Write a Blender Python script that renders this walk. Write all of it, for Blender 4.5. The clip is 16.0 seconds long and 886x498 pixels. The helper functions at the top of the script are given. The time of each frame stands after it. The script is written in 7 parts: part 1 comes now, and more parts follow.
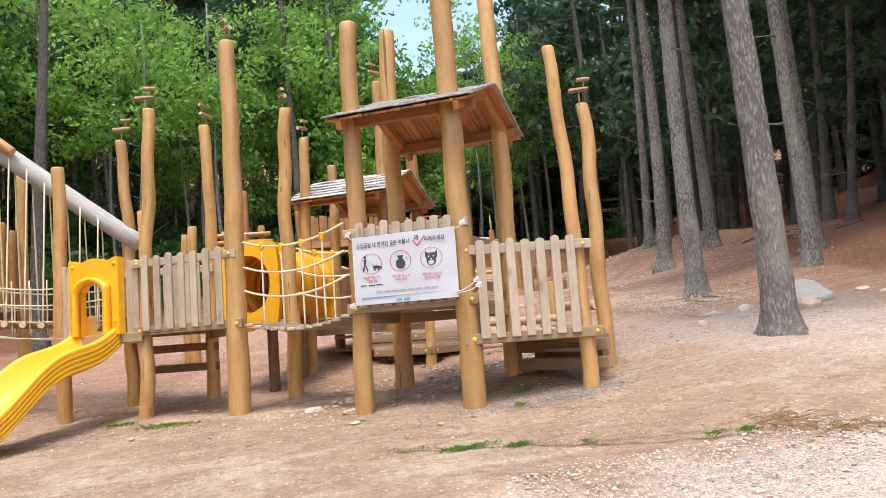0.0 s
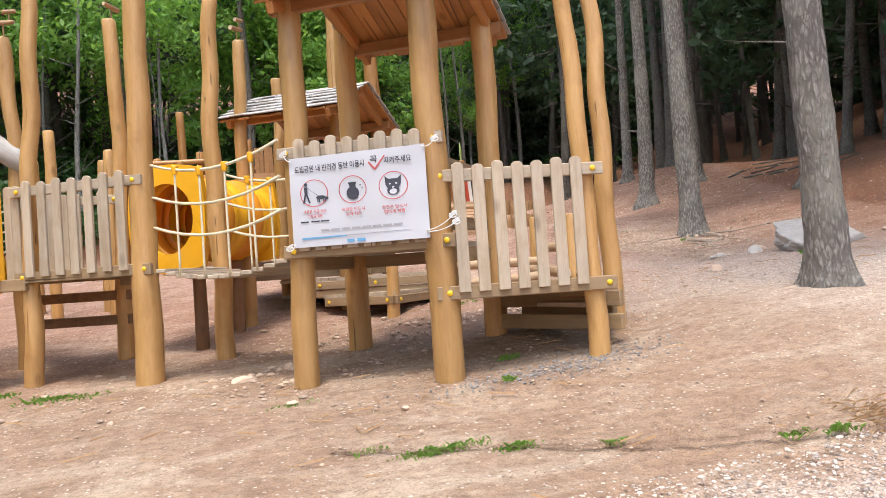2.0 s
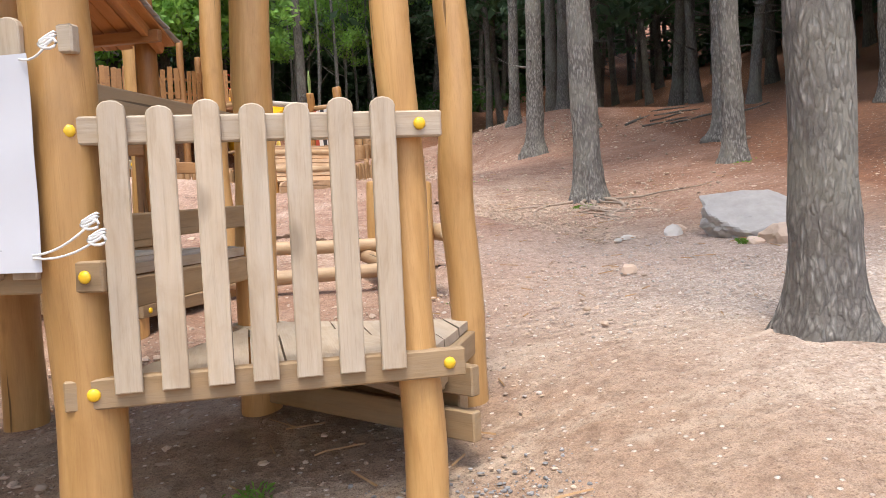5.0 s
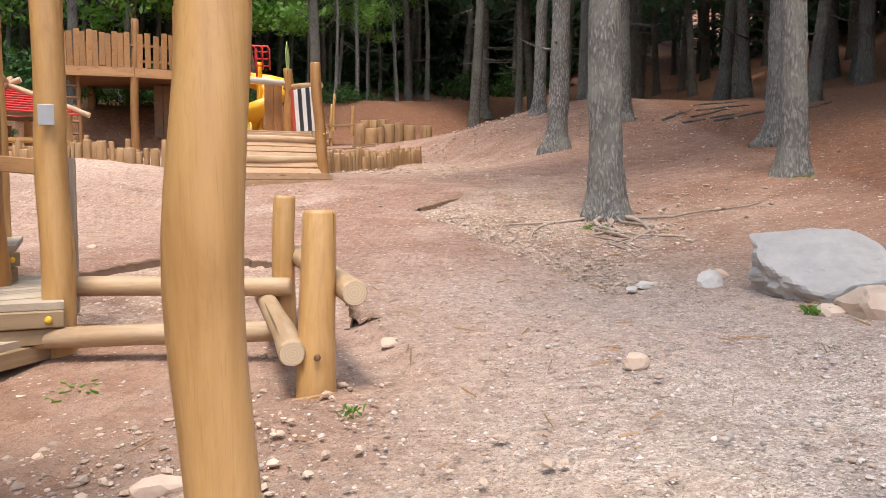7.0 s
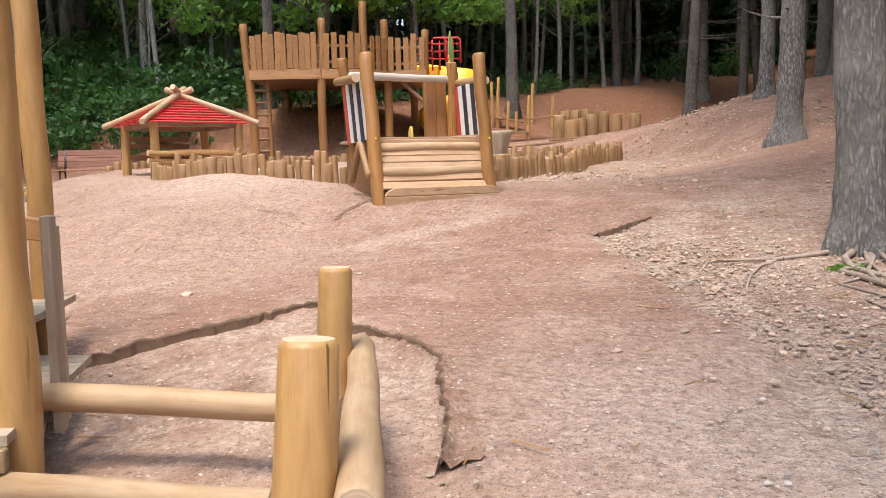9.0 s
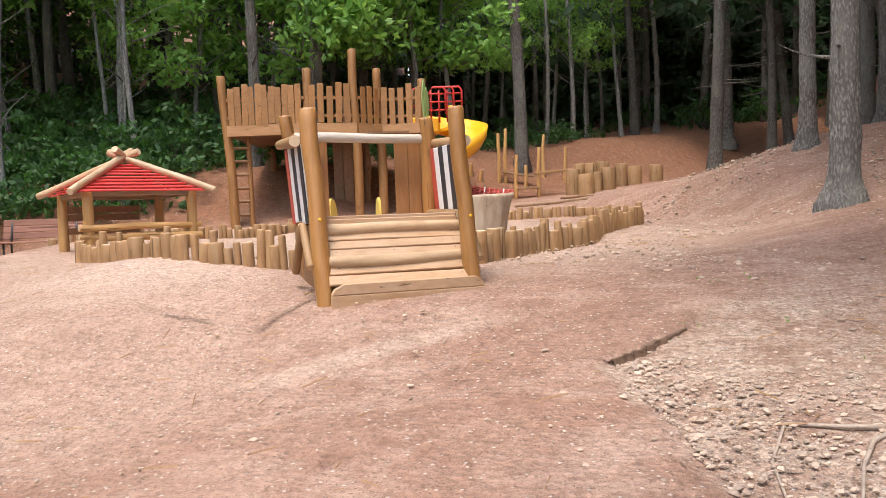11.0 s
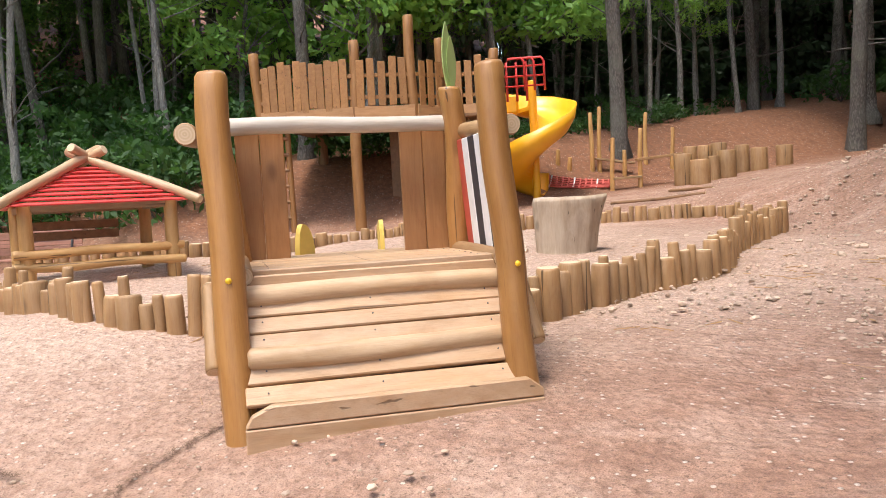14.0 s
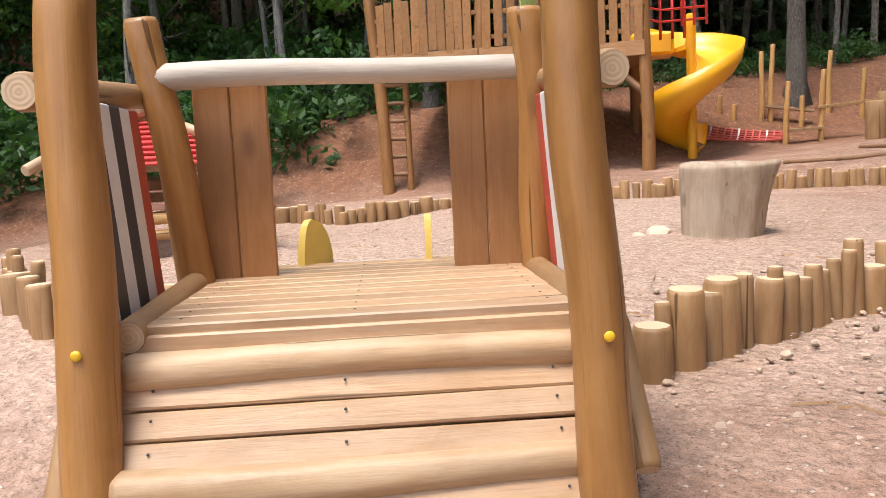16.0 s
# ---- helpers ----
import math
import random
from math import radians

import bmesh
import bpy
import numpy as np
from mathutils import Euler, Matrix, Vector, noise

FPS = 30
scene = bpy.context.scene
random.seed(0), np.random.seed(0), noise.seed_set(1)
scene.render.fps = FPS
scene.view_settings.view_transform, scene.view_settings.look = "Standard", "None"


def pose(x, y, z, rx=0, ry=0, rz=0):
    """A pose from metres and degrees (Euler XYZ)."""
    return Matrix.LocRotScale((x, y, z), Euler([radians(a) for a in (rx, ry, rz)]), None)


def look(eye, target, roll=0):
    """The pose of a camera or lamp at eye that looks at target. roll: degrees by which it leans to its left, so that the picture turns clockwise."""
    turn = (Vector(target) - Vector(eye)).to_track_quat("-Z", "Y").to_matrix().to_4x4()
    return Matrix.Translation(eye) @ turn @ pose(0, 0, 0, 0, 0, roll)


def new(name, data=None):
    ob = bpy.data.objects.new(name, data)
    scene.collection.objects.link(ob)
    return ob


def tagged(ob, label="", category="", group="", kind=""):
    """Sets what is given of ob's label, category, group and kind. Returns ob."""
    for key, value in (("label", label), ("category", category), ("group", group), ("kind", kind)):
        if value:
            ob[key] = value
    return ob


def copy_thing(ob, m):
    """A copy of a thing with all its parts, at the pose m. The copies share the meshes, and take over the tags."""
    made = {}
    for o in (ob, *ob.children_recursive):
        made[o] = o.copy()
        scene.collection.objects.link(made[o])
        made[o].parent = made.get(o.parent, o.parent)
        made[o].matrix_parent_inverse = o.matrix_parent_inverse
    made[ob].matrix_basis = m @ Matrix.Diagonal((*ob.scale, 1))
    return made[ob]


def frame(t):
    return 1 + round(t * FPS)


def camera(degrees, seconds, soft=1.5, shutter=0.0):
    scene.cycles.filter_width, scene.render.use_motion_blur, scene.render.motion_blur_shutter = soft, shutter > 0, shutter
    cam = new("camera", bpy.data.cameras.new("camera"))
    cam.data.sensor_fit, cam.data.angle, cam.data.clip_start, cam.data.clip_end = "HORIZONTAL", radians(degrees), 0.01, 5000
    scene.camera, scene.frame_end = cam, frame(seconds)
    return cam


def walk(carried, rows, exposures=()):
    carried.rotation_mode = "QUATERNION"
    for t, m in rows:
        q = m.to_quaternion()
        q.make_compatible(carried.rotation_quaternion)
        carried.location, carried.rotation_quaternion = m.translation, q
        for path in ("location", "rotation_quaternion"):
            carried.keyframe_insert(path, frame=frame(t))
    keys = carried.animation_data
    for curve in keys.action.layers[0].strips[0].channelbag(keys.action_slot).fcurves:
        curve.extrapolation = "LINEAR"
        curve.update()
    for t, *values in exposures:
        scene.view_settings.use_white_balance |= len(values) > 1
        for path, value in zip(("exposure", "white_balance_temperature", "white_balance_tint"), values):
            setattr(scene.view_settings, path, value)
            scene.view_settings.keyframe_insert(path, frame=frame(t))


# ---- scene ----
cam = camera(55.7, 16.0, soft=0.55)
METRES, EYE, TILT, LEAN, TURN = 17.6, 1.5, 6.5, -3.35, -13.2
ROWS = [
    (0.0, 0.0, 0.0, 0.0, -0.06, -0.49, 7.43),
    (0.5, -0.0053, 0.0203, -0.0027, 0.02, -1.07, 6.57),
    (1.0, -0.0073, 0.0469, -0.0043, -0.45, -1.42, 6.78),
    (1.5, -0.003, 0.0779, -0.0039, -0.71, -1.68, 7.07),
    (2.0, -0.0014, 0.1091, -0.005, -2.54, -5.2, 6.98),
    (2.5, 0.0059, 0.142, -0.0044, -8.95, -7.84, 6.52),
    (3.0, 0.0102, 0.1751, -0.0025, -11.72, -8.99, 5.84),
    (3.5, 0.0172, 0.2012, -0.0007, -10.62, -7.48, 5.18),
    (4.0, 0.0302, 0.2254, -0.0007, -9.74, -7.04, 4.75),
    (4.5, 0.0413, 0.2573, -0.0033, -9.97, -8.97, 5.06),
    (7.0, 0.1079, 0.4119, -0.0069, -7.1, -11.45, 2.43),
    (7.5, 0.1242, 0.4385, -0.0071, 2.24, -10.88, 4.2),
    (8.0, 0.132, 0.468, -0.0079, 6.28, -11.38, 4.51),
    (10.5, 0.1467, 0.6252, -0.0012, 8.38, -10.82, 6.92),
    (11.0, 0.15, 0.6605, -0.0017, 8.65, -7.98, 6.53),
    (11.5, 0.1548, 0.6936, -0.0007, 11.25, -7.92, 6.68),
    (12.0, 0.1545, 0.7274, -0.0017, 12.19, -11.01, 6.92),
    (12.5, 0.1548, 0.7617, -0.0025, 13.71, -8.75, 6.01),
    (13.0, 0.1492, 0.7942, -0.0038, 14.02, -8.33, 5.74),
    (13.5, 0.1453, 0.8266, -0.0053, 14.26, -8.07, 7.45),
    (14.0, 0.14, 0.8588, -0.0059, 15.2, -8.26, 8.16),
    (14.5, 0.1327, 0.8872, -0.0052, 16.15, -8.52, 8.36),
    (15.0, 0.1313, 0.9159, -0.0062, 19.01, -9.0, 8.28),
    (15.5, 0.1284, 0.9416, -0.0072, 22.06, -9.62, 8.31),
    (16.0, 0.129, 0.9675, -0.0078, 25.76, -10.5, 8.51),
]
walk(cam, [(t, pose(0, 0, EYE, TILT, LEAN, TURN) @ pose(METRES * x, METRES * y, METRES * z, 90 + pitch, roll, yaw)) for t, x, y, z, yaw, pitch, roll in ROWS],
     [(0.0, 1.34), (7.0, 1.36), (8.0, 1.34), (10.5, 1.34), (11.5, 1.41), (13.5, 1.44), (16.0, 1.34)])

# ---- world and light ----
world = bpy.data.worlds.new("sky")
scene.world = world
world.use_nodes = True
wn, wl = world.node_tree.nodes, world.node_tree.links
sky = wn.new("ShaderNodeTexSky")
sky.sky_type, sky.sun_disc = "NISHITA", False
SUN_EL, SUN_AZ = 70.0, 205.0
sky.sun_elevation, sky.sun_rotation = radians(SUN_EL), radians(SUN_AZ)
sky.air_density, sky.dust_density, sky.ozone_density = 1.2, 3.0, 1.0
wn["Background"].inputs["Strength"].default_value = 0.15
wl.new(sky.outputs["Color"], wn["Background"].inputs["Color"])
sun_data = bpy.data.lights.new("sun", "SUN")
sun_data.energy, sun_data.angle, sun_data.color = 1.25, radians(15), (1.0, 0.95, 0.88)
sun = new("sun", sun_data)
_a, _e = radians(SUN_AZ), radians(SUN_EL)
sun.matrix_basis = look((60 * math.sin(_a) * math.cos(_e), 60 * math.cos(_a) * math.cos(_e), 60 * math.sin(_e)), (0, 0, 0))


# ---- materials ----
class Nodes:
    """A small wrapper to write node trees briefly."""

    def __init__(self, name):
        self.mat = bpy.data.materials.new(name)
        self.mat.use_nodes = True
        self.t = self.mat.node_tree
        self.bsdf = self.t.nodes["Principled BSDF"]

    def n(self, kind, **inputs):
        node = self.t.nodes.new("ShaderNode" + kind)
        for key, value in inputs.items():
            self.put(node.inputs[key.replace("_", " ")], value)
        return node

    def put(self, socket, value):
        if isinstance(value, bpy.types.NodeSocket):
            self.t.links.new(value, socket)
        else:
            socket.default_value = value

    def coords(self, scale=(1, 1, 1), kind="Object", shift=True):
        tc = self.n("TexCoord")
        m = self.n("Mapping", Vector=tc.outputs[kind], Scale=scale)
        if shift:
            oi = self.n("ObjectInfo")
            mul = self.n("Math", Value=oi.outputs["Random"])
            mul.operation = "MULTIPLY"
            mul.inputs[1].default_value = 37.0
            comb = self.n("CombineXYZ", X=mul.outputs[0], Y=mul.outputs[0], Z=mul.outputs[0])
            self.put(m.inputs["Location"], comb.outputs[0])
        return m.outputs[0]

    def noise(self, vec, scale, detail=4.0, rough=0.6, dist=0.0):
        return self.n("TexNoise", Vector=vec, Scale=scale, Detail=detail, Roughness=rough, Distortion=dist).outputs["Fac"]

    def ramp(self, fac, stops):
        r = self.n("ValToRGB", Fac=fac)
        el = r.color_ramp.elements
        while len(el) < len(stops):
            el.new(0.5)
        for e, (p, c) in zip(el, stops):
            e.position, e.color = p, (*c, 1) if len(c) == 3 else c
        return r.outputs["Color"]

    def mix(self, fac, a, b, mode="MIX"):
        m = self.n("Mix")
        m.data_type, m.blend_type = "RGBA", mode
        self.put(m.inputs[0], fac)
        self.put(m.inputs[6], a if isinstance(a, bpy.types.NodeSocket) else (*a, 1))
        self.put(m.inputs[7], b if isinstance(b, bpy.types.NodeSocket) else (*b, 1))
        return m.outputs[2]

    def math(self, op, a, b=0.0):
        m = self.n("Math")
        m.operation = op
        self.put(m.inputs[0], a)
        self.put(m.inputs[1], b)
        return m.outputs[0]

    def finish(self, color, rough=0.7, height=None, bump=0.3, dist=0.01, **extra):
        self.put(self.bsdf.inputs["Base Color"], color if isinstance(color, bpy.types.NodeSocket) else (*color, 1))
        self.put(self.bsdf.inputs["Roughness"], rough)
        for k, v in extra.items():
            self.put(self.bsdf.inputs[k.replace("_", " ")], v)
        if height is not None:
            b = self.n("Bump", Strength=bump, Distance=dist, Height=height)
            self.put(self.bsdf.inputs["Normal"], b.outputs[0])
        return self.mat


def wood(name, dark, mid, light, axis, rough=0.6, weather=None):
    """Timber with the grain along one local axis, cracks, stains and, if given, a grey weathered film."""
    N = Nodes(name)
    s = [9.0, 9.0, 9.0]
    s[axis] = 0.8
    grain = N.noise(N.coords(s), 2.0, 5.0, 0.6, 0.7)
    s2 = [60.0, 60.0, 60.0]
    s2[axis] = 2.0
    fine = N.noise(N.coords(s2), 3.0, 3.0, 0.6)
    blot = N.noise(N.coords((1, 1, 1)), 2.2, 4.0, 0.6)
    col = N.ramp(grain, [(0.25, dark), (0.5, mid), (0.75, light)])
    col = N.mix(N.math("ADD", N.math("MULTIPLY", blot, 0.6), 0.15), col, mid)
    oi = N.n("ObjectInfo")
    hsv = N.n("HueSaturation", Color=col)
    N.put(hsv.inputs["Value"], N.math("ADD", N.math("MULTIPLY", oi.outputs["Random"], 0.3), 0.85))
    col = hsv.outputs[0]
    if weather:
        s5 = [4.0, 4.0, 4.0]
        s5[axis] = 0.7
        film = N.ramp(N.noise(N.coords(s5), 3.5, 6.0, 0.7), [(0.35, (0, 0, 0)), (0.65, (1, 1, 1))])
        col = N.mix(N.math("MULTIPLY", film, 0.36), col, weather)
    s4 = [5.0, 5.0, 5.0]
    s4[axis] = 2.2
    patch = N.ramp(N.noise(N.coords(s4), 1.3, 5.0, 0.62, 0.8), [(0.3, (0.84, 0.79, 0.73)), (0.5, (1, 1, 1)), (0.7, (1.07, 1.08, 1.1))])
    col = N.mix(0.85, col, N.mix(1.0, col, patch, "MULTIPLY"))
    fleck = N.ramp(fine, [(0.3, (0.6, 0.55, 0.5)), (0.45, (1, 1, 1))])
    col = N.mix(0.3, col, N.mix(1.0, col, fleck, "MULTIPLY"))
    s3 = [26.0, 26.0, 26.0]
    s3[axis] = 0.55
    check = N.ramp(N.noise(N.coords(s3), 1.0, 2.0, 0.4, 0.2), [(0.27, (1, 1, 1)), (0.295, (0, 0, 0))])
    col = N.mix(N.math("MULTIPLY", check, 0.8), col, tuple(c * 0.3 for c in dark))
    knot = N.n("TexVoronoi", Vector=N.coords([3.2 if k != axis else 1.6 for k in range(3)]), Scale=1.0)
    spot = N.ramp(knot.outputs["Distance"], [(0.05, (1, 1, 1)), (0.13, (0, 0, 0))])
    col = N.mix(N.math("MULTIPLY", spot, 0.55), col, tuple(c * 0.55 for c in dark))
    h = N.math("SUBTRACT", N.math("ADD", grain, N.math("MULTIPLY", fine, 0.25)), N.math("MULTIPLY", check, 0.8))
    return N.finish(col, N.math("ADD", N.math("MULTIPLY", blot, 0.3), rough - 0.15), h, 0.4, 0.007)


M_LOG = wood("varnished_log", (0.33, 0.17, 0.058), (0.475, 0.272, 0.1), (0.575, 0.36, 0.15), 2, 0.42)
M_SHIPLOG = wood("orange_log", (0.25, 0.11, 0.03), (0.385, 0.185, 0.056), (0.48, 0.26, 0.09), 2, 0.4)
M_HALFLOG = wood("worn_half_log", (0.3, 0.175, 0.08), (0.44, 0.28, 0.145), (0.54, 0.375, 0.22), 2, 0.5, (0.58, 0.46, 0.34))
M_RAIL = wood("brown_rail_board", (0.26, 0.128, 0.05), (0.4, 0.212, 0.09), (0.48, 0.285, 0.135), 0, 0.55)
# dark timber; under the lookout tower it also stands in for shade
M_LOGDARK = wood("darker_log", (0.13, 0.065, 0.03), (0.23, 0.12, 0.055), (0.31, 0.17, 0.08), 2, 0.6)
M_TOWER = wood("tower_timber", (0.2, 0.088, 0.027), (0.325, 0.155, 0.05), (0.41, 0.215, 0.078), 2, 0.55)
M_STUB = wood("palisade_log", (0.19, 0.098, 0.038), (0.325, 0.18, 0.074), (0.43, 0.26, 0.115), 2, 0.6, (0.4, 0.27, 0.16))
M_RAILLOG = wood("weathered_rail_log", (0.28, 0.165, 0.075), (0.43, 0.275, 0.14), (0.53, 0.37, 0.215), 2, 0.6, (0.55, 0.44, 0.32))
M_PLANK = wood("weathered_plank", (0.27, 0.2, 0.13), (0.42, 0.33, 0.23), (0.52, 0.43, 0.32), 0, 0.75, (0.5, 0.45, 0.385))
M_BEAM = wood("brown_beam", (0.2, 0.125, 0.06), (0.32, 0.21, 0.105), (0.41, 0.285, 0.155), 0, 0.7, (0.3, 0.245, 0.18))
M_DECK = wood("orange_deck_plank", (0.36, 0.205, 0.1), (0.465, 0.285, 0.152), (0.53, 0.35, 0.205), 0, 0.45, (0.56, 0.43, 0.32))
M_ROOF = wood("orange_roof_board", (0.3, 0.12, 0.035), (0.43, 0.19, 0.06), (0.5, 0.25, 0.09), 0, 0.5)
M_PANEL = wood("red_brown_board", (0.2, 0.085, 0.03), (0.31, 0.145, 0.052), (0.38, 0.19, 0.075), 0, 0.5)
M_SILVER = wood("silvered_bar", (0.36, 0.28, 0.2), (0.52, 0.43, 0.335), (0.63, 0.55, 0.46), 2, 0.6, (0.62, 0.58, 0.53))
M_GREY = wood("silver_log", (0.26, 0.25, 0.24), (0.4, 0.385, 0.36), (0.5, 0.48, 0.45), 2, 0.85)
M_SHINGLE = wood("grey_shingle", (0.24, 0.23, 0.22), (0.42, 0.4, 0.38), (0.55, 0.53, 0.5), 0, 0.9)


def end_grain(name, inner, outer):
    N = Nodes(name)
    ring = N.n("TexWave", Vector=N.coords((1, 1, 0.01), shift=False), Scale=22.0, Distortion=2.0, Detail=3.0)
    ring.wave_type, ring.rings_direction = "RINGS", "Z"
    blot = N.noise(N.coords(), 9.0)
    col = N.mix(N.math("MULTIPLY", ring.outputs["Fac"], 0.5), inner, outer)
    col = N.mix(N.math("MULTIPLY", blot, 0.4), col, outer)
    return N.finish(col, 0.8, ring.outputs["Fac"], 0.2, 0.003)


M_END = end_grain("log_end", (0.68, 0.53, 0.36), (0.5, 0.35, 0.2))


def plain(name, color, rough=0.5, metal=0.0, var=0.15, bump=0.1, scale=12.0):
    N = Nodes(name)
    v = N.noise(N.coords(), scale, 5.0)
    dust = N.noise(N.coords(), 2.0, 5.0, 0.7)
    col = N.mix(v, tuple(c * (1 - var) for c in color), tuple(min(1, c * (1 + var)) for c in color))
    col = N.mix(N.math("MULTIPLY", N.math("POWER", dust, 3.0), 0.5), col, tuple(0.7 * c + 0.3 * d for c, d in zip(color, (0.4, 0.33, 0.25))))
    return N.finish(col, N.math("ADD", N.math("MULTIPLY", dust, 0.3), rough - 0.15), v, bump, 0.003, Metallic=metal)


M_YELLOW = plain("yellow_plastic", (0.86, 0.43, 0.015), 0.35, var=0.06, bump=0.02)
M_ORANGE = plain("orange_plastic", (0.8, 0.3, 0.02), 0.35, var=0.06, bump=0.02)
M_PALEYELLOW = plain("pale_yellow_paint", (0.78, 0.56, 0.12), 0.5)
M_RED = plain("red_paint", (0.62, 0.045, 0.04), 0.45)
M_BOLT = plain("yellow_cap", (0.8, 0.5, 0.02), 0.35)
M_STEEL = plain("steel", (0.5, 0.5, 0.5), 0.4, 0.8)
M_IRON = plain("dark_iron", (0.06, 0.06, 0.065), 0.5, 0.4)
M_WHITE = plain("white_paint", (0.78, 0.77, 0.75), 0.55)
M_BLACK = plain("black_paint", (0.03, 0.035, 0.045), 0.5)
M_REDSTRIPE = plain("red_stripe_paint", (0.5, 0.08, 0.05), 0.55)
M_LEAFSIGN = plain("green_paint", (0.42, 0.55, 0.2), 0.55)
M_ROPE = plain("cream_rope", (0.68, 0.6, 0.42), 0.85, bump=0.5, scale=90.0)
M_REDROPE = plain("red_rope", (0.55, 0.1, 0.08), 0.85)
M_WHITEROPE = plain("white_cord", (0.72, 0.72, 0.7), 0.8)
M_BANNER = plain("banner_cloth", (0.54, 0.55, 0.59), 0.6, var=0.03, bump=0.05, scale=6.0)
M_INK = plain("dark_ink", (0.035, 0.04, 0.06), 0.6, var=0.05)
M_INKRED = plain("red_ink", (0.55, 0.07, 0.07), 0.6, var=0.05)
M_INKBLUE = plain("blue_ink", (0.12, 0.33, 0.55), 0.6, var=0.05)
M_INKGREY = plain("grey_ink", (0.35, 0.35, 0.38), 0.6, var=0.05)
M_STUMP = wood("bleached_stump", (0.2, 0.14, 0.092), (0.37, 0.28, 0.2), (0.5, 0.41, 0.31), 2, 0.85, (0.47, 0.39, 0.3))
M_BENCH = wood("bench_slat", (0.2, 0.09, 0.06), (0.32, 0.15, 0.1), (0.4, 0.2, 0.14), 0, 0.6)


def bark(name, dark, light, lichen):
    N = Nodes(name)
    base = N.coords((13, 13, 4.2))
    warp = N.n("TexNoise", Vector=base, Scale=1.1, Detail=4.0)
    vec = N.n("VectorMath", Vector=base)
    vec.operation = "ADD"
    N.put(vec.inputs[1], warp.outputs["Color"])
    v = N.n("TexVoronoi", Vector=vec.outputs[0], Scale=2.6)
    v.feature = "F1"
    n1 = N.noise(N.coords((10, 10, 2.2)), 4.0, 8.0, 0.75)
    n2 = N.noise(N.coords(), 1.6, 5.0)
    n3 = N.noise(N.coords(), 60.0, 3.0, 0.7)
    plate = N.ramp(N.math("ADD", N.math("MULTIPLY", v.outputs["Distance"], 0.6), N.math("MULTIPLY", n1, 0.7)), [(0.42, (1, 1, 1)), (0.74, (0, 0, 0))])
    col = N.mix(plate, dark, light)
    col = N.mix(N.math("MULTIPLY", N.ramp(n2, [(0.45, (0, 0, 0)), (0.65, (1, 1, 1))]), 0.55), col, lichen)
    col = N.mix(N.math("MULTIPLY", n3, 0.5), col, N.ramp(n1, [(0.3, dark), (0.7, light)]))
    return N.finish(col, 0.95, N.math("ADD", plate, N.math("MULTIPLY", n3, 0.5)), 1.0, 0.02)


M_BARK = bark("pine_bark", (0.085, 0.073, 0.064), (0.43, 0.4, 0.36), (0.34, 0.325, 0.26))
M_BARKFAR = bark("dark_bark", (0.075, 0.066, 0.058), (0.22, 0.198, 0.175), (0.2, 0.2, 0.16))
M_BARKPALE = bark("pale_bark", (0.14, 0.13, 0.12), (0.36, 0.34, 0.31), (0.3, 0.3, 0.25))


def leaf_material(name, a, b, trans):
    N = Nodes(name)
    geo = N.n("NewGeometry")
    col = N.ramp(geo.outputs["Random Per Island"], [(0.0, a), (1.0, b)])
    N.finish(col, 0.6)
    tr = N.n("BsdfTranslucent", Color=trans)
    mixs = N.n("MixShader", Fac=0.35)
    N.t.links.new(N.bsdf.outputs[0], mixs.inputs[1])
    N.t.links.new(tr.outputs[0], mixs.inputs[2])
    N.t.links.new(mixs.outputs[0], N.t.nodes["Material Output"].inputs["Surface"])
    return N.mat


M_LEAF = leaf_material("broad_leaf", (0.08, 0.19, 0.033), (0.2, 0.36, 0.07), (0.45, 0.75, 0.14, 1))
M_NEEDLE = leaf_material("pine_needles", (0.03, 0.066, 0.032), (0.072, 0.12, 0.058), (0.09, 0.18, 0.075, 1))
M_SHRUB = leaf_material("shrub_leaf", (0.022, 0.065, 0.015), (0.05, 0.12, 0.026), (0.07, 0.18, 0.03, 1))
M_UNDER = leaf_material("understorey_leaf", (0.045, 0.11, 0.022), (0.11, 0.22, 0.045), (0.2, 0.4, 0.06, 1))
M_GRASS = leaf_material("grass_blade", (0.12, 0.23, 0.03), (0.22, 0.36, 0.06), (0.2, 0.4, 0.05, 1))


def stone_material(name, a, b):
    N = Nodes(name)
    geo = N.n("NewGeometry")
    n1 = N.noise(N.coords(), 7.0, 8.0, 0.65)
    col = N.mix(n1, a, b)
    hsv = N.n("HueSaturation", Color=col)
    N.put(hsv.inputs["Value"], N.math("ADD", N.math("MULTIPLY", geo.outputs["Random Per Island"], 0.6), 0.7))
    return N.finish(hsv.outputs[0], 0.9, n1, 0.6, 0.02)


M_STONE = stone_material("pale_stone", (0.4, 0.28, 0.2), (0.56, 0.44, 0.34))
M_GRAVEL = stone_material("light_gravel", (0.41, 0.34, 0.29), (0.62, 0.55, 0.48))
M_ROCK = stone_material("grey_rock", (0.3, 0.275, 0.25), (0.56, 0.515, 0.46))
M_GRIT = stone_material("grey_grit", (0.17, 0.165, 0.165), (0.34, 0.325, 0.31))


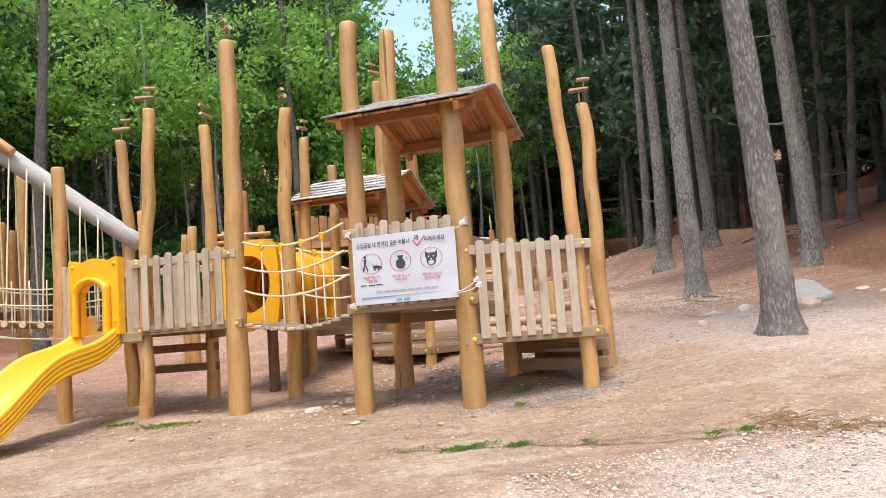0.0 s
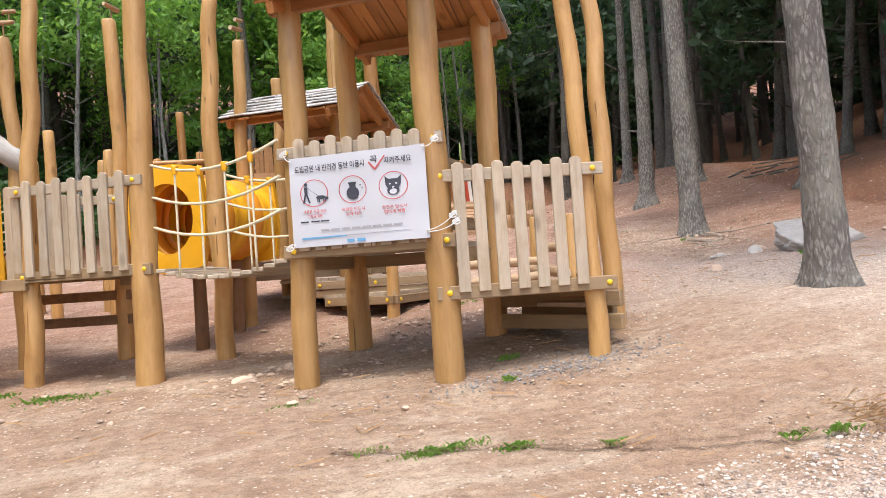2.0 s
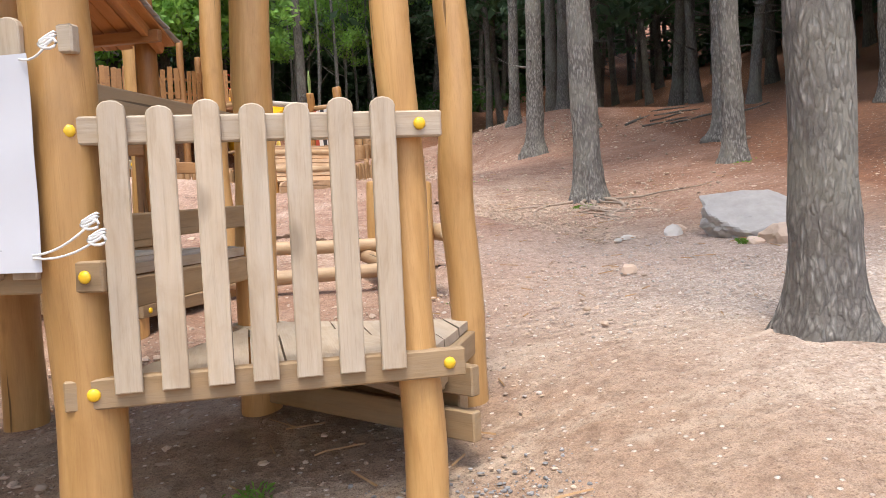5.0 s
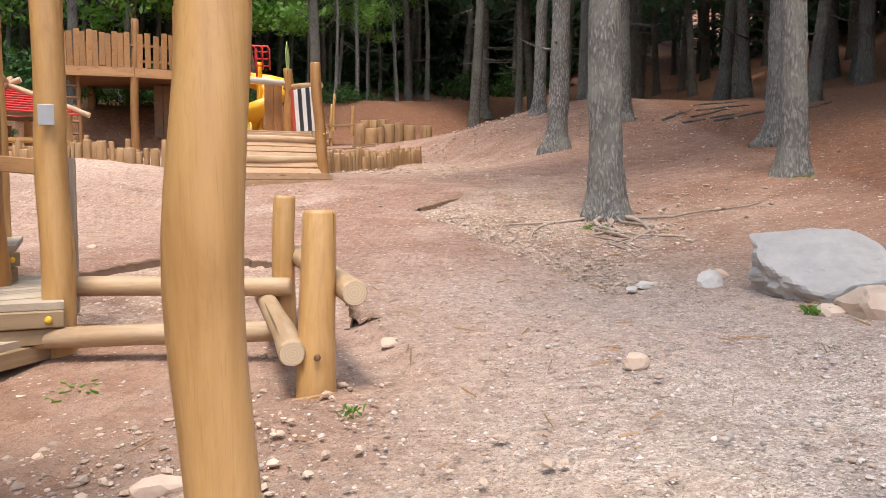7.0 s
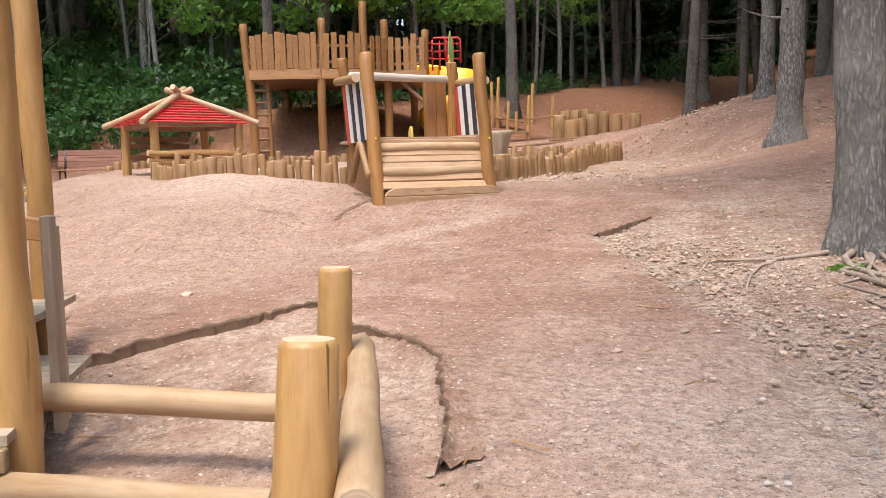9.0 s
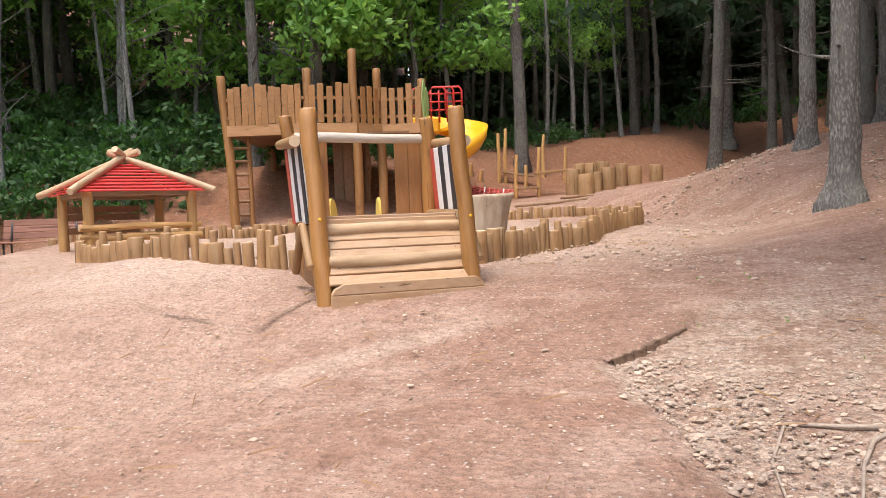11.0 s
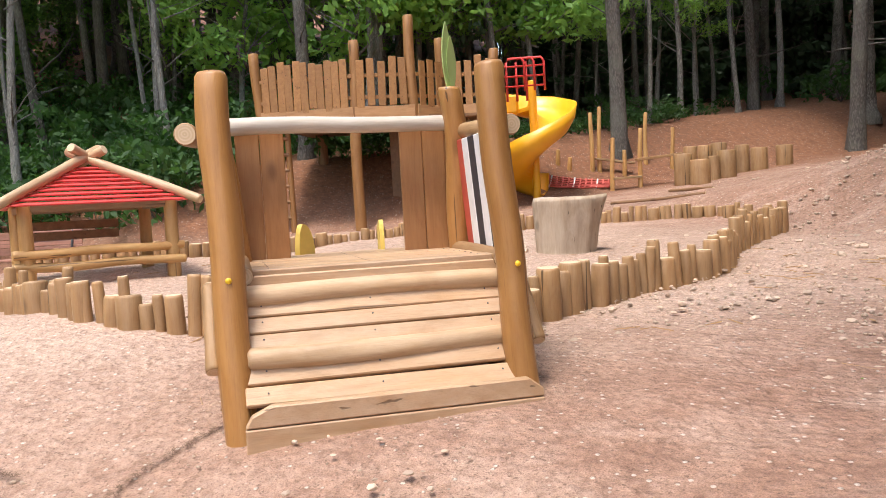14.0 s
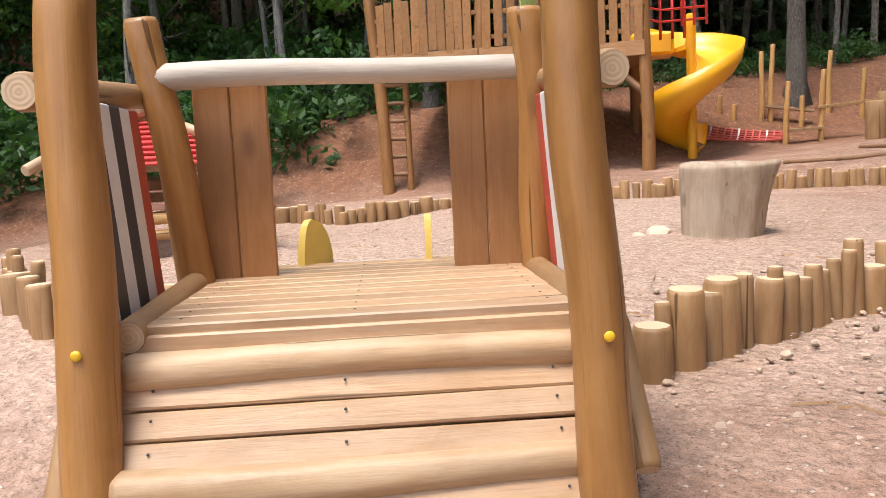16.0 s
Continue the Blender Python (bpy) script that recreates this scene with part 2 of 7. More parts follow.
def ground_material():
    """Red soil under a coir net, with gravel, pale rubble and needle litter where the masks say so."""
    N = Nodes("red_soil")
    P = N.coords(kind="Object", shift=False)
    big = N.noise(P, 0.45, 5.0, 0.6)
    mid = N.noise(P, 3.0, 6.0, 0.65)
    fine = N.noise(P, 28.0, 4.0, 0.7)
    grit = N.n("TexVoronoi", Vector=P, Scale=34.0)
    grit2 = N.n("TexVoronoi", Vector=P, Scale=75.0)

    def mask(key):
        a = N.n("Attribute")
        a.attribute_name = key
        return a.outputs["Fac"]

    soil = N.ramp(mid, [(0.3, (0.19, 0.1, 0.065)), (0.48, (0.345, 0.2, 0.138)), (0.7, (0.5, 0.335, 0.25))])
    soil = N.mix(N.math("MULTIPLY", N.ramp(big, [(0.35, (0, 0, 0)), (0.65, (1, 1, 1))]), 0.7), soil, (0.4, 0.23, 0.16))
    # dimples and fibres of the net
    dimple = N.n("TexVoronoi", Vector=P, Scale=9.0, Randomness=0.6)
    fib = N.noise(N.coords((1, 2.2, 1), shift=False), 55.0, 3.0, 0.7)
    matc = N.mix(N.ramp(dimple.outputs["Distance"], [(0.15, (0, 0, 0)), (0.6, (1, 1, 1))]), (0.225, 0.125, 0.082), (0.4, 0.25, 0.178))
    matc = N.mix(N.ramp(fib, [(0.35, (0, 0, 0)), (0.65, (1, 1, 1))]), matc, (0.2, 0.112, 0.075))
    matc = N.mix(0.4, matc, soil)
    tan = mask("tan")
    col = N.mix(N.math("MULTIPLY", mask("coir"), N.ramp(mid, [(0.3, (0.3, 0.3, 0.3)), (0.7, (0.9, 0.9, 0.9))])), soil, matc)
    # dusty pale drifts
    drift = N.ramp(N.noise(N.coords((1, 1.6, 1), shift=False), 1.1, 7.0, 0.68, 0.6), [(0.48, (0, 0, 0)), (0.64, (1, 1, 1))])
    col = N.mix(N.math("MULTIPLY", drift, N.math("ADD", N.math("MULTIPLY", tan, 0.1), 0.4)), col, (0.6, 0.435, 0.345))
    col = N.mix(1.0, col, N.mix(tan, (1.0, 0.985, 0.98), (0.905, 1.03, 0.985)), "MULTIPLY")
    pale = N.mix(N.ramp(fine, [(0.3, (0, 0, 0)), (0.6, (1, 1, 1))]), (0.39, 0.26, 0.19), (0.59, 0.44, 0.35))
    col = N.mix(N.math("MULTIPLY", mask("sand"), N.ramp(big, [(0.2, (0.45, 0.45, 0.45)), (0.7, (0.95, 0.95, 0.95))])), col, pale)
    rub = N.mix(N.ramp(grit.outputs["Color"], [(0.2, (0, 0, 0)), (0.8, (1, 1, 1))]), (0.36, 0.245, 0.175), (0.58, 0.455, 0.355))
    col = N.mix(N.math("MULTIPLY", mask("rubble"), N.ramp(mid, [(0.35, (0.1, 0.1, 0.1)), (0.62, (0.9, 0.9, 0.9))])), col, rub)
    grav = N.mix(N.ramp(grit2.outputs["Color"], [(0.15, (0, 0, 0)), (0.85, (1, 1, 1))]), (0.35, 0.265, 0.21), (0.65, 0.56, 0.48))
    col = N.mix(N.math("MULTIPLY", mask("gravel"), N.ramp(mid, [(0.25, (0.4, 0.4, 0.4)), (0.55, (1, 1, 1))])), col, grav)
    mott = N.noise(P, 13.0, 5.0, 0.7, 0.3)
    col = N.mix(0.75, col, N.mix(1.0, col, N.ramp(mott, [(0.32, (0.62, 0.56, 0.52)), (0.5, (1, 1, 1)), (0.68, (1.22, 1.2, 1.18))]), "MULTIPLY"))
    litter = N.ramp(N.noise(P, 9.0, 8.0, 0.75), [(0.3, (0.105, 0.043, 0.023)), (0.55, (0.24, 0.105, 0.054)), (0.75, (0.36, 0.175, 0.095))])
    col = N.mix(mask("litter"), col, litter)
    sp = N.n("TexVoronoi", Vector=P, Scale=19.0)
    lone = N.math("GREATER_THAN", N.n("SeparateColor", Color=sp.outputs["Color"]).outputs[0], 0.55)
    speck = N.math("MULTIPLY", lone, N.ramp(sp.outputs["Distance"], [(0.16, (1, 1, 1)), (0.24, (0, 0, 0))]))
    col = N.mix(N.math("MULTIPLY", speck, 0.7), col, (0.72, 0.62, 0.53))
    dark = N.ramp(N.noise(P, 60.0, 2.0, 0.5), [(0.32, (1, 1, 1)), (0.4, (0, 0, 0))])
    col = N.mix(N.math("MULTIPLY", dark, 0.7), col, (0.16, 0.095, 0.065))
    grain = N.ramp(N.noise(P, 140.0, 3.0, 0.7), [(0.36, (0.66, 0.64, 0.62)), (0.5, (1, 1, 1)), (0.64, (1.26, 1.26, 1.26))])
    col = N.mix(0.7, col, N.mix(1.0, col, grain, "MULTIPLY"))
    h = N.math("ADD", N.math("ADD", mid, N.math("MULTIPLY", fine, 0.9)), N.math("ADD", N.math("MULTIPLY", N.math("MULTIPLY", grit.outputs["Distance"], N.math("ADD", mask("rubble"), mask("gravel"))), -0.4), N.math("MULTIPLY", N.math("MULTIPLY", dimple.outputs["Distance"], mask("coir")), 1.1)))
    h = N.math("ADD", N.math("ADD", h, N.math("MULTIPLY", speck, 0.4)), N.math("MULTIPLY", mott, 0.7))
    # rows of knots where the net is woven
    weave = []
    for turn in (25, 118):
        tc = N.n("TexCoord")
        mp = N.n("Mapping", Vector=tc.outputs["Object"], Rotation=(0, 0, radians(turn)))
        w = N.n("TexWave", Vector=mp.outputs[0], Scale=4.6, Distortion=5.0, Detail=3.0)
        w.inputs["Detail Scale"].default_value = 1.2
        weave.append(w.outputs["Fac"])
    knots = N.math("MULTIPLY", *weave)
    net = N.math("MULTIPLY", mask("coir"), N.math("SUBTRACT", 1.0, N.math("MULTIPLY", tan, 0.9)))
    h = N.math("ADD", h, N.math("MULTIPLY", N.math("MULTIPLY", knots, net), 0.42))
    thread = N.ramp(knots, [(0.1, (0.8, 0.77, 0.74)), (0.5, (1.06, 1.06, 1.06))])
    col = N.mix(N.math("MULTIPLY", net, 0.35), col, N.mix(1.0, col, thread, "MULTIPLY"))
    return N.finish(col, 0.95, h, 1.0, 0.026)


M_GROUND = ground_material()


# ---- building helpers ----
WORLD = {}


def thing(name, place, label, category, group="", turn=0.0, kind=""):
    e = new(name)
    m = pose(*place, 0, 0, turn)
    e.matrix_basis = m
    e.empty_display_size = 0.1
    WORLD[e.name] = m
    return tagged(e, label, category, group, kind)


def mesh_of(name, bm, mats, smooth=False):
    me = bpy.data.meshes.new(name)
    bm.to_mesh(me)
    bm.free()
    for m in mats if isinstance(mats, (list, tuple)) else [mats]:
        me.materials.append(m)
    if smooth:
        me.shade_smooth()
    return me


def part(name, bm, mat, parent, label="", m=None, smooth=False):
    me = bm if isinstance(bm, bpy.types.Mesh) else mesh_of(name, bm, mat, smooth)
    ob = new(name, me)
    m = m if m is not None else Matrix()
    WORLD[ob.name] = m
    if parent is not None:
        ob.parent = parent
        ob.matrix_basis = WORLD[parent.name].inverted() @ m
    else:
        ob.matrix_basis = m
    if label:
        ob["label"] = label
    return ob


def along(p0, p1, roll_up=(0, 0, 1), axis="z"):
    """A pose at p0 whose z (or x) axis runs to p1."""
    p0, p1 = Vector(p0), Vector(p1)
    d = (p1 - p0).normalized()
    up = Vector(roll_up)
    if abs(d.dot(up)) > 0.98:
        up = Vector((0, 1, 0))
    s = up.cross(d).normalized()
    u = d.cross(s)
    cols = (s, u, d) if axis == "z" else (d, s, u)
    m = Matrix((cols[0], cols[1], cols[2])).transposed().to_4x4()
    return Matrix.Translation(p0) @ m


def log_bm(length, r0, r1, seed=0, bend=0.0, sides=14, knots=1.0, dome=0.25, wave=0.0):
    """A round, slightly crooked log along z with domed ends; faces of the ends take material 1."""
    rnd = random.Random(seed)
    bm = bmesh.new()
    segs = max(3, min(34, int(length / (0.1 if wave else 0.22))))
    ph, ph2 = rnd.uniform(0, 6.28), rnd.uniform(0, 6.28)
    off = rnd.uniform(0, 50)
    rings = []
    stations = [(0.0, 1 - dome * 0.5), (min(0.02, length * 0.1), 1.0)]
    stations += [(length * k / segs, 1.0) for k in range(1, segs)]
    stations += [(length - min(0.02, length * 0.1), 1.0), (length, 1 - dome * 0.5)]
    for z, f in stations:
        q = z / length
        r = (r0 + (r1 - r0) * q) * f
        cx = bend * math.sin(q * 5.0 + ph) * q * (1 if length > 1 else 0.3)
        cy = bend * math.sin(q * 4.1 + ph2) * q * (1 if length > 1 else 0.3)
        cx += wave * math.sin(z * 6.4 + ph)
        cy += wave * math.sin(z * 5.1 + ph2)
        ring = []
        for k in range(sides):
            a = 2 * math.pi * k / sides
            w = 1 + 0.06 * knots * noise.noise((math.cos(a) * 1.2 + off, math.sin(a) * 1.2, z * 2.2 + off))
            ring.append(bm.verts.new((cx + r * w * math.cos(a), cy + r * w * math.sin(a), z)))
        rings.append(ring)
    for a, b in zip(rings, rings[1:]):
        for k in range(sides):
            f = bm.faces.new((a[k], a[(k + 1) % sides], b[(k + 1) % sides], b[k]))
            f.smooth = True
    for ring, flip in ((rings[0], True), (rings[-1], False)):
        f = bm.faces.new(ring[::-1] if flip else ring)
        f.material_index = 1
    return bm


SEED = [100]


def log(name, p0, p1, r0, r1, mat, parent, bend=0.0, label="", knots=1.0, sides=14, ends=None, wave=0.0):
    SEED[0] += 1
    L = (Vector(p1) - Vector(p0)).length
    return part(name, log_bm(L, r0, r1, SEED[0], bend, sides, knots, 0.25, wave), [mat, ends or M_END], parent, label, along(p0, p1))


def box_bm(lx, ly, lz, bev=0.006, x0=0.0):
    """A bevelled board: x from x0, y centred, z centred."""
    bm = bmesh.new()
    bmesh.ops.create_cube(bm, size=1)
    for v in bm.verts:
        v.co = Vector(((v.co.x + 0.5) * lx + x0, v.co.y * ly, v.co.z * lz))
    if bev:
        bmesh.ops.bevel(bm, geom=bm.edges[:], offset=bev, segments=1, affect="EDGES")
    return bm


BOARDS = {}


def board(name, p0, p1, wide, thick, mat, parent, up=(0, 0, 1), label=""):
    """A board from p0 to p1; its thickness runs along up."""
    L = (Vector(p1) - Vector(p0)).length
    key = (round(L, 3), wide, thick, mat.name)
    if key not in BOARDS:
        BOARDS[key] = mesh_of(name, box_bm(L, wide, thick, min(0.006, thick * 0.2)), mat)
    return part(name, BOARDS[key], mat, parent, label, along(p0, p1, up, "x"))


def picket_bm(L, w, t):
    """A fence slat along x with a rounded far end."""
    bm = bmesh.new()
    pts = [(0, -w / 2), (L - w * 0.35, -w / 2)]
    pts += [(L - w * 0.35 + w * 0.35 * math.sin(a), -w / 2 * math.cos(a)) for a in (math.pi * k / 6 for k in range(1, 6))]
    pts += [(L - w * 0.35, w / 2), (0, w / 2)]
    lo = [bm.verts.new((x, y, -t / 2)) for x, y in pts]
    hi = [bm.verts.new((x, y, t / 2)) for x, y in pts]
    bm.faces.new(lo[::-1])
    bm.faces.new(hi)
    n = len(pts)
    for k in range(n):
        bm.faces.new((lo[k], lo[(k + 1) % n], hi[(k + 1) % n], hi[k]))
    bmesh.ops.bevel(bm, geom=[e for e in bm.edges if e.is_boundary is False and abs(e.verts[0].co.z - e.verts[1].co.z) < 1e-6], offset=0.004, segments=1, affect="EDGES")
    return bm


def picket(p0, p1, w, t, mat, parent, facing, name="picket"):
    L = (Vector(p1) - Vector(p0)).length
    key = ("picket", round(L, 2), w, t, mat.name)
    if key not in BOARDS:
        BOARDS[key] = mesh_of(name, picket_bm(L, w, t), mat)
    return part(name, BOARDS[key], mat, parent, "", along(p0, p1, facing, "x"))


def bolt(p, facing, parent, r=0.022, mat=None):
    key = ("bolt", r, (mat or M_BOLT).name)
    if key not in BOARDS:
        bm = bmesh.new()
        bmesh.ops.create_uvsphere(bm, u_segments=10, v_segments=6, radius=r)
        for v in bm.verts:
            v.co.z *= 0.5
        BOARDS[key] = mesh_of("bolt_cap", bm, mat or M_BOLT, True)
    p = Vector(p)
    return part("bolt_cap", BOARDS[key], None, parent, "", along(p, p + Vector(facing)))


def tube_bm(points, radius, sides=8, closed=False):
    """A tube along a polyline, in world or local points."""
    bm = bmesh.new()
    pts = [Vector(p) for p in points]
    n = len(pts)
    rings = []
    for i, p in enumerate(pts):
        a = pts[i - 1] if (i > 0 or closed) else p
        b = pts[(i + 1) % n] if (i < n - 1 or closed) else p
        d = (b - a).normalized()
        up = Vector((0, 0, 1)) if abs(d.z) < 0.95 else Vector((1, 0, 0))
        s = up.cross(d).normalized()
        u = d.cross(s)
        r = radius[i] if isinstance(radius, (list, tuple)) else radius
        rings.append([bm.verts.new(p + r * (math.cos(2 * math.pi * k / sides) * s + math.sin(2 * math.pi * k / sides) * u)) for k in range(sides)])
    for i in range(n if closed else n - 1):
        a, b = rings[i], rings[(i + 1) % n]
        for k in range(sides):
            bm.faces.new((a[k], a[(k + 1) % sides], b[(k + 1) % sides], b[k])).smooth = True
    if not closed:
        bm.faces.new(rings[0][::-1])
        bm.faces.new(rings[-1])
    return bm


def rope(name, a, b, r, mat, parent, sag=0.0, n=8):
    a, b = Vector(a), Vector(b)
    pts = [a.lerp(b, k / n) - Vector((0, 0, sag * 4 * (k / n) * (1 - k / n))) for k in range(n + 1)]
    return part(name, tube_bm(pts, r, 6), mat, parent)


# ---- ground ----
def sstep(a, b, x):
    q = np.clip((x - a) / (b - a), 0, 1)
    return q * q * (3 - 2 * q)


def bump_at(x, y, cx, cy, sx, sy):
    return np.exp(-((x - cx) / sx) ** 2 - ((y - cy) / sy) ** 2)


def soft(q, w=1.0):
    return w * np.logaddexp(0, q / w)


def hollow(x, y):
    """The bare hollow that the net leaves open beside the log rail."""
    return (sstep(0, 0.12, x - 2.6) * sstep(0.05, -0.05, (x - 4.78) + 0.46 * (y - 12.9) * (y > 12.9))
            * sstep(10.2, 10.8, y) * sstep(14.42, 14.32, y + 0.4 * (4.1 - x)))


def rubble_side(x, y):
    """The rubble strip past the straight border of the net."""
    edge = 6.45 + 0.05 * np.sin(3.1 * y) + 0.035 * np.sin(7.7 * y + 1) + 0.2 * np.minimum(0, y - 12.6) + 1.05 * np.maximum(0, y - 15.85)
    return sstep(-0.04, 0.08, x - edge) * sstep(10.4, 12.0, y) * sstep(19, 16.5, y)


def land(x, y):
    """Height of the ground: a slope that rises ahead and to one side, a hill, a mound and a bank."""
    z = -0.12 + 0.06 * x + 0.108 * y - 0.043 * soft(y - 20) - 0.04 * soft(-4 - x)
    z = z + 0.2 * bump_at(x, y, 5.5, 8.2, 2.2, 2.4) - 0.13 * bump_at(x, y, 0, 10.6, 2.4, 1.9)
    q = (x - 8.6) - 0.33 * (y - 13)
    z = z + 0.16 * soft(q, 0.8) * sstep(60, 20, y)
    z = z + 0.9 * bump_at(x, y, 14.0, 26.2, 3.2, 3.6) + 0.15 * bump_at(x, y, 5.2, 17.7, 1.2, 0.9) + 0.34 * bump_at(x, y, 2.0, 18.3, 2.1, 1.5)
    pit = sstep(1.3, 0.95, np.hypot((x - 4.8) / 5.4, (y - 23.4) / 4.6))
    z = z * (1 - pit) + (2.4 + 0.06 * (y - 19)) * pit
    z = z + 0.17 * bump_at(x, y, 2.8, 19.9, 1.5, 1.0)
    far = (y - 30.2) * 0.83 - (x - 3) * 0.2 * (x < 3) - np.maximum(0, x - 4) * 0.55
    z = z + 1.35 * sstep(-0.6, 2.4, far) + (0.3 - 0.16 * sstep(5, 9, x)) * soft(far - 3)
    return z + 0.3 * soft(-7 - x) + 0.22 * soft(x - 24) - 0.05 * hollow(x, y) - 0.03 * rubble_side(x, y) * sstep(9.5, 7.5, x)


def land1(x, y):
    return float(land(np.float64(x), np.float64(y)))


def axis_points(lo, hi, step, reach, grow=1.22):
    mid = list(np.arange(lo, hi + 1e-6, step))
    s, p, right = step, hi, []
    while p < reach:
        s *= grow
        p += s
        right.append(p)
    s, p, left = step, lo, []
    while p > -reach:
        s *= grow
        p -= s
        left.append(p)
    return np.array(left[::-1] + mid + right)


def build_ground():
    xs, ys = axis_points(-6, 14, 0.07, 700), axis_points(0, 34, 0.07, 700)
    X, Y = np.meshgrid(xs, ys)
    Z = land(X, Y)
    far = np.maximum(0, np.hypot(X - 4, Y - 15) - 60)
    Z = Z - sstep(0, 200, far) * (Z - 20 - 0.02 * far)
    near = (np.hypot(X - 4, Y - 14) < 40)
    small = np.zeros_like(Z)
    for k in range(1, 40):
        f = 0.6 * 1.09 ** k
        a = k * 2.4
        small += np.sin((X * math.cos(a) + Y * math.sin(a)) * f * 1.7 + k * k) / f
    Z = Z + near * 0.006 * small
    verts = np.stack([X, Y, Z], -1).reshape(-1, 3)
    ny, nx = X.shape
    i = np.arange(ny * nx).reshape(ny, nx)
    faces = np.stack([i[:-1, :-1], i[:-1, 1:], i[1:, 1:], i[1:, :-1]], -1).reshape(-1, 4)
    me = bpy.data.meshes.new("ground")
    me.from_pydata(verts.tolist(), [], faces.tolist())
    wob = 0.35 * np.sin(X * 1.7 + 1.3 * np.sin(Y * 1.1)) + 0.3 * np.sin(Y * 2.1 + X * 0.8) + 0.15 * np.sin(5 * X + 3.3 * Y)
    # the light gravel lies where the walk starts and beside the rocks; rubble beside the net; litter in the woods
    gravel = np.clip(sstep(0.5, -0.5, Y - (4.7 + 0.12 * X) + wob) * sstep(0.2, 1.6, X - 0.2 * wob)
                     + sstep(1.0, -0.6, np.hypot((X - 7.0) / 2.0, (Y - 8.6) / 1.9) - 1 + 0.4 * wob), 0, 1) * 0.9
    recess = hollow(X, Y)
    rub = rubble_side(X, Y) * sstep(3.4, 1.0, X - (6.9 + 0.2 * (Y - 15.5)) + 0.5 * wob)
    rub = np.clip(rub + 0.85 * recess * sstep(11.6, 12.6, Y + 0.4 * wob) + 0.2 * sstep(0.4, -0.4, np.hypot((X - 3.4) / 1.8, (Y - 10.2) / 1.5) - 1 + 0.3 * wob), 0, 1)
    q = (X - 8.9) - 0.33 * (Y - 13) + 0.8 * wob
    litter = np.clip(0.5 * sstep(-2.2, 1.4, q) + 0.6 * sstep(-0.15, 0.25, X - 9.13 - 0.445 * (Y - 10.18) + 0.15 * wob) + sstep(-1.2, 0.9, (Y - 30.2) * 0.83 - (X - 3) * 0.2 * (X < 3) - np.maximum(0, X - 4) * 0.36 + 0.6 * wob) + sstep(-3, -7, X + wob)
                     + 0.45 * sstep(0.4, -0.5, np.hypot((X - 3.2) / 1.4, (Y - 10.4) / 1.5) - 1 + 0.4 * wob), 0, 1)
    # dust gathers along the seam of two nets
    seam = (X - 2.55) * 0.435 - (Y - 15.43) * 0.9
    dust = sstep(0.16, 0.03, np.abs(seam + 0.1 * wob) - 0.03) * sstep(1.5, 2.6, X) * sstep(7.2, 6.0, X) * np.clip(0.5 + wob, 0, 1)
    sand = np.clip(sstep(0.3, -0.3, np.hypot((X - 4.6) / 5.0, (Y - 23.0) / 4.2) - 1 + 0.1 * wob) + 0.48 * sstep(0.5, -0.5, np.hypot((X - 2.0) / 2.8, (Y - 17.3) / 2.2) - 1 + 0.2 * wob)
                   + 0.25 * sstep(0.6, -0.6, np.hypot((X - 5.2) / 2.0, (Y - 10.5) / 2.6) - 1 + 0.3 * wob)
                   + 0.85 * sstep(0.8, -0.5, np.hypot((X - 6.7) / 1.6, (Y - 10.8) / 1.7) - 1 + 0.4 * wob) + dust, 0, 1)
    coir = np.clip(sstep(4.6, 5.4, Y - 0.12 * X) * (1 - litter) * (1 - recess), 0, 1)
    for key, val in (("gravel", gravel), ("rubble", rub), ("litter", litter), ("sand", sand), ("coir", coir), ("tan", sstep(13.5, 8.5, Y + 0.5 * wob))):
        me.attributes.new(key, "FLOAT", "POINT").data.foreach_set("value", val.reshape(-1).astype(np.float32))
    me.materials.append(M_GROUND)
    me.shade_smooth()
    return tagged(new("ground", me), "reddish bare soil slope with gravel, coir netting and needle litter", "ground", kind="structure")


build_ground()


# ---- climbing frame by the start ----
def birds(parent, top, k):
    """The two small wooden birds on a rod that crown a post."""
    a = 0.9 * k
    d = Vector((math.cos(a), math.sin(a), 0))
    t = Vector(top)
    log("rod", t - Vector((0, 0, 0.03)), t + Vector((0, 0, 0.13)), 0.008, 0.008, M_STUB, parent)
    log("wooden_bird", t + Vector((0, 0, 0.13)) - d * 0.11, t + Vector((0, 0, 0.15)) + d * 0.11, 0.03, 0.022, M_STUB, parent)
    e = t + d * 0.06
    log("rod", e + Vector((0, 0, 0.15)), e + Vector((0, 0, 0.24)), 0.007, 0.007, M_STUB, parent)
    log("wooden_bird", e + Vector((0, 0, 0.25)) - d * 0.07, e + Vector((0, 0, 0.26)) + d * 0.07, 0.026, 0.02, M_STUB, parent)


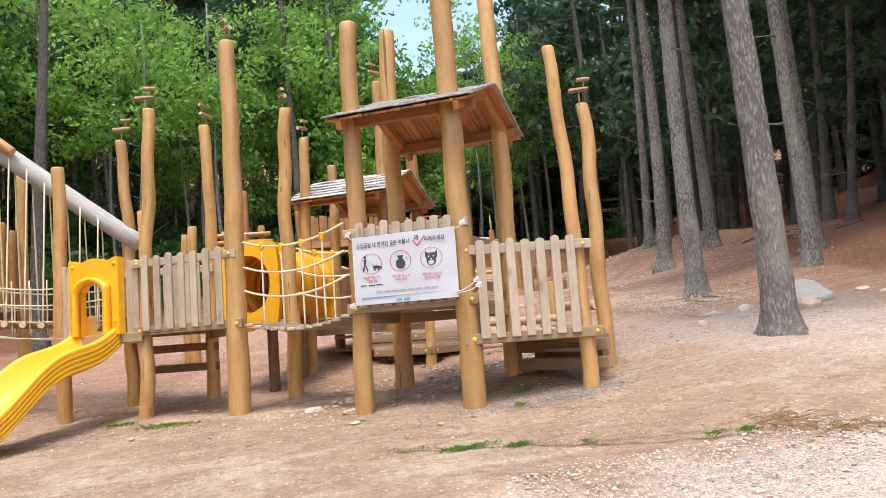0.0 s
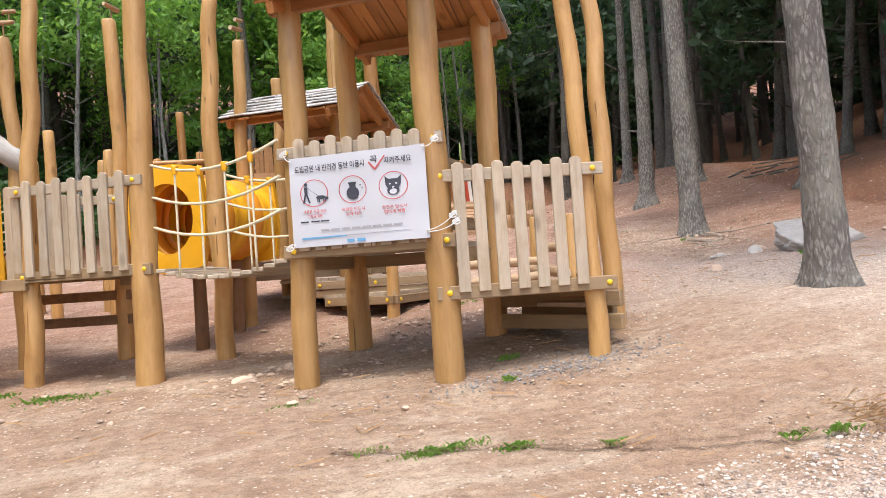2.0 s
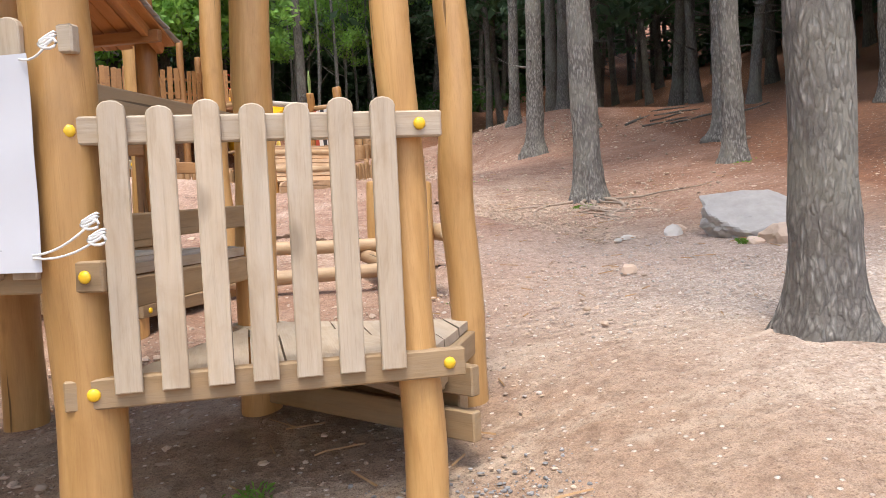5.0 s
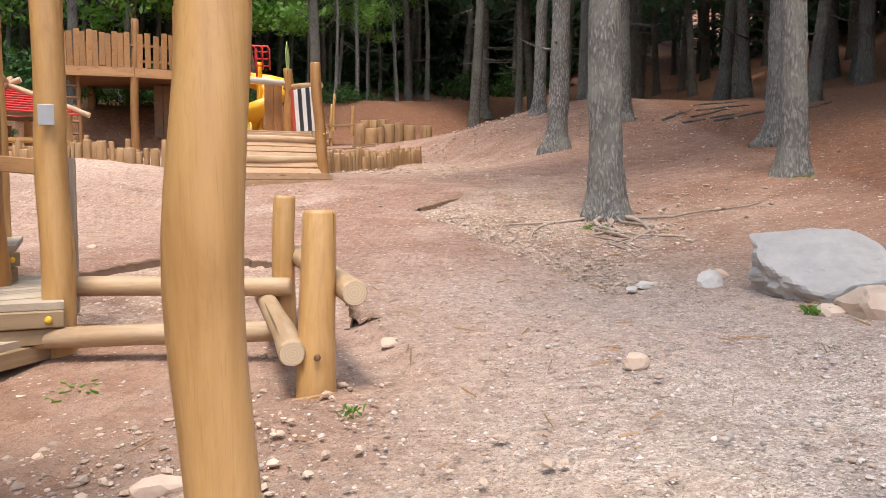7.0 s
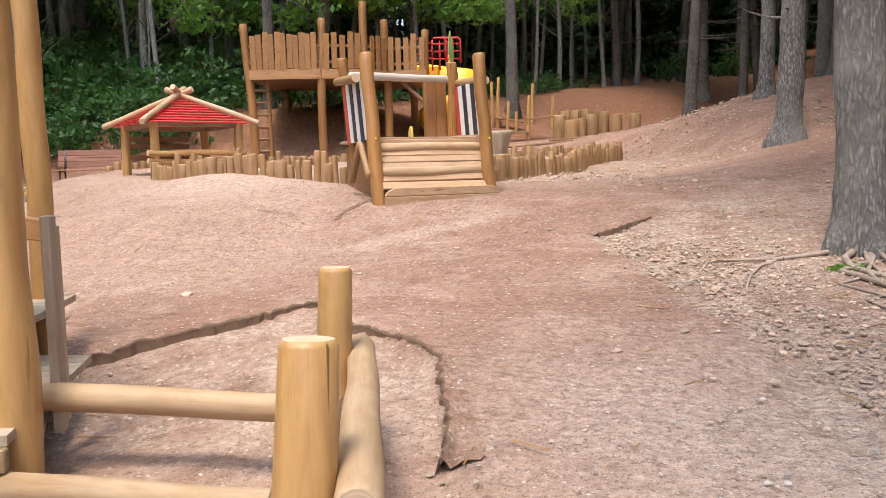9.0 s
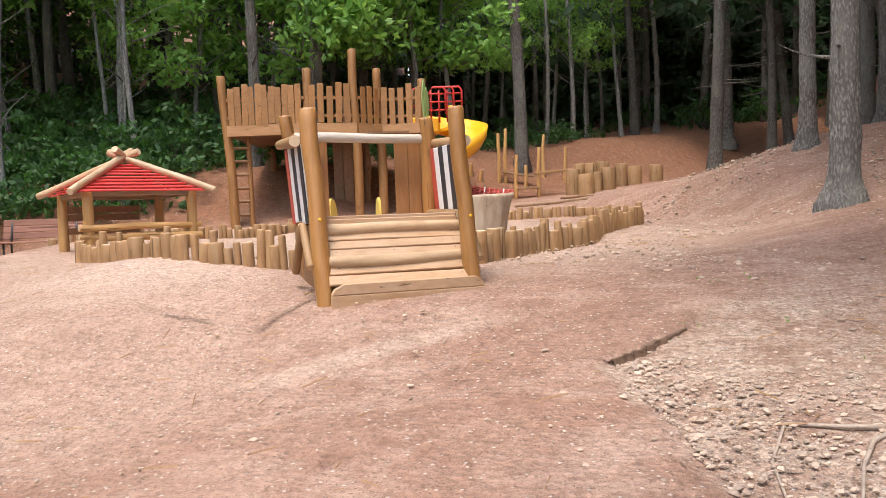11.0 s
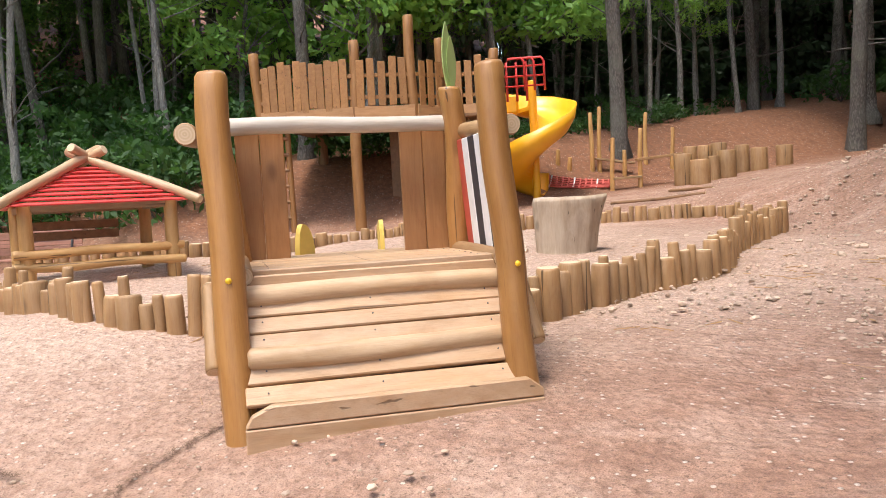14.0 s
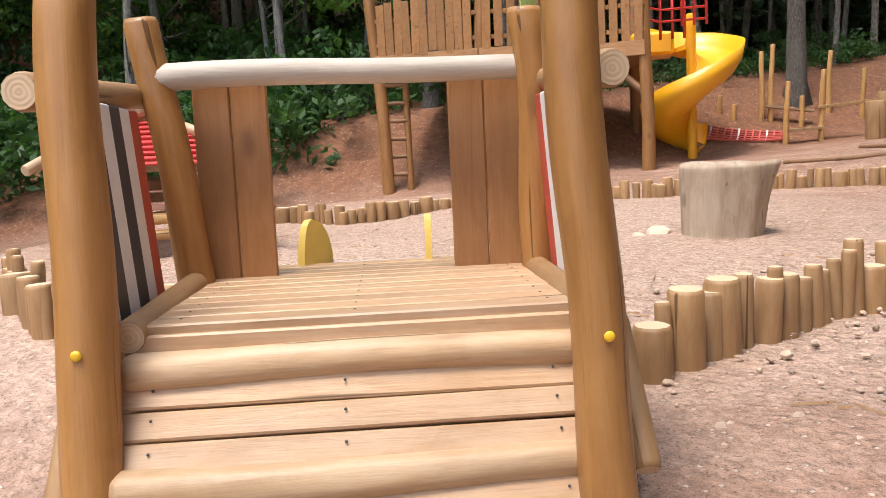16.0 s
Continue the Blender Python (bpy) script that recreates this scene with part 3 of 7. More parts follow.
def railing(parent, a, b, z0, z1, n, mat=M_PLANK, wide=0.085, post_gap=0.12):
    """Slatted railing between two posts: a bottom beam, a top rail and n pickets with bolts at the rail ends."""
    a, b = Vector(a), Vector(b)
    d = (b - a).normalized()
    nrm = Vector((d.y, -d.x, 0))
    za, zb = Vector((0, 0, z0)), Vector((0, 0, z1))
    f = nrm * 0.085
    low = za + Vector((0, 0, 0.02))
    beam = board("bottom_beam", a + f + low - d * 0.07, b + f + low + d * 0.13, 0.1, 0.05, M_BEAM, parent, nrm)
    rail = board("top_rail", a + f + zb - d * 0.08 - Vector((0, 0, 0.08)), b + f + zb + d * 0.08 - Vector((0, 0, 0.08)), 0.09, 0.045, M_PLANK, parent, nrm)
    for p in (a, b):
        bolt(p + f + nrm * 0.027 + low + d * (0.02 if p is a else 0.07), nrm, beam)
        bolt(p + f + nrm * 0.027 + Vector((0, 0, z1 - 0.08)), nrm, rail)
    L = (b - a).length
    for k in range(n):
        s = post_gap + (L - 2 * post_gap) * k / (n - 1)
        p = a + d * s + nrm * 0.125
        picket(p + Vector((0, 0, z0 + 0.02)), p + Vector((0, 0, z1 + random.Random(k).uniform(-0.01, 0.015))), wide, 0.028, mat, parent, nrm)


def deck(parent, corners, z, along_dir, mat=M_PLANK, w=0.13, t=0.04):
    """Planks that fill a convex polygon, running along a direction."""
    c = [Vector((x, y)) for x, y in corners]
    d = Vector(along_dir).normalized()
    s = Vector((-d.y, d.x))
    lo, hi = min(p.dot(s) for p in c), max(p.dot(s) for p in c)
    n = max(1, round((hi - lo) / w))
    w = (hi - lo) / n
    for k in range(n):
        poly = c
        for lim, sg in ((lo + k * w + 0.004, 1), (lo + (k + 1) * w - 0.004, -1)):
            out = []
            for p, q in zip(poly, poly[1:] + poly[:1]):
                a, b = sg * (p.dot(s) - lim), sg * (q.dot(s) - lim)
                if a >= 0:
                    out.append(p)
                if a * b < 0:
                    out.append(p.lerp(q, a / (a - b)))
            poly = out
            if len(poly) < 3:
                break
        if len(poly) < 3:
            continue
        mid = sum(poly, Vector((0, 0))) / len(poly)
        bm = bmesh.new()
        loc = [((p - mid).dot(d), (p - mid).dot(s)) for p in poly]
        top = [bm.verts.new((x, y, 0)) for x, y in loc]
        bot = [bm.verts.new((x, y, -t)) for x, y in loc]
        bm.faces.new(top)
        bm.faces.new(bot[::-1])
        for i in range(len(loc)):
            bm.faces.new((top[i], bot[i], bot[(i + 1) % len(loc)], top[(i + 1) % len(loc)]))
        bmesh.ops.recalc_face_normals(bm, faces=bm.faces[:])
        m = Matrix.Translation((mid.x, mid.y, z + random.Random(k).uniform(-0.002, 0.002))) @ Matrix((((d.x, s.x, 0), (d.y, s.y, 0), (0, 0, 1)))).to_4x4()
        part("deck_plank", bm, mat, parent, "", m)


def gable_roof(parent, o, u, v, u0, u1, v0, v1, eave, ridge):
    """Two slopes of boards with grey shingles on top, ragged board ends below the eaves."""
    o, u, v = Vector((*o, 0)), Vector((*u, 0)), Vector((*v, 0))
    vm = (v0 + v1) / 2
    rnd = random.Random(7)
    for side, (ve, sgn) in enumerate(((v0, -1), (v1, 1))):
        n = 11
        w = (u1 - u0) / n
        slope = (v * (ve - vm) + Vector((0, 0, eave - ridge))).normalized()
        nrm = slope.cross(u)
        if nrm.z < 0:
            nrm = -nrm
        for k in range(n):
            c = u0 + (k + 0.5) * w
            top = o + u * c + v * vm + Vector((0, 0, ridge))
            bot = o + u * c + v * ve + Vector((0, 0, eave)) + slope * rnd.uniform(0.0, 0.07)
            board("roof_board", top, bot, w - 0.006, 0.025, M_ROOF, parent, nrm)
        rows = 6
        for r in range(rows):
            for k in range(8):
                q = (r + 1) / rows
                w2 = (u1 - u0 + 0.06) / 8
                c = u0 - 0.03 + (k + 0.5) * w2
                top = o + u * c + v * vm + Vector((0, 0, ridge)) + (v * (ve - vm) + Vector((0, 0, eave - ridge))) * (q - 1 / rows) + nrm * 0.02
                bot = top + (v * (ve - vm) + Vector((0, 0, eave - ridge))) * (1.25 / rows) + nrm * (0.018 + rnd.uniform(0, 0.012)) + slope * rnd.uniform(-0.02, 0.03)
                board("shingle", top, bot, round(w2 - 0.004, 3), 0.014, M_SHINGLE, parent, nrm)
        for c in (u0 + 0.12, u1 - 0.12):
            top = o + u * c + v * vm + Vector((0, 0, ridge - 0.06))
            bot = o + u * c + v * ve + Vector((0, 0, eave - 0.06))
            board("rafter", top, bot, 0.06, 0.09, M_ROOF, parent, nrm)
        board("purlin", o + u * u0 + v * (ve * 0.75 + vm * 0.25) + Vector((0, 0, eave * 0.75 + ridge * 0.25 - 0.09)), o + u * u1 + v * (ve * 0.75 + vm * 0.25) + Vector((0, 0, eave * 0.75 + ridge * 0.25 - 0.09)), 0.07, 0.1, M_PANEL, parent)


A1, TALL, A2, A3 = (-1.25, 10.18), (-0.21, 9.55), (-0.56, 11.08), (-1.54, 11.33)
B1, B2, BB, B4, B3, B3W, T2, L1 = (1.0, 8.36), (1.98, 7.75), (1.62, 9.57), (2.72, 8.9), (3.09, 7.58), (3.625, 8.34), (0.43, 10.33), (-2.22, 10.71)
UA = Vector((0.84, -0.545, 0)).normalized()
VA = Vector((0.545, 0.84, 0)).normalized()
NA = -VA


def p3(p, z):
    return Vector((p[0], p[1], z))


def base_z(p):
    return land1(*p) - 0.12


frame_a = thing("climbing_frame", (0.8, 9.0, land1(0.8, 9.0)), "log climbing frame with slatted rails and shingle roof", "climbing frame")
post_list = [(A1, (-1.17, 10.18), 4.42, 0.085, 0.07, 0.05), (TALL, (-0.19, 9.52), 5.02, 0.125, 0.085, 0.02), (A2, (-0.52, 11.08), 4.45, 0.085, 0.07, 0.04),
             (A3, (-1.6, 11.33), 4.35, 0.085, 0.07, 0.05), (B1, (1.07, 8.34), 4.8, 0.1, 0.085, 0.02), (B2, (1.9, 7.75), 5.3, 0.115, 0.1, 0.01),
             (BB, (1.67, 9.5), 5.15, 0.11, 0.09, 0.02), (B4, (2.77, 8.85), 5.4, 0.1, 0.09, 0.05), (B3, (2.95, 7.6), 4.28, 0.08, 0.06, 0.03),
             (B3W, (3.56, 8.4), 3.95, 0.081, 0.073, 0.07), (T2, (0.44, 10.28), 4.45, 0.095, 0.075, 0.05), (L1, (-2.28, 10.72), 3.87, 0.085, 0.075, 0.03)]
for k, (b, t, zt, r0, r1, bend) in enumerate(post_list):
    log("post", p3(b, base_z(b)), p3(t, zt), r0, r1, M_LOG, frame_a, bend, knots=2.0 if b == B3W else 1.2, sides=20, wave={B3W: 0.01, B3: 0.009, A1: 0.012, A3: 0.012, T2: 0.012}.get(b, 0.005))
    if b in (A1, TALL, A2, A3, T2, B3W):
        birds(frame_a, p3(t, zt), k * 2.3)
ZA, ZB = 1.85, 1.47
deck(frame_a, [A1, TALL, A2, A3], ZA, VA.xy)
deck(frame_a, [B1, B2, B4, BB], ZA, VA.xy)
deck(frame_a, [B2, B3, B3W, B4], ZB, (0.16, 1))
railing(frame_a, p3(A1, 0), p3(TALL, 0), ZA - 0.06, 2.66, 7)
railing(frame_a, p3(A3, 0), p3(A2, 0), ZA - 0.06, 2.66, 7)
board("deck_beam", p3(L1, ZA - 0.1) + NA * 0.09 - UA * 0.08, p3(A1, ZA - 0.1) + NA * 0.09 + UA * 0.05, 0.11, 0.05, M_BEAM, frame_a, NA)
for s in (0.06, 0.14, 0.94, 1.02):
    q = p3(L1, ZA - 0.05).lerp(p3(A1, ZA - 0.05), s / 1.08) + NA * 0.05
    picket(q, q + Vector((0, 0, 0.85)), 0.085, 0.028, M_PLANK, frame_a, NA)
railing(frame_a, p3(B1, 0), p3(B2, 0), ZA - 0.03, 2.665, 8)
railing(frame_a, p3(B2, 0), p3(B3, 0), ZB - 0.03, 2.38, 7, post_gap=0.13)
for a, b, z in ((BB, B1, ZA), (B2, B4, ZA), (BB, B4, ZA), (A2, TALL, ZA), (A3, A1, ZA), (B3, B3W, ZB), (B4, B3W, ZB)):
    a3, b3 = p3(a, z - 0.1), p3(b, z - 0.1)
    d = (b3 - a3).normalized()
    board("deck_beam", a3, b3, 0.11, 0.06, M_BEAM, frame_a, (d.y, -d.x, 0))
gable_roof(frame_a, B1, UA.xy, VA.xy, -0.1, 1.38, -0.25, 1.62, 3.72, 4.07)

# ---- yellow slide ----
slide = thing("slide", (-2.3, 9.4, land1(-2.3, 9.4)), "bright yellow moulded plastic slide with arched entry panel", "slide")
bm = bmesh.new()
mid = (Vector((*A1, 0)) + Vector((*L1, 0))) / 2
prof = []
for k in range(25):
    q = k / 24
    prof.append((q * 2.3 - 0.1, 1.83 - 1.17 * (q + 0.065 * math.sin(q * 9.5))))
ribs = [(0.3, -0.03)] + [(0.3 + e, -0.03 + 0.052 * j + d) for j in range(4) for e, d in ((0.016, 0.012), (0.018, 0.034), (0.002, 0.046))] + [(0.315, 0.2)]
half = [(0.19, 0.03), (0.23, 0.2), (0.265, 0.232), (0.3, 0.228)] + ribs[::-1] + [(0.2, -0.06)]
cross = [(0, 0.0)] + half + [(-s, h) for s, h in half[::-1]]
rings = [[bm.verts.new(mid + NA * d + UA * s + Vector((0, 0, z + h))) for s, h in cross] for d, z in prof]
for a, b in zip(rings, rings[1:]):
    for k in range(len(cross)):
        bm.faces.new((a[k], b[k], b[(k + 1) % len(cross)], a[(k + 1) % len(cross)])).smooth = True
part("chute", bm, M_YELLOW, slide)
bm = bmesh.new()
outer, inner = [], []
for k in range(33):
    a = math.pi * k / 32
    outer.append((-0.36 * max(-1, min(1, math.cos(a) * 1.6)), 0.4 + 0.45 * min(1.0, 1.5 * math.sin(a)) + 0.05 * max(0, math.sin(a)) * (math.exp(-((abs(math.cos(a)) - 0.58) / 0.13) ** 2) + 0.9 * math.exp(-(math.cos(a) / 0.25) ** 2))))
    inner.append((-0.2 * max(-1, min(1, math.cos(a) * 1.25)), 0.32 + 0.3 * math.sin(a)))
outer, inner = [(-0.36, 0.0)] + outer + [(0.36, 0.0)], [(-0.2, 0.0)] + inner + [(0.2, 0.0)]


def arch(bm, outer, inner, o, u, n, t):
    def row(pts, d):
        return [bm.verts.new(o + u * x + Vector((0, 0, z)) + n * d) for x, z in pts]
    of, inf, ob, ib = row(outer, t), row(inner, t), row(outer, 0), row(inner, 0)
    for k in range(len(outer) - 1):
        bm.faces.new((of[k], of[k + 1], inf[k + 1], inf[k]))
        bm.faces.new((ob[k], ib[k], ib[k + 1], ob[k + 1]))
        bm.faces.new((of[k], ob[k], ob[k + 1], of[k + 1]))
        bm.faces.new((inf[k], inf[k + 1], ib[k + 1], ib[k]))


arch(bm, outer, inner, mid + NA * 0.05 + Vector((0, 0, ZA - 0.05)), UA, NA, 0.1)
panel = part("entry_panel", bm, M_YELLOW, slide)
bm = bmesh.new()
hood = [(x * 1.28, z + (0.05 if z > 0 else 0.0)) for x, z in inner]
arch(bm, hood, inner, mid + NA * 0.14 + Vector((0, 0, ZA - 0.05)), UA, NA, 0.1)
bmesh.ops.bevel(bm, geom=[e for e in bm.edges if e.is_manifold and e.calc_face_angle(0) > 1.0], offset=0.018, segments=2, affect="EDGES")
for f in bm.faces:
    f.smooth = True
part("entry_hood", bm, M_YELLOW, slide)
for s in (-1, 1):
    for z in (0.76, 0.1):
        bolt(mid + NA * 0.152 + UA * 0.3 * s + Vector((0, 0, ZA + z)), NA, slide, 0.028, M_YELLOW)

# ---- trees placed one by one ----
def trunk_bm(h, r, seed, bend=0.25, flare=0.7, sides=16, segs=26):
    rnd = random.Random(seed)
    bm = bmesh.new()
    ph, off = rnd.uniform(0, 6.28), rnd.uniform(0, 90)
    rings = []
    for i in range(segs + 1):
        q = (i / segs) ** 1.5
        z = q * h - 0.25
        rr = r * (1 - 0.72 * q) + flare * r * math.exp(-max(0, z) / 0.22)
        cx = bend * (math.sin(q * 5 + ph) - math.sin(ph)) * 0.4
        cy = bend * (math.cos(q * 4 + ph) - math.cos(ph)) * 0.4
        ring = []
        for k in range(sides):
            a = 2 * math.pi * k / sides
            lobes = 1 + 0.35 * math.exp(-max(0, z) / 0.25) * (0.5 * math.sin(5 * a + ph) + 0.3 * math.sin(3 * a))
            whorl = 0.07 * max(0.0, math.sin(z * 8.0 + ph + 0.6 * math.sin(z * 2.3))) ** 6 if segs > 40 else 0.0
            w = lobes * (1 + whorl + 0.1 * noise.noise((math.cos(a) * 2 + off, math.sin(a) * 2, z * 2.5)))
            ring.append(bm.verts.new((cx + rr * w * math.cos(a), cy + rr * w * math.sin(a), z)))
        rings.append(ring)
    for a, b in zip(rings, rings[1:]):
        for k in range(sides):
            bm.faces.new((a[k], a[(k + 1) % sides], b[(k + 1) % sides], b[k])).smooth = True
    bm.faces.new(rings[-1])
    return bm


def foliage(name, clumps, per, size, flat, mat, seed):
    """Many single leaves gathered in uneven clumps."""
    rng = np.random.default_rng(seed)
    verts, faces = [], []
    for c, r in clumps:
        for k in range(per):
            d = rng.normal(size=3)
            d /= np.linalg.norm(d)
            p = np.array(c) + d * r * rng.uniform(0.25, 1.0) ** 0.6 * np.array((1, 1, flat))
            a = rng.normal(size=3)
            a /= np.linalg.norm(a)
            b = np.cross(a, rng.normal(size=3))
            b /= np.linalg.norm(b)
            s = size * rng.uniform(0.6, 1.3)
            i = len(verts)
            verts += [p - a * s, p - b * s * 0.45, p + a * s, p + b * s * 0.45]
            faces.append((i, i + 1, i + 2, i + 3))
    me = bpy.data.meshes.new(name)
    me.from_pydata([tuple(v) for v in verts], [], faces)
    me.materials.append(mat)
    return me


def limbs_bm(h, specs, seed, thick=0.03):
    """Branches as thin tapered tubes: height, heading, length and rise."""
    bm = bmesh.new()
    rnd = random.Random(seed)
    for z, a, L, rise in specs:
        pts = [Vector((0, 0, z))]
        d = Vector((math.cos(a), math.sin(a), rise)).normalized()
        for k in range(4):
            d = (d + Vector((rnd.uniform(-0.2, 0.2), rnd.uniform(-0.2, 0.2), rnd.uniform(-0.12, 0.15)))).normalized()
            pts.append(pts[-1] + d * L / 4)
        t = tube_bm(pts, [thick, thick * 0.8, thick * 0.55, thick * 0.3, thick * 0.12], 5)
        me = bpy.data.meshes.new("tmp")
        t.to_mesh(me)
        t.free()
        bm.from_mesh(me)
        bpy.data.meshes.remove(me)
    return bm


def tree(name, label, place, h, r, seed, bark_mat, kind, group, lean=(0, 0), crown_from=0.45, dead=14, bend=0.25, flare=0.6):
    rnd = random.Random(seed)
    x, y = place
    root = thing(name, (x, y, land1(x, y)), label, "tree", group)
    m = WORLD[root.name] @ pose(0, 0, 0, lean[0], lean[1], 0)
    part("trunk", trunk_bm(h, r, seed, bend, flare, 20, 90), bark_mat, root, "", m)
    if kind == "pine":
        specs = [(rnd.uniform(1.8, h * 0.6), rnd.uniform(0, 6.28), rnd.uniform(0.4, 1.6), rnd.uniform(-0.3, 0.2)) for _ in range(dead)]
        tagged(part("dead_twig", limbs_bm(h, specs, seed), bark_mat, root, "bare dead twigs", m), kind="stuff")
        clumps, specs = [], []
        for k in range(46):
            q = rnd.uniform(crown_from, 1.0)
            a = rnd.uniform(0, 6.28)
            L = (1.02 - q) * h * 0.3 + 0.5
            specs.append((q * h, a, L, 0.1))
            for s in (0.5, 0.8, 1.0):
                clumps.append(((math.cos(a) * L * s, math.sin(a) * L * s, q * h + L * s * 0.12), 0.5))
        tagged(part("branch", limbs_bm(h, specs, seed + 1, 0.025), bark_mat, root, "", m), kind="stuff")
        part("crown", foliage("crown", clumps, 26, 0.16, 0.35, M_NEEDLE, seed), M_NEEDLE, root, "", m)
    else:
        specs, clumps = [], []
        for k in range(20):
            q = rnd.uniform(crown_from, 0.98)
            a = rnd.uniform(0, 6.28)
            L = rnd.uniform(0.5, 1.0) * h * 0.24
            specs.append((q * h * 0.92, a, L, 0.5))
            for s in (0.45, 0.75, 1.0):
                clumps.append(((math.cos(a) * L * s + rnd.uniform(-0.3, 0.3), math.sin(a) * L * s + rnd.uniform(-0.3, 0.3), q * h * 0.92 + L * s * 0.45), rnd.uniform(0.45, 0.85)))
        part("limbs", limbs_bm(h, specs, seed, 0.04), bark_mat, root, "", m)
        part("crown", foliage("crown", clumps, 48, 0.11, 0.55, M_LEAF, seed), M_LEAF, root, "", m)
    return root


NEAR = [((5.43, 7.93), 0.17, 1), ((8.17, 14.43), 0.185, 2), ((11.2, 21.4), 0.2, 3), ((10.85, 14.65), 0.16, 4), ((12.65, 16.95), 0.2, 5), ((12.75, 25.3), 0.15, 6), ((13.6, 22.9), 0.2, 7), ((15.6, 15.85), 0.2, 8), ((17.5, 40.4), 0.3, 9), ((22.4, 30.0), 0.24, 10)]
for (p, r, s) in NEAR:
    tree("pine_tree", "tall pine with grey furrowed bark and bare lower trunk", p, 15, r, 40 + s, M_BARK, "pine", "pines at the edge of the wood", lean=(0, -0.6), crown_from=0.6, dead=3, flare=0.55)


def lean_tree(name, label, place, h, r, seed, bark_mat, kind, group, crown_from, n_limb, per, size, rad, mat):
    """A tree of the wood, with fewer and larger leaves than the near ones."""
    rnd = random.Random(seed)
    root = thing(name, (*place, land1(*place)), label, "tree", group)
    m = WORLD[root.name]
    part("trunk", trunk_bm(h, r, seed, 0.5, 0.5, 9, 12), bark_mat, root, "", m)
    specs, clumps = [], []
    for k in range(n_limb):
        q = crown_from + (1 - crown_from) * (k + rnd.random()) / n_limb
        a = rnd.uniform(0, 6.28)
        if kind == "pine":
            L = (1.0 - q) * h * 0.25 + 0.7
            specs.append((q * h, a, L, 0.05))
            for w in (0.45, 0.75, 1.0):
                clumps.append(((math.cos(a) * L * w, math.sin(a) * L * w, q * h - 0.05 * L), rad))
        else:
            L = rnd.uniform(0.5, 1.0) * h * 0.26
            specs.append((q * h * 0.9, a, L, 0.35))
            for w in (0.35, 0.7, 1.0):
                clumps.append(((math.cos(a) * L * w + rnd.uniform(-0.4, 0.4), math.sin(a) * L * w + rnd.uniform(-0.4, 0.4), q * h * 0.9 + L * w * 0.3), rad * rnd.uniform(0.7, 1.2)))
    if kind == "pine":
        specs += [(rnd.uniform(1.5, h * crown_from), rnd.uniform(0, 6.28), rnd.uniform(0.5, 1.8), rnd.uniform(-0.3, 0.2)) for _ in range(12)]
    else:
        specs += [(rnd.uniform(1.5, h * 0.5), rnd.uniform(0, 6.28), rnd.uniform(0.6, 1.6), rnd.uniform(0.2, 0.7)) for _ in range(5)]
    tagged(part("limb", limbs_bm(h, specs, seed, 0.028), bark_mat, root, "thin branching limbs", m), kind="stuff")
    tagged(part("crown", foliage("crown", clumps, per, size, 0.4 if kind == "pine" else 0.6, mat, seed), mat, root, "", m), kind="stuff")
    return root


PINES = [lean_tree("pine_tree", "slender dark pine with dead lower twigs in the wood", (34 + 3 * k, 50), 14 + k, 0.15 + 0.02 * k, 60 + k, M_BARKFAR, "pine", "pine wood", (0.26, 0.36, 0.3)[k], 30, 12, 0.24, 0.6, M_NEEDLE) for k in range(3)]
BROADS = [lean_tree("broadleaf_tree", "broadleaf tree with fresh green crown above the slope", (-20 - 3 * k, 50), (8, 10.5, 12.5)[k], 0.09 + 0.02 * k, 70 + k, (M_BARKPALE, M_BARKFAR, M_BARKPALE)[k], "broad", "trees behind the playground", (0.3, 0.4, 0.46)[k], 24, 46, 0.13, 0.8, M_LEAF) for k in range(3)]


YOUNG = [lean_tree("young_tree", "leafy young broadleaf tree at the edge of the wood", (-31 - 3 * k, 50), 4.5 + k, 0.045, 76 + k, M_BARKFAR, "broad", "young trees behind the playground", 0.06, 20, 34, 0.12, 0.7, M_UNDER) for k in range(2)]


def bare_tree(place, h, r, seed, mat, label, dead=9, lean=(0, 0)):
    """A slender trunk whose crown is far above, with a few bare limbs."""
    root = thing("slender_tree", (*place, land1(*place)), label, "tree", "slender trunks on the bank")
    rnd = random.Random(seed)
    m = WORLD[root.name] @ pose(0, 0, 0, *lean, 0)
    part("trunk", trunk_bm(h, r, seed, 0.35, 0.4, 10, 16), mat, root, "", m)
    for k in range(dead):
        sp_ = [(rnd.uniform(1.2, h * 0.6), rnd.uniform(0, 6.28), rnd.uniform(0.8, 2.0), rnd.uniform(0.3, 1.0))]
        part("bare_limb", limbs_bm(h, sp_, seed * 30 + k, 0.02), mat, root, "", m)
    cl = [((rnd.uniform(-1.6, 1.6), rnd.uniform(-1.6, 1.6), h * rnd.uniform(0.6, 1.0)), 0.8) for _ in range(16)]
    tagged(part("crown", foliage("crown", cl, 40, 0.13, 0.6, M_LEAF, seed), M_LEAF, root, "", m), kind="stuff")


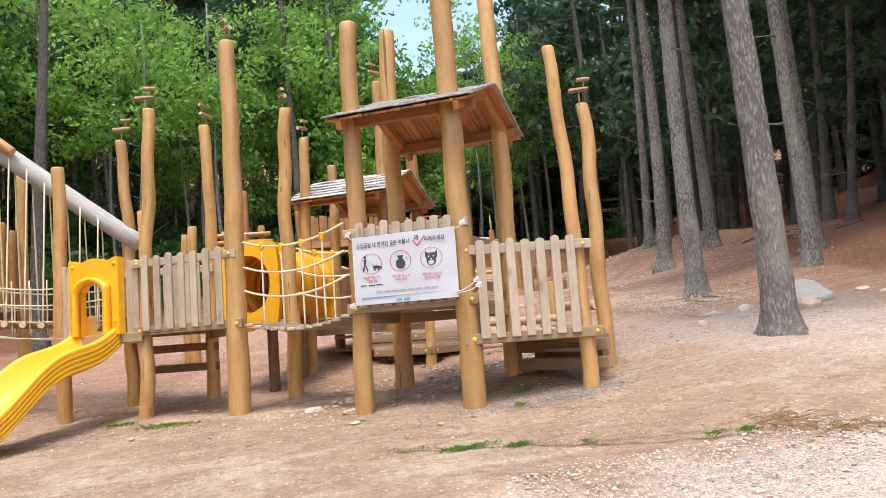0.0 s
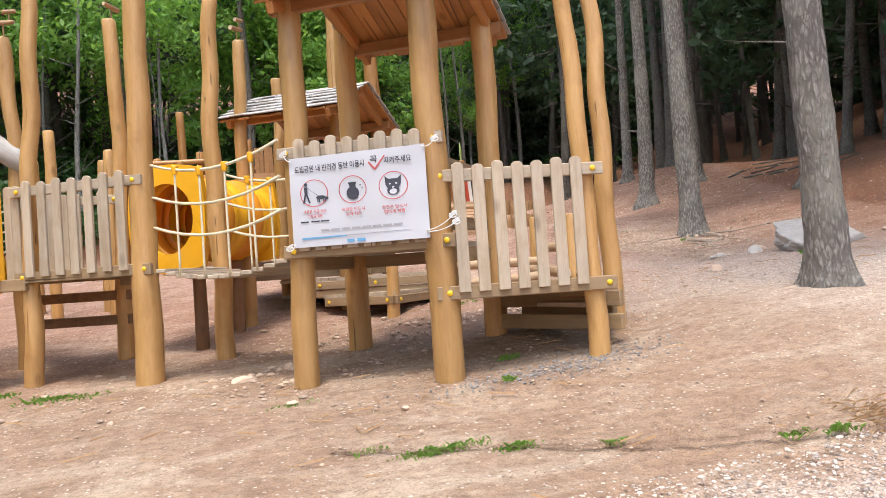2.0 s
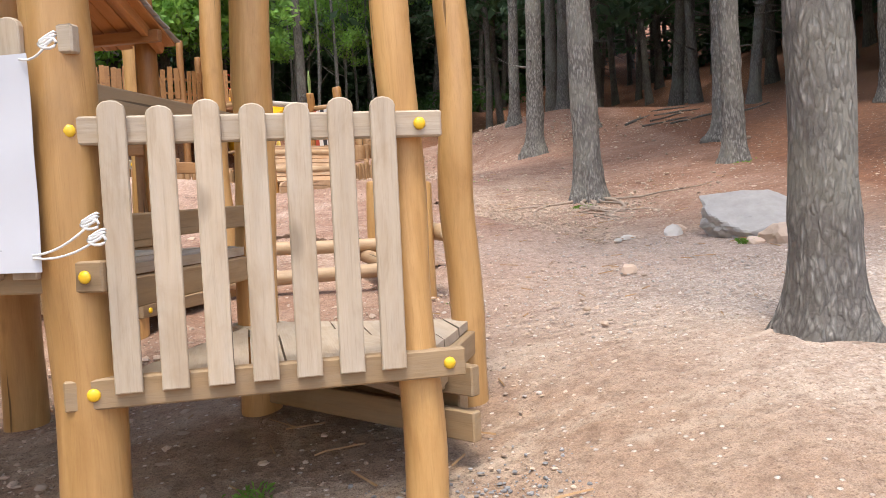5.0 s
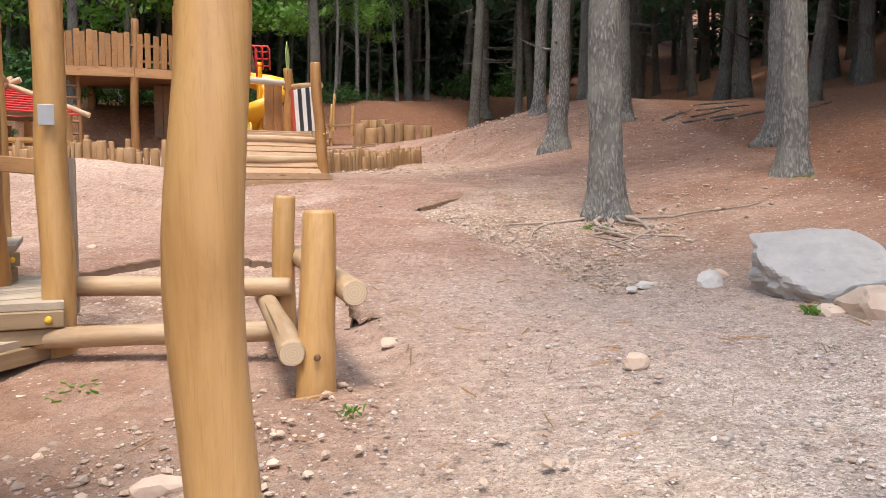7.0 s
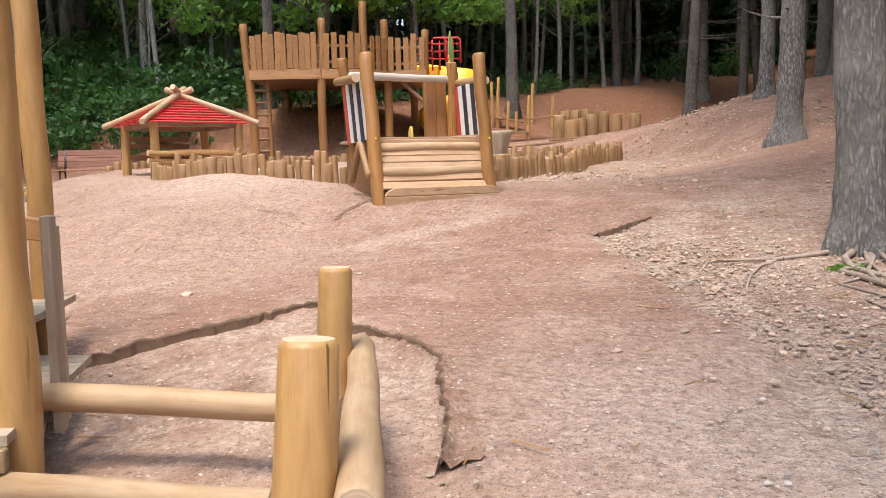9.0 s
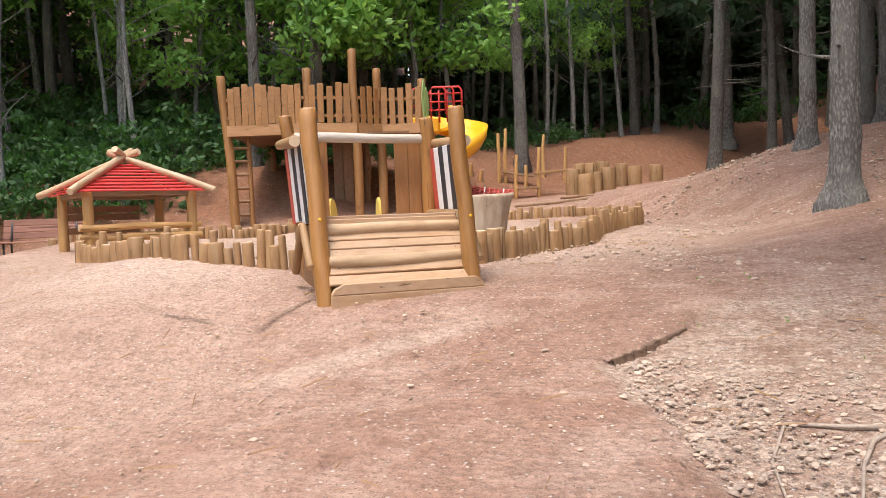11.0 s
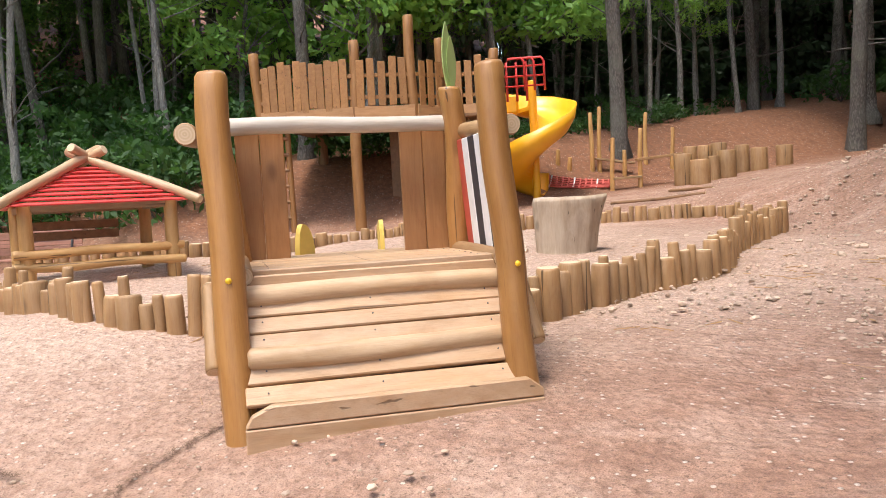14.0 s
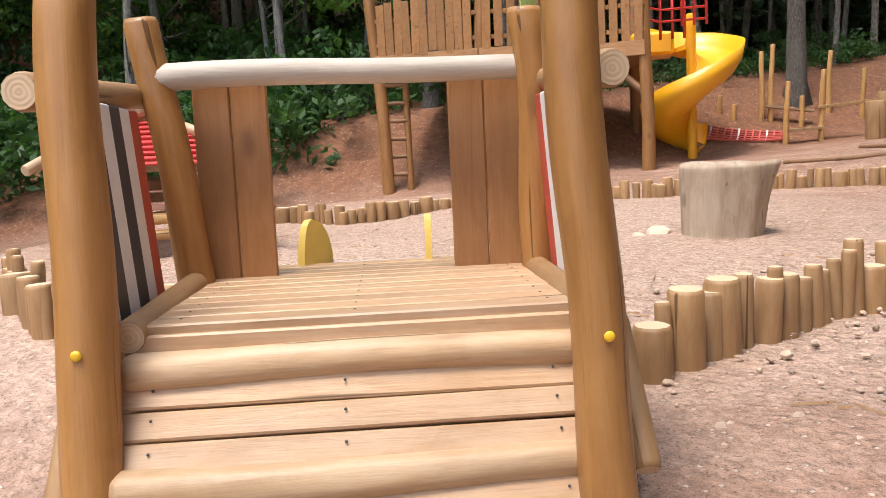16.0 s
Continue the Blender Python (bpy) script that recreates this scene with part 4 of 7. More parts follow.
def bush(place, seed, w, h, label):
    root = thing("shrub", (*place, land1(*place)), label, "shrub", "undergrowth on the bank")
    rnd = random.Random(seed)
    m = WORLD[root.name]
    cl = [((rnd.uniform(-w, w), rnd.uniform(-w, w), rnd.uniform(0.15, h)), 0.35) for _ in range(16)]
    specs = [(0.0, rnd.uniform(0, 6.28), h, 1.5) for _ in range(6)]
    tagged(part("stem", limbs_bm(h, specs, seed, 0.012), M_BARKFAR, root, "", m), kind="stuff")
    tagged(part("leaves", foliage("leaves", cl, 26, 0.1, 0.7, M_SHRUB, seed), M_SHRUB, root, "", m), kind="stuff")
    return root


BUSHES = [bush((-16 - 2 * k, 46), 80 + k, 0.7 + 0.2 * k, 0.7 + 0.25 * k, "dense green shrub on the red soil bank") for k in range(3)]


def scatter(protos, n, inside, seed, gap, size=(0.85, 1.2), area=(-34, 44, -4, 66)):
    rnd = random.Random(seed)
    done = []
    tries = 0
    while len(done) < n and tries < 30000:
        tries += 1
        x, y = rnd.uniform(*area[:2]), rnd.uniform(*area[2:])
        if not inside(x, y) or any((x - a) ** 2 + (y - b) ** 2 < gap * gap for a, b in done):
            continue
        done.append((x, y))
        m = Matrix.Translation((x, y, land1(x, y) - 0.05)) @ pose(0, 0, 0, rnd.uniform(-2, 2), rnd.uniform(-2, 2), rnd.uniform(0, 360))
        ob = copy_thing(protos[rnd.randrange(len(protos))], m)
        s = rnd.uniform(*size)
        if 0.1 < x / max(y, 1) < 0.34:
            # lower crowns leave the gap through which the sky shows
            s = min(s, max(0.45, (rnd.uniform(0.25, 0.34) * math.hypot(x, y) + 1.5 - land1(x, y)) / 14.0))
        ob.scale = (s, s, s)


def far_line(x, y):
    return (y - 30.2) * 0.83 - (x - 3) * 0.2 * (x < 3) - max(0, x - 4) * 0.55


def pine_side(x, y):
    return ((x - 13.2) - 0.42 * (y - 13) > 0 and y > 4 or x > 15.5 and y > 29) and all((x - p[0]) ** 2 + (y - p[1]) ** 2 > 4 for p, _, _ in NEAR)


def broad_side(x, y):
    return far_line(x, y) > 3.2 and (x <= 15.5) and y < 58


def left_side(x, y):
    return x < -7.5 - 0.1 * y + 0.12 * max(0, y - 20) and y < 44


def bank(x, y):
    return 2.0 < far_line(x, y) < 14 and x < 3


def bank_right(x, y):
    return 2.4 < far_line(x, y) < 18 and 3 <= x < 26


THICKET = [lean_tree("young_pine", "dense dark young pine in the depth of the wood", (46 + 3 * k, 58), 6.5 + 1.5 * k, 0.07, 140 + k, M_BARKFAR, "pine", "young pines in the wood", 0.04, 34, 14, 0.26, 0.7, M_NEEDLE) for k in range(2)]
scatter(THICKET, 150, lambda x, y: far_line(x, y) > 7 and y > 46 - 0.12 * x and x > 8, 31, 1.7, (0.8, 1.3), (-4, 46, 42, 66))
scatter(THICKET, 50, lambda x, y: x > 27 + 0.25 * (y - 20), 32, 2.0, (0.8, 1.3), (26, 46, 4, 46))
scatter(PINES, 210, pine_side, 5, 1.9)
scatter(BROADS, 70, lambda x, y: broad_side(x, y) and x < 4, 6, 1.7, (0.8, 1.25))
scatter(BROADS[2:], 44, lambda x, y: broad_side(x, y) and x >= 2, 16, 1.7, (0.8, 1.2))
scatter(PINES, 75, broad_side, 9, 1.9, (0.9, 1.3))
scatter(PINES, 22, lambda x, y: broad_side(x, y) and x > 3, 19, 1.6, (0.8, 1.2))
scatter(PINES, 60, lambda x, y: far_line(x, y) > 9, 29, 1.5, (0.9, 1.3), (-12, 34, 40, 62))
scatter(BROADS, 55, left_side, 8, 1.9, (0.8, 1.3))
scatter(YOUNG, 18, lambda x, y: broad_side(x, y) and far_line(x, y) > 6 and x < -3, 21, 1.5, (0.8, 1.3), (-26, 9, 30, 54))
scatter(YOUNG, 30, left_side, 22, 1.6, (0.8, 1.3), (-18, -7, 4, 44))
scatter(BUSHES, 85, bank, 11, 0.8, (0.8, 1.4), (-20, 8, 26, 48))
scatter(BUSHES, 85, bank_right, 12, 0.8, (0.6, 1.3), (3, 26, 30, 60))
scatter(BUSHES, 26, lambda x, y: 1.9 < far_line(x, y) < 4.0, 14, 0.7, (0.6, 1.0), (3, 11, 32, 42))
scatter(BUSHES, 75, lambda x, y: 0.7 < far_line(x, y) < 4.5 and x < 0.2, 41, 0.75, (0.7, 1.2), (-14, 0.2, 25, 38))
for k, (x, y) in enumerate(((3.0, 33.9), (1.9, 35.6), (5.2, 35.0), (7.4, 36.2), (6.2, 35.9), (4.0, 36.6))):
    ob = copy_thing(BROADS[0], Matrix.Translation((x, y, land1(x, y) - 0.05)) @ pose(0, 0, 0, 0, 0, 67 * k))
    ob.scale = (1.05 + 0.06 * (k % 3),) * 3
scatter(BUSHES, 40, left_side, 13, 1.5, (0.8, 1.5), (-16, -4, 4, 36))
for k, (p, r, h, dark) in enumerate((((-3.75, 30.9), 0.1, 10, 0), ((-1.0, 32.3), 0.085, 10, 0), ((-1.5, 32.6), 0.04, 8, 0), ((10.4, 37.5), 0.07, 11, 0), ((11.6, 39.0), 0.09, 11, 0), ((12.6, 41.0), 0.07, 11, 0), ((13.6, 40.0), 0.08, 11, 0), ((3.3, 37.0), 0.07, 11, 0),
                                   ((9.1, 34.7), 0.2, 15, 1), ((1.75, 33.2), 0.17, 14, 1), ((4.7, 36.5), 0.17, 15, 1), ((-7.0, 22.0), 0.2, 15, 1), ((-5.4, 23.2), 0.2, 15, 1), ((-6.3, 41.0), 0.2, 15, 1), ((-2.4, 34.5), 0.07, 10, 0), ((-4.9, 33.0), 0.06, 9, 0), ((10.0, 40.0), 0.06, 11, 0))):
    bare_tree(p, h, r, 300 + k, M_BARKFAR if dark else M_BARKPALE, "dark straight trunk of a tall tree on the bank" if dark else "slender pale trunk with bare side limbs", 3 if dark else 7, (0, 0))
for k, (p, r) in enumerate((((16.6, 30.0), 0.22), ((15.3, 27.0), 0.2))):
    tree("pine_tree", "tall pine with dark furrowed bark on the mound", p, 15, r, 55 + k, M_BARKFAR, "pine", "pines at the edge of the wood", crown_from=0.55, dead=4)

# ---- ship-shaped play house ----
SO, SU, SV = Vector((4.55, 17.68, 0)), Vector((0.956, 0.293, 0)).normalized(), Vector((-0.293, 0.956, 0)).normalized()


def sp(u, v, z):
    return SO + SU * u + SV * v + Vector((0, 0, z))


ship = thing("play_ship", (5.2, 18.4, 2.3), "ship-shaped wooden play house with plank ramp and striped sides", "play house")
log("front_post", sp(0.07, 0.06, 2.05), sp(0.05, 0.31, 3.93), 0.079, 0.075, M_SHIPLOG, ship, 0.01, knots=1.6, sides=22, wave=0.006)
log("front_post", sp(1.425, 0.03, 2.05), sp(1.35, 0.15, 3.94), 0.077, 0.072, M_SHIPLOG, ship, 0.01, knots=1.6, sides=22, wave=0.006)
log("mast", sp(0.19, 1.2, 2.3), sp(0.03, 1.12, 3.98), 0.075, 0.062, M_SHIPLOG, ship, 0.03, wave=0.012)
log("mast", sp(1.45, 1.2, 2.3), sp(1.41, 1.1, 3.96), 0.078, 0.068, M_SHIPLOG, ship, 0.03, wave=0.012)
log("cross_bar", sp(0.0, 1.15, 3.76), sp(1.42, 1.13, 3.76), 0.05, 0.046, M_SILVER, ship, 0.014, wave=0.006)
for u in (-0.09, 1.5):
    log("side_rail", sp(u, 0.28, 3.65), sp(u + (0.06 if u < 0 else -0.04), 1.3, 3.7), 0.055, 0.045, M_STUB, ship, 0.01)
slope0, slope1 = (0.0, 2.4), (0.3, 2.87)


def ramp(q):
    return slope0[0] + (slope1[0] - slope0[0]) * q, slope0[1] + (slope1[1] - slope0[1]) * q


board("front_board", sp(0.09, -0.065, 2.275), sp(1.47, -0.065, 2.275), 0.11, 0.05, M_DECK, ship, -SV)
bm = bmesh.new()
prof = ((0.09, 2.334), (1.47, 2.334), (1.465, 2.375), (1.40, 2.425), (0.21, 2.425), (0.12, 2.385))
lo = [bm.verts.new(sp(u, -0.088, z)) for u, z in prof]
hi = [bm.verts.new(sp(u, -0.03, z)) for u, z in prof]
bm.faces.new(lo)
bm.faces.new(hi[::-1])
for k in range(6):
    bm.faces.new((lo[k], hi[k], hi[(k + 1) % 6], lo[(k + 1) % 6]))
bmesh.ops.recalc_face_normals(bm, faces=bm.faces[:])
bmesh.ops.bevel(bm, geom=bm.edges[:], offset=0.006, segments=1, affect="EDGES")
part("front_board", bm, M_DECK, ship, "board with cut-off corners")
nrm = (Vector((0, 0, 1)) * (slope1[0] - slope0[0]) - SV * (slope1[1] - slope0[1])).normalized()
for k, q in enumerate((0.09, 0.28, 0.56, 0.72, 0.87)):
    v, z = ramp(q)
    e = (0.004, -0.003, 0.002, -0.002, 0.003)[k]
    plank = board("ramp_plank", sp(0.1, v, z + e), sp(1.42, v, z - e * 0.6), 0.08 if k > 1 else 0.09, 0.035, M_DECK, ship, nrm)
    for u in (0.2, 0.72, 1.3):
        bolt(sp(u, v, z) + nrm * 0.018 + Vector((0, 0, 0.012)), nrm, plank, 0.0045, M_IRON)
for q in (0.42, 1.0):
    v, z = ramp(q)
    log("half_log_step", sp(0.12, v - 0.01, z + 0.005), sp(1.42, v - 0.01, z + 0.005), 0.056, 0.05, M_HALFLOG, ship, 0.012, knots=1.8, sides=20, wave=0.004)
for k in range(11):
    v = 0.385 + 0.118 * k
    e = 0.001 * ((k * 7) % 5 - 2) / 2
    plank = board("deck_plank", sp(0.07, v, 2.98 + e), sp(1.47, v, 2.98 - e), 0.112, 0.035, M_DECK, ship)
    for u in (0.25, 0.75, 1.32):
        bolt(sp(u, v + 0.02, 2.998), (0, 0, 1), plank, 0.0045, M_IRON)
board("deck_riser", sp(0.07, 0.325, 2.92), sp(1.47, 0.325, 2.92), 0.1, 0.03, M_DECK, ship, -SV)
for u in (0.13, 1.42):
    log("deck_edge_log", sp(u, 0.3, 2.97), sp(u, 1.2, 3.0), 0.05, 0.045, M_STUB, ship, 0.01)
    # added dark board hides the open underside; the ship itself has none
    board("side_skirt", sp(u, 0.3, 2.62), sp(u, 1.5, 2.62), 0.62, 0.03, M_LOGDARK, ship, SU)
for u0 in (0.14, 1.115):
    for k in range(2):
        board("door_board", sp(u0 + 0.07 + 0.142 * k, 1.27, 2.99), sp(u0 + 0.07 + 0.142 * k, 1.27, 3.76), 0.139, 0.028, M_PANEL, ship, SV)
rnd = random.Random(3)
for u in (0.055, 1.48):
    for k, mat in enumerate((M_WHITE, M_BLACK, M_WHITE, M_BLACK, M_WHITE, M_REDSTRIPE)):
        v = 0.4 + 0.122 * k
        w = u - (0.006 * k if u < 1 else 0.0)
        board("striped_board", sp(w, v, round(2.97 - 0.015 * rnd.randrange(3), 3)), sp(w - 0.05, v, 3.64), 0.118, 0.025, mat, ship, SU)
for u in (-0.03, 1.525):
    log("side_brace", sp(u, 0.12, 2.56), sp(u, 0.4, 2.93), 0.04, 0.035, M_STUB, ship, 0.01)
    log("side_brace", sp(u, 0.8, 2.5), sp(u, 0.42, 2.93), 0.04, 0.035, M_STUB, ship, 0.01)
for u in (0.52, 1.03):
    bm = bmesh.new()
    pts = [(0.1 * math.cos(math.pi * k / 12) * (1.0 if k < 6 else 0.5), 0.2 * math.sin(math.pi * k / 12)) for k in range(13)]
    tw = 0.75 if u < 0.6 else 0.05
    lo = [bm.verts.new(sp(u - 0.014 + x * tw, 1.6 + x, 2.99 + z)) for x, z in pts]
    hi = [bm.verts.new(sp(u + 0.014 + x * tw, 1.6 + x, 2.99 + z)) for x, z in pts]
    bm.faces.new(lo)
    bm.faces.new(hi[::-1])
    for k in range(13):
        bm.faces.new((lo[k], hi[k], hi[(k + 1) % 13], lo[(k + 1) % 13]))
    part("hand_grip", bm, M_PALEYELLOW, ship)
board("slide_sheet", sp(0.775, 1.7, 2.985), sp(0.775, 2.7, 2.5), 0.46, 0.012, M_STEEL, ship, SV * 0.45 + Vector((0, 0, 0.9)), "grey steel sheet of a short slide")
for k in range(2):
    bm = bmesh.new()
    c = sp(1.41 - 0.01 + 0.03 * k, 1.1 + 0.02 * k, 3.93)
    pts = [(0.055 * math.sin(math.pi * j / 12) ** 0.8, (0.42 - 0.08 * k) * j / 12) for j in range(13)]
    pts = pts + [(-x, z) for x, z in pts[-2:0:-1]]
    lo = [bm.verts.new(c + SU * x * 0.7 + SV * (x * 0.7 - 0.012) + Vector((0, 0, z))) for x, z in pts]
    hi = [bm.verts.new(c + SU * x * 0.7 + SV * (x * 0.7 + 0.012) + Vector((0, 0, z))) for x, z in pts]
    bm.faces.new(lo)
    bm.faces.new(hi[::-1])
    for j in range(len(pts)):
        bm.faces.new((lo[j], hi[j], hi[(j + 1) % len(pts)], lo[(j + 1) % len(pts)]))
    part("wooden_leaf", bm, M_LEAFSIGN, ship, "pale green painted leaf")
bolt(sp(0.06, 0.1, 2.97), -SV, ship, 0.015)
bolt(sp(1.4, 0.005, 2.96), -SV, ship, 0.015)


# ---- ring of short logs ----
def palisade(pts, seed, lo, hi, label):
    rnd = random.Random(seed)
    root = thing("log_palisade", (*pts[0], land1(*pts[0])), label, "palisade")
    metas = []
    for k in range(16):
        h, r = rnd.uniform(lo, hi) * rnd.choice((0.75, 0.95, 1, 1, 1.12)), rnd.choice((0.04, 0.05, 0.055, 0.065, 0.075, 0.09))
        metas.append((mesh_of("stake", log_bm(h + 0.2, r, r * 0.95, 900 + seed * 20 + k, 0.01, 10), [M_STUB, M_END]), r))
    for a, b in zip(pts, pts[1:]):
        a, b = Vector(a), Vector(b)
        L, s = (b - a).length, 0.0
        while s < L:
            me, r = metas[rnd.randrange(16)]
            p = a.lerp(b, min(1, (s + r) / L))
            part("stake", me, None, root, "", Matrix.Translation((p.x + rnd.uniform(-0.015, 0.015), p.y + rnd.uniform(-0.015, 0.015), land1(p.x, p.y) - 0.2)) @ pose(0, 0, 0, rnd.uniform(-3, 3), rnd.uniform(-3, 3), rnd.uniform(0, 360)))
            s += 2 * r + 0.004
    return root


palisade([(4.25, 19.3), (3.98, 19.4), (3.37, 19.5), (2.98, 19.65), (2.38, 20.2), (1.3, 21.4)], 1, 0.22, 0.36, "uneven palisade of short tan log stakes in sand")
palisade([(5.95, 19.6), (6.28, 20.04), (6.6, 20.36), (6.97, 20.74), (7.42, 21.14), (7.88, 21.7), (8.13, 22.45)], 4, 0.29, 0.35, "curved palisade of weathered log stakes in sand")
palisade([(8.17, 22.55), (8.64, 23.4), (9.41, 24.6)], 2, 0.24, 0.36, "curved palisade of weathered log stakes along sand pit")
palisade([(9.5, 24.75), (9.6, 25.6), (9.2, 26.4), (8.4, 26.9), (7.6, 27.1), (6.2, 26.6), (5.0, 26.6), (3.44, 25.8), (2.7, 24.9), (1.2, 25.4), (-0.4, 25.0)], 3, 0.13, 0.22, "low far row of log stakes behind sand pit")

# ---- gazebo hut ----
GX, GY, GZ = 1.32, 23.35, land1(1.32, 23.35)
hut = thing("play_hut", (GX, GY, GZ), "small log hut with red slatted hipped roof", "hut", turn=35)
gm = pose(GX, GY, GZ, 0, 0, 33)


def gp(x, y, z):
    return gm @ Vector((x, y, z))


for sx in (-1, 1):
    for sy in (-1, 1):
        log("post", gp(0.72 * sx, 0.72 * sy, -0.1), gp(0.72 * sx, 0.72 * sy, 0.86), 0.075, 0.07, M_LOG, hut, 0.005)
        log("hip_log", gp(-0.17 * sx, -0.17 * sy, 1.44 + 0.03 * (sx == sy)), gp(0.99 * sx, 0.99 * sy, 0.83), 0.055, 0.05, M_HALFLOG, hut, 0.012, wave=0.006)
for k in range(9):
    q = 0.12 + k * 0.1
    z = 1.3 - 0.5 * q
    c = 0.92 * q
    for a, b in (((-c, -c), (c, -c)), ((c, -c), (c, c)), ((c, c), (-c, c)), ((-c, c), (-c, -c))):
        out = Vector((a[0] + b[0], a[1] + b[1], 0)).normalized()
        board("roof_slat", gp(*a, z), gp(*b, z), 0.086, 0.02, M_RED, hut, gm.to_3x3() @ (out * 0.2 + Vector((0, 0, 0.95))))
for a, b in (((-0.72, -0.72), (0.72, -0.72)), ((0.72, -0.72), (0.72, 0.72)), ((0.72, 0.72), (-0.72, 0.72)), ((-0.72, 0.72), (-0.72, -0.72))):
    board("eave_beam", gp(*a, 0.8), gp(*b, 0.8), 0.07, 0.07, M_BEAM, hut)
for z in (0.2, 0.34):
    log("rail", gp(-0.86, -0.76, z), gp(0.84, -0.76, z), 0.05, 0.046, M_LOG, hut, 0.01, wave=0.012)
for z in (0.3, 0.5, 0.62):
    board("back_board", gp(-0.7, 0.7, z), gp(0.4, 0.7, z), 0.1, 0.025, M_LOGDARK, hut, gm.to_3x3() @ Vector((0, 1, 0)))

# ---- stump tub ----
stump = thing("tree_stump", (6.62, 23.48, land1(6.62, 23.48)), "large bleached tree stump with ragged rim standing in sand", "stump")
bm = bmesh.new()
rings = []
for i in range(19):
    q = i / 18
    ring = []
    for k in range(56):
        a = 2 * math.pi * k / 56
        n1 = noise.noise((math.cos(a) * 1.5, math.sin(a) * 1.5, q * 0.7 + 4))
        n2 = noise.noise((math.cos(a) * 6, math.sin(a) * 6, q * 1.2 + 9))
        r = 0.305 + 0.065 * min(1, q / 0.85) ** 0.8 + 0.05 * n1 + 0.02 * n2 + 0.05 * max(0, 0.12 - q) / 0.12
        spout = math.exp(-((a - 5.95) / 0.22) ** 2) * max(0, q - 0.45) / 0.55
        r += 0.13 * spout ** 1.5
        z = 0.76 * q * (1 + 0.03 * n1 + 0.03 * spout) - 0.1
        if i > 16:
            r -= (0.012, 0.05)[i - 17]
        ring.append(bm.verts.new((r * math.cos(a), r * math.sin(a), z - (0.0 if i < 18 else 0.075))))
    rings.append(ring)
for a, b in zip(rings, rings[1:]):
    for k in range(56):
        bm.faces.new((a[k], a[(k + 1) % 56], b[(k + 1) % 56], b[k])).smooth = True
bm.faces.new(rings[-1])
part("stump_body", bm, M_STUMP, stump, "", pose(6.62, 23.48, land1(6.62, 23.48), 0, 1.5, 0))

# ---- lookout tower ----
tower = thing("lookout_tower", (4.0, 30.5, land1(4.0, 30.5)), "raised wooden lookout deck on log posts with slatted parapet", "tower")
TP = [(1.7, 29.8), (3.45, 29.7), (4.55, 29.9), (5.1, 30.4), (6.1, 30.2)]
for (x, y), zt in zip(TP + [(2.3, 32.4), (4.2, 32.8), (5.9, 32.4), (4.7, 31.3)], (6.3, 6.42, 6.85, 6.48, 6.2, 6.3, 6.2, 6.3, 5.0)):
    lean = -0.12 if x == 1.7 else 0.0
    # posts behind the front row get darker timber, shade put into their colour
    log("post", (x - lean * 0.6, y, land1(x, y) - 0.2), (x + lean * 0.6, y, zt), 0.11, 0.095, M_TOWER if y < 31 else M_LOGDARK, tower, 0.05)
for j, (a, b) in enumerate(zip(TP, TP[1:])):
    a, b = Vector((*a, 0)), Vector((*b, 0))
    d = (b - a).normalized()
    n = Vector((d.y, -d.x, 0))
    L = (b - a).length
    board("deck_beam", a + Vector((0, 0, 5.06)) + n * 0.1, b + Vector((0, 0, 5.06)) + n * 0.1, 0.24, 0.07, M_RAIL, tower, n)
    board("rail", a + Vector((0, 0, 5.75)) + n * 0.08, b + Vector((0, 0, 5.75)) + n * 0.08, 0.07, 0.04, M_TOWER, tower, n)
    board("rail", a + Vector((0, 0, 5.35)) + n * 0.08, b + Vector((0, 0, 5.35)) + n * 0.08, 0.07, 0.04, M_TOWER, tower, n)
    k, rnd = 0.12, random.Random(40 + j)
    while k < L - 0.08:
        p = a + d * k + n * 0.12
        short = j == 1 and rnd.random() < 0.35
        z0, z1 = 5.15 + round(rnd.uniform(-0.03, 0.05), 2), (5.45 if short else 6.0) + 0.03 * rnd.randrange(4)
        board("parapet_board", p + Vector((0, 0, z0)), p + d * rnd.uniform(-0.02, 0.02) + Vector((0, 0, z1)), 0.14, 0.03, M_TOWER, tower, n)
        k += 0.148 if j in (0,) else 0.2
# the deck's dark colour includes the shade on its underside
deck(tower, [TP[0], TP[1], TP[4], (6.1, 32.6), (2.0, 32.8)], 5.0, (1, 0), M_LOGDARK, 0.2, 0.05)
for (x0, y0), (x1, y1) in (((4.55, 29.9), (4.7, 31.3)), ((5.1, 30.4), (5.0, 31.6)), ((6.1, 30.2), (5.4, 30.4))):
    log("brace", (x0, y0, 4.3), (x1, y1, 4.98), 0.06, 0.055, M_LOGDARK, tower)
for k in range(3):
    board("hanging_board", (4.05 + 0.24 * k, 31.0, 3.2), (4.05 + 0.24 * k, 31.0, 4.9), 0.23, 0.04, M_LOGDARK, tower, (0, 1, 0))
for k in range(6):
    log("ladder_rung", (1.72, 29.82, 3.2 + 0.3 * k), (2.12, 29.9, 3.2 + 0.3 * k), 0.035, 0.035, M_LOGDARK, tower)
log("ladder_side", (2.14, 29.9, 2.8), (2.1, 29.95, 5.0), 0.06, 0.055, M_TOWER, tower)
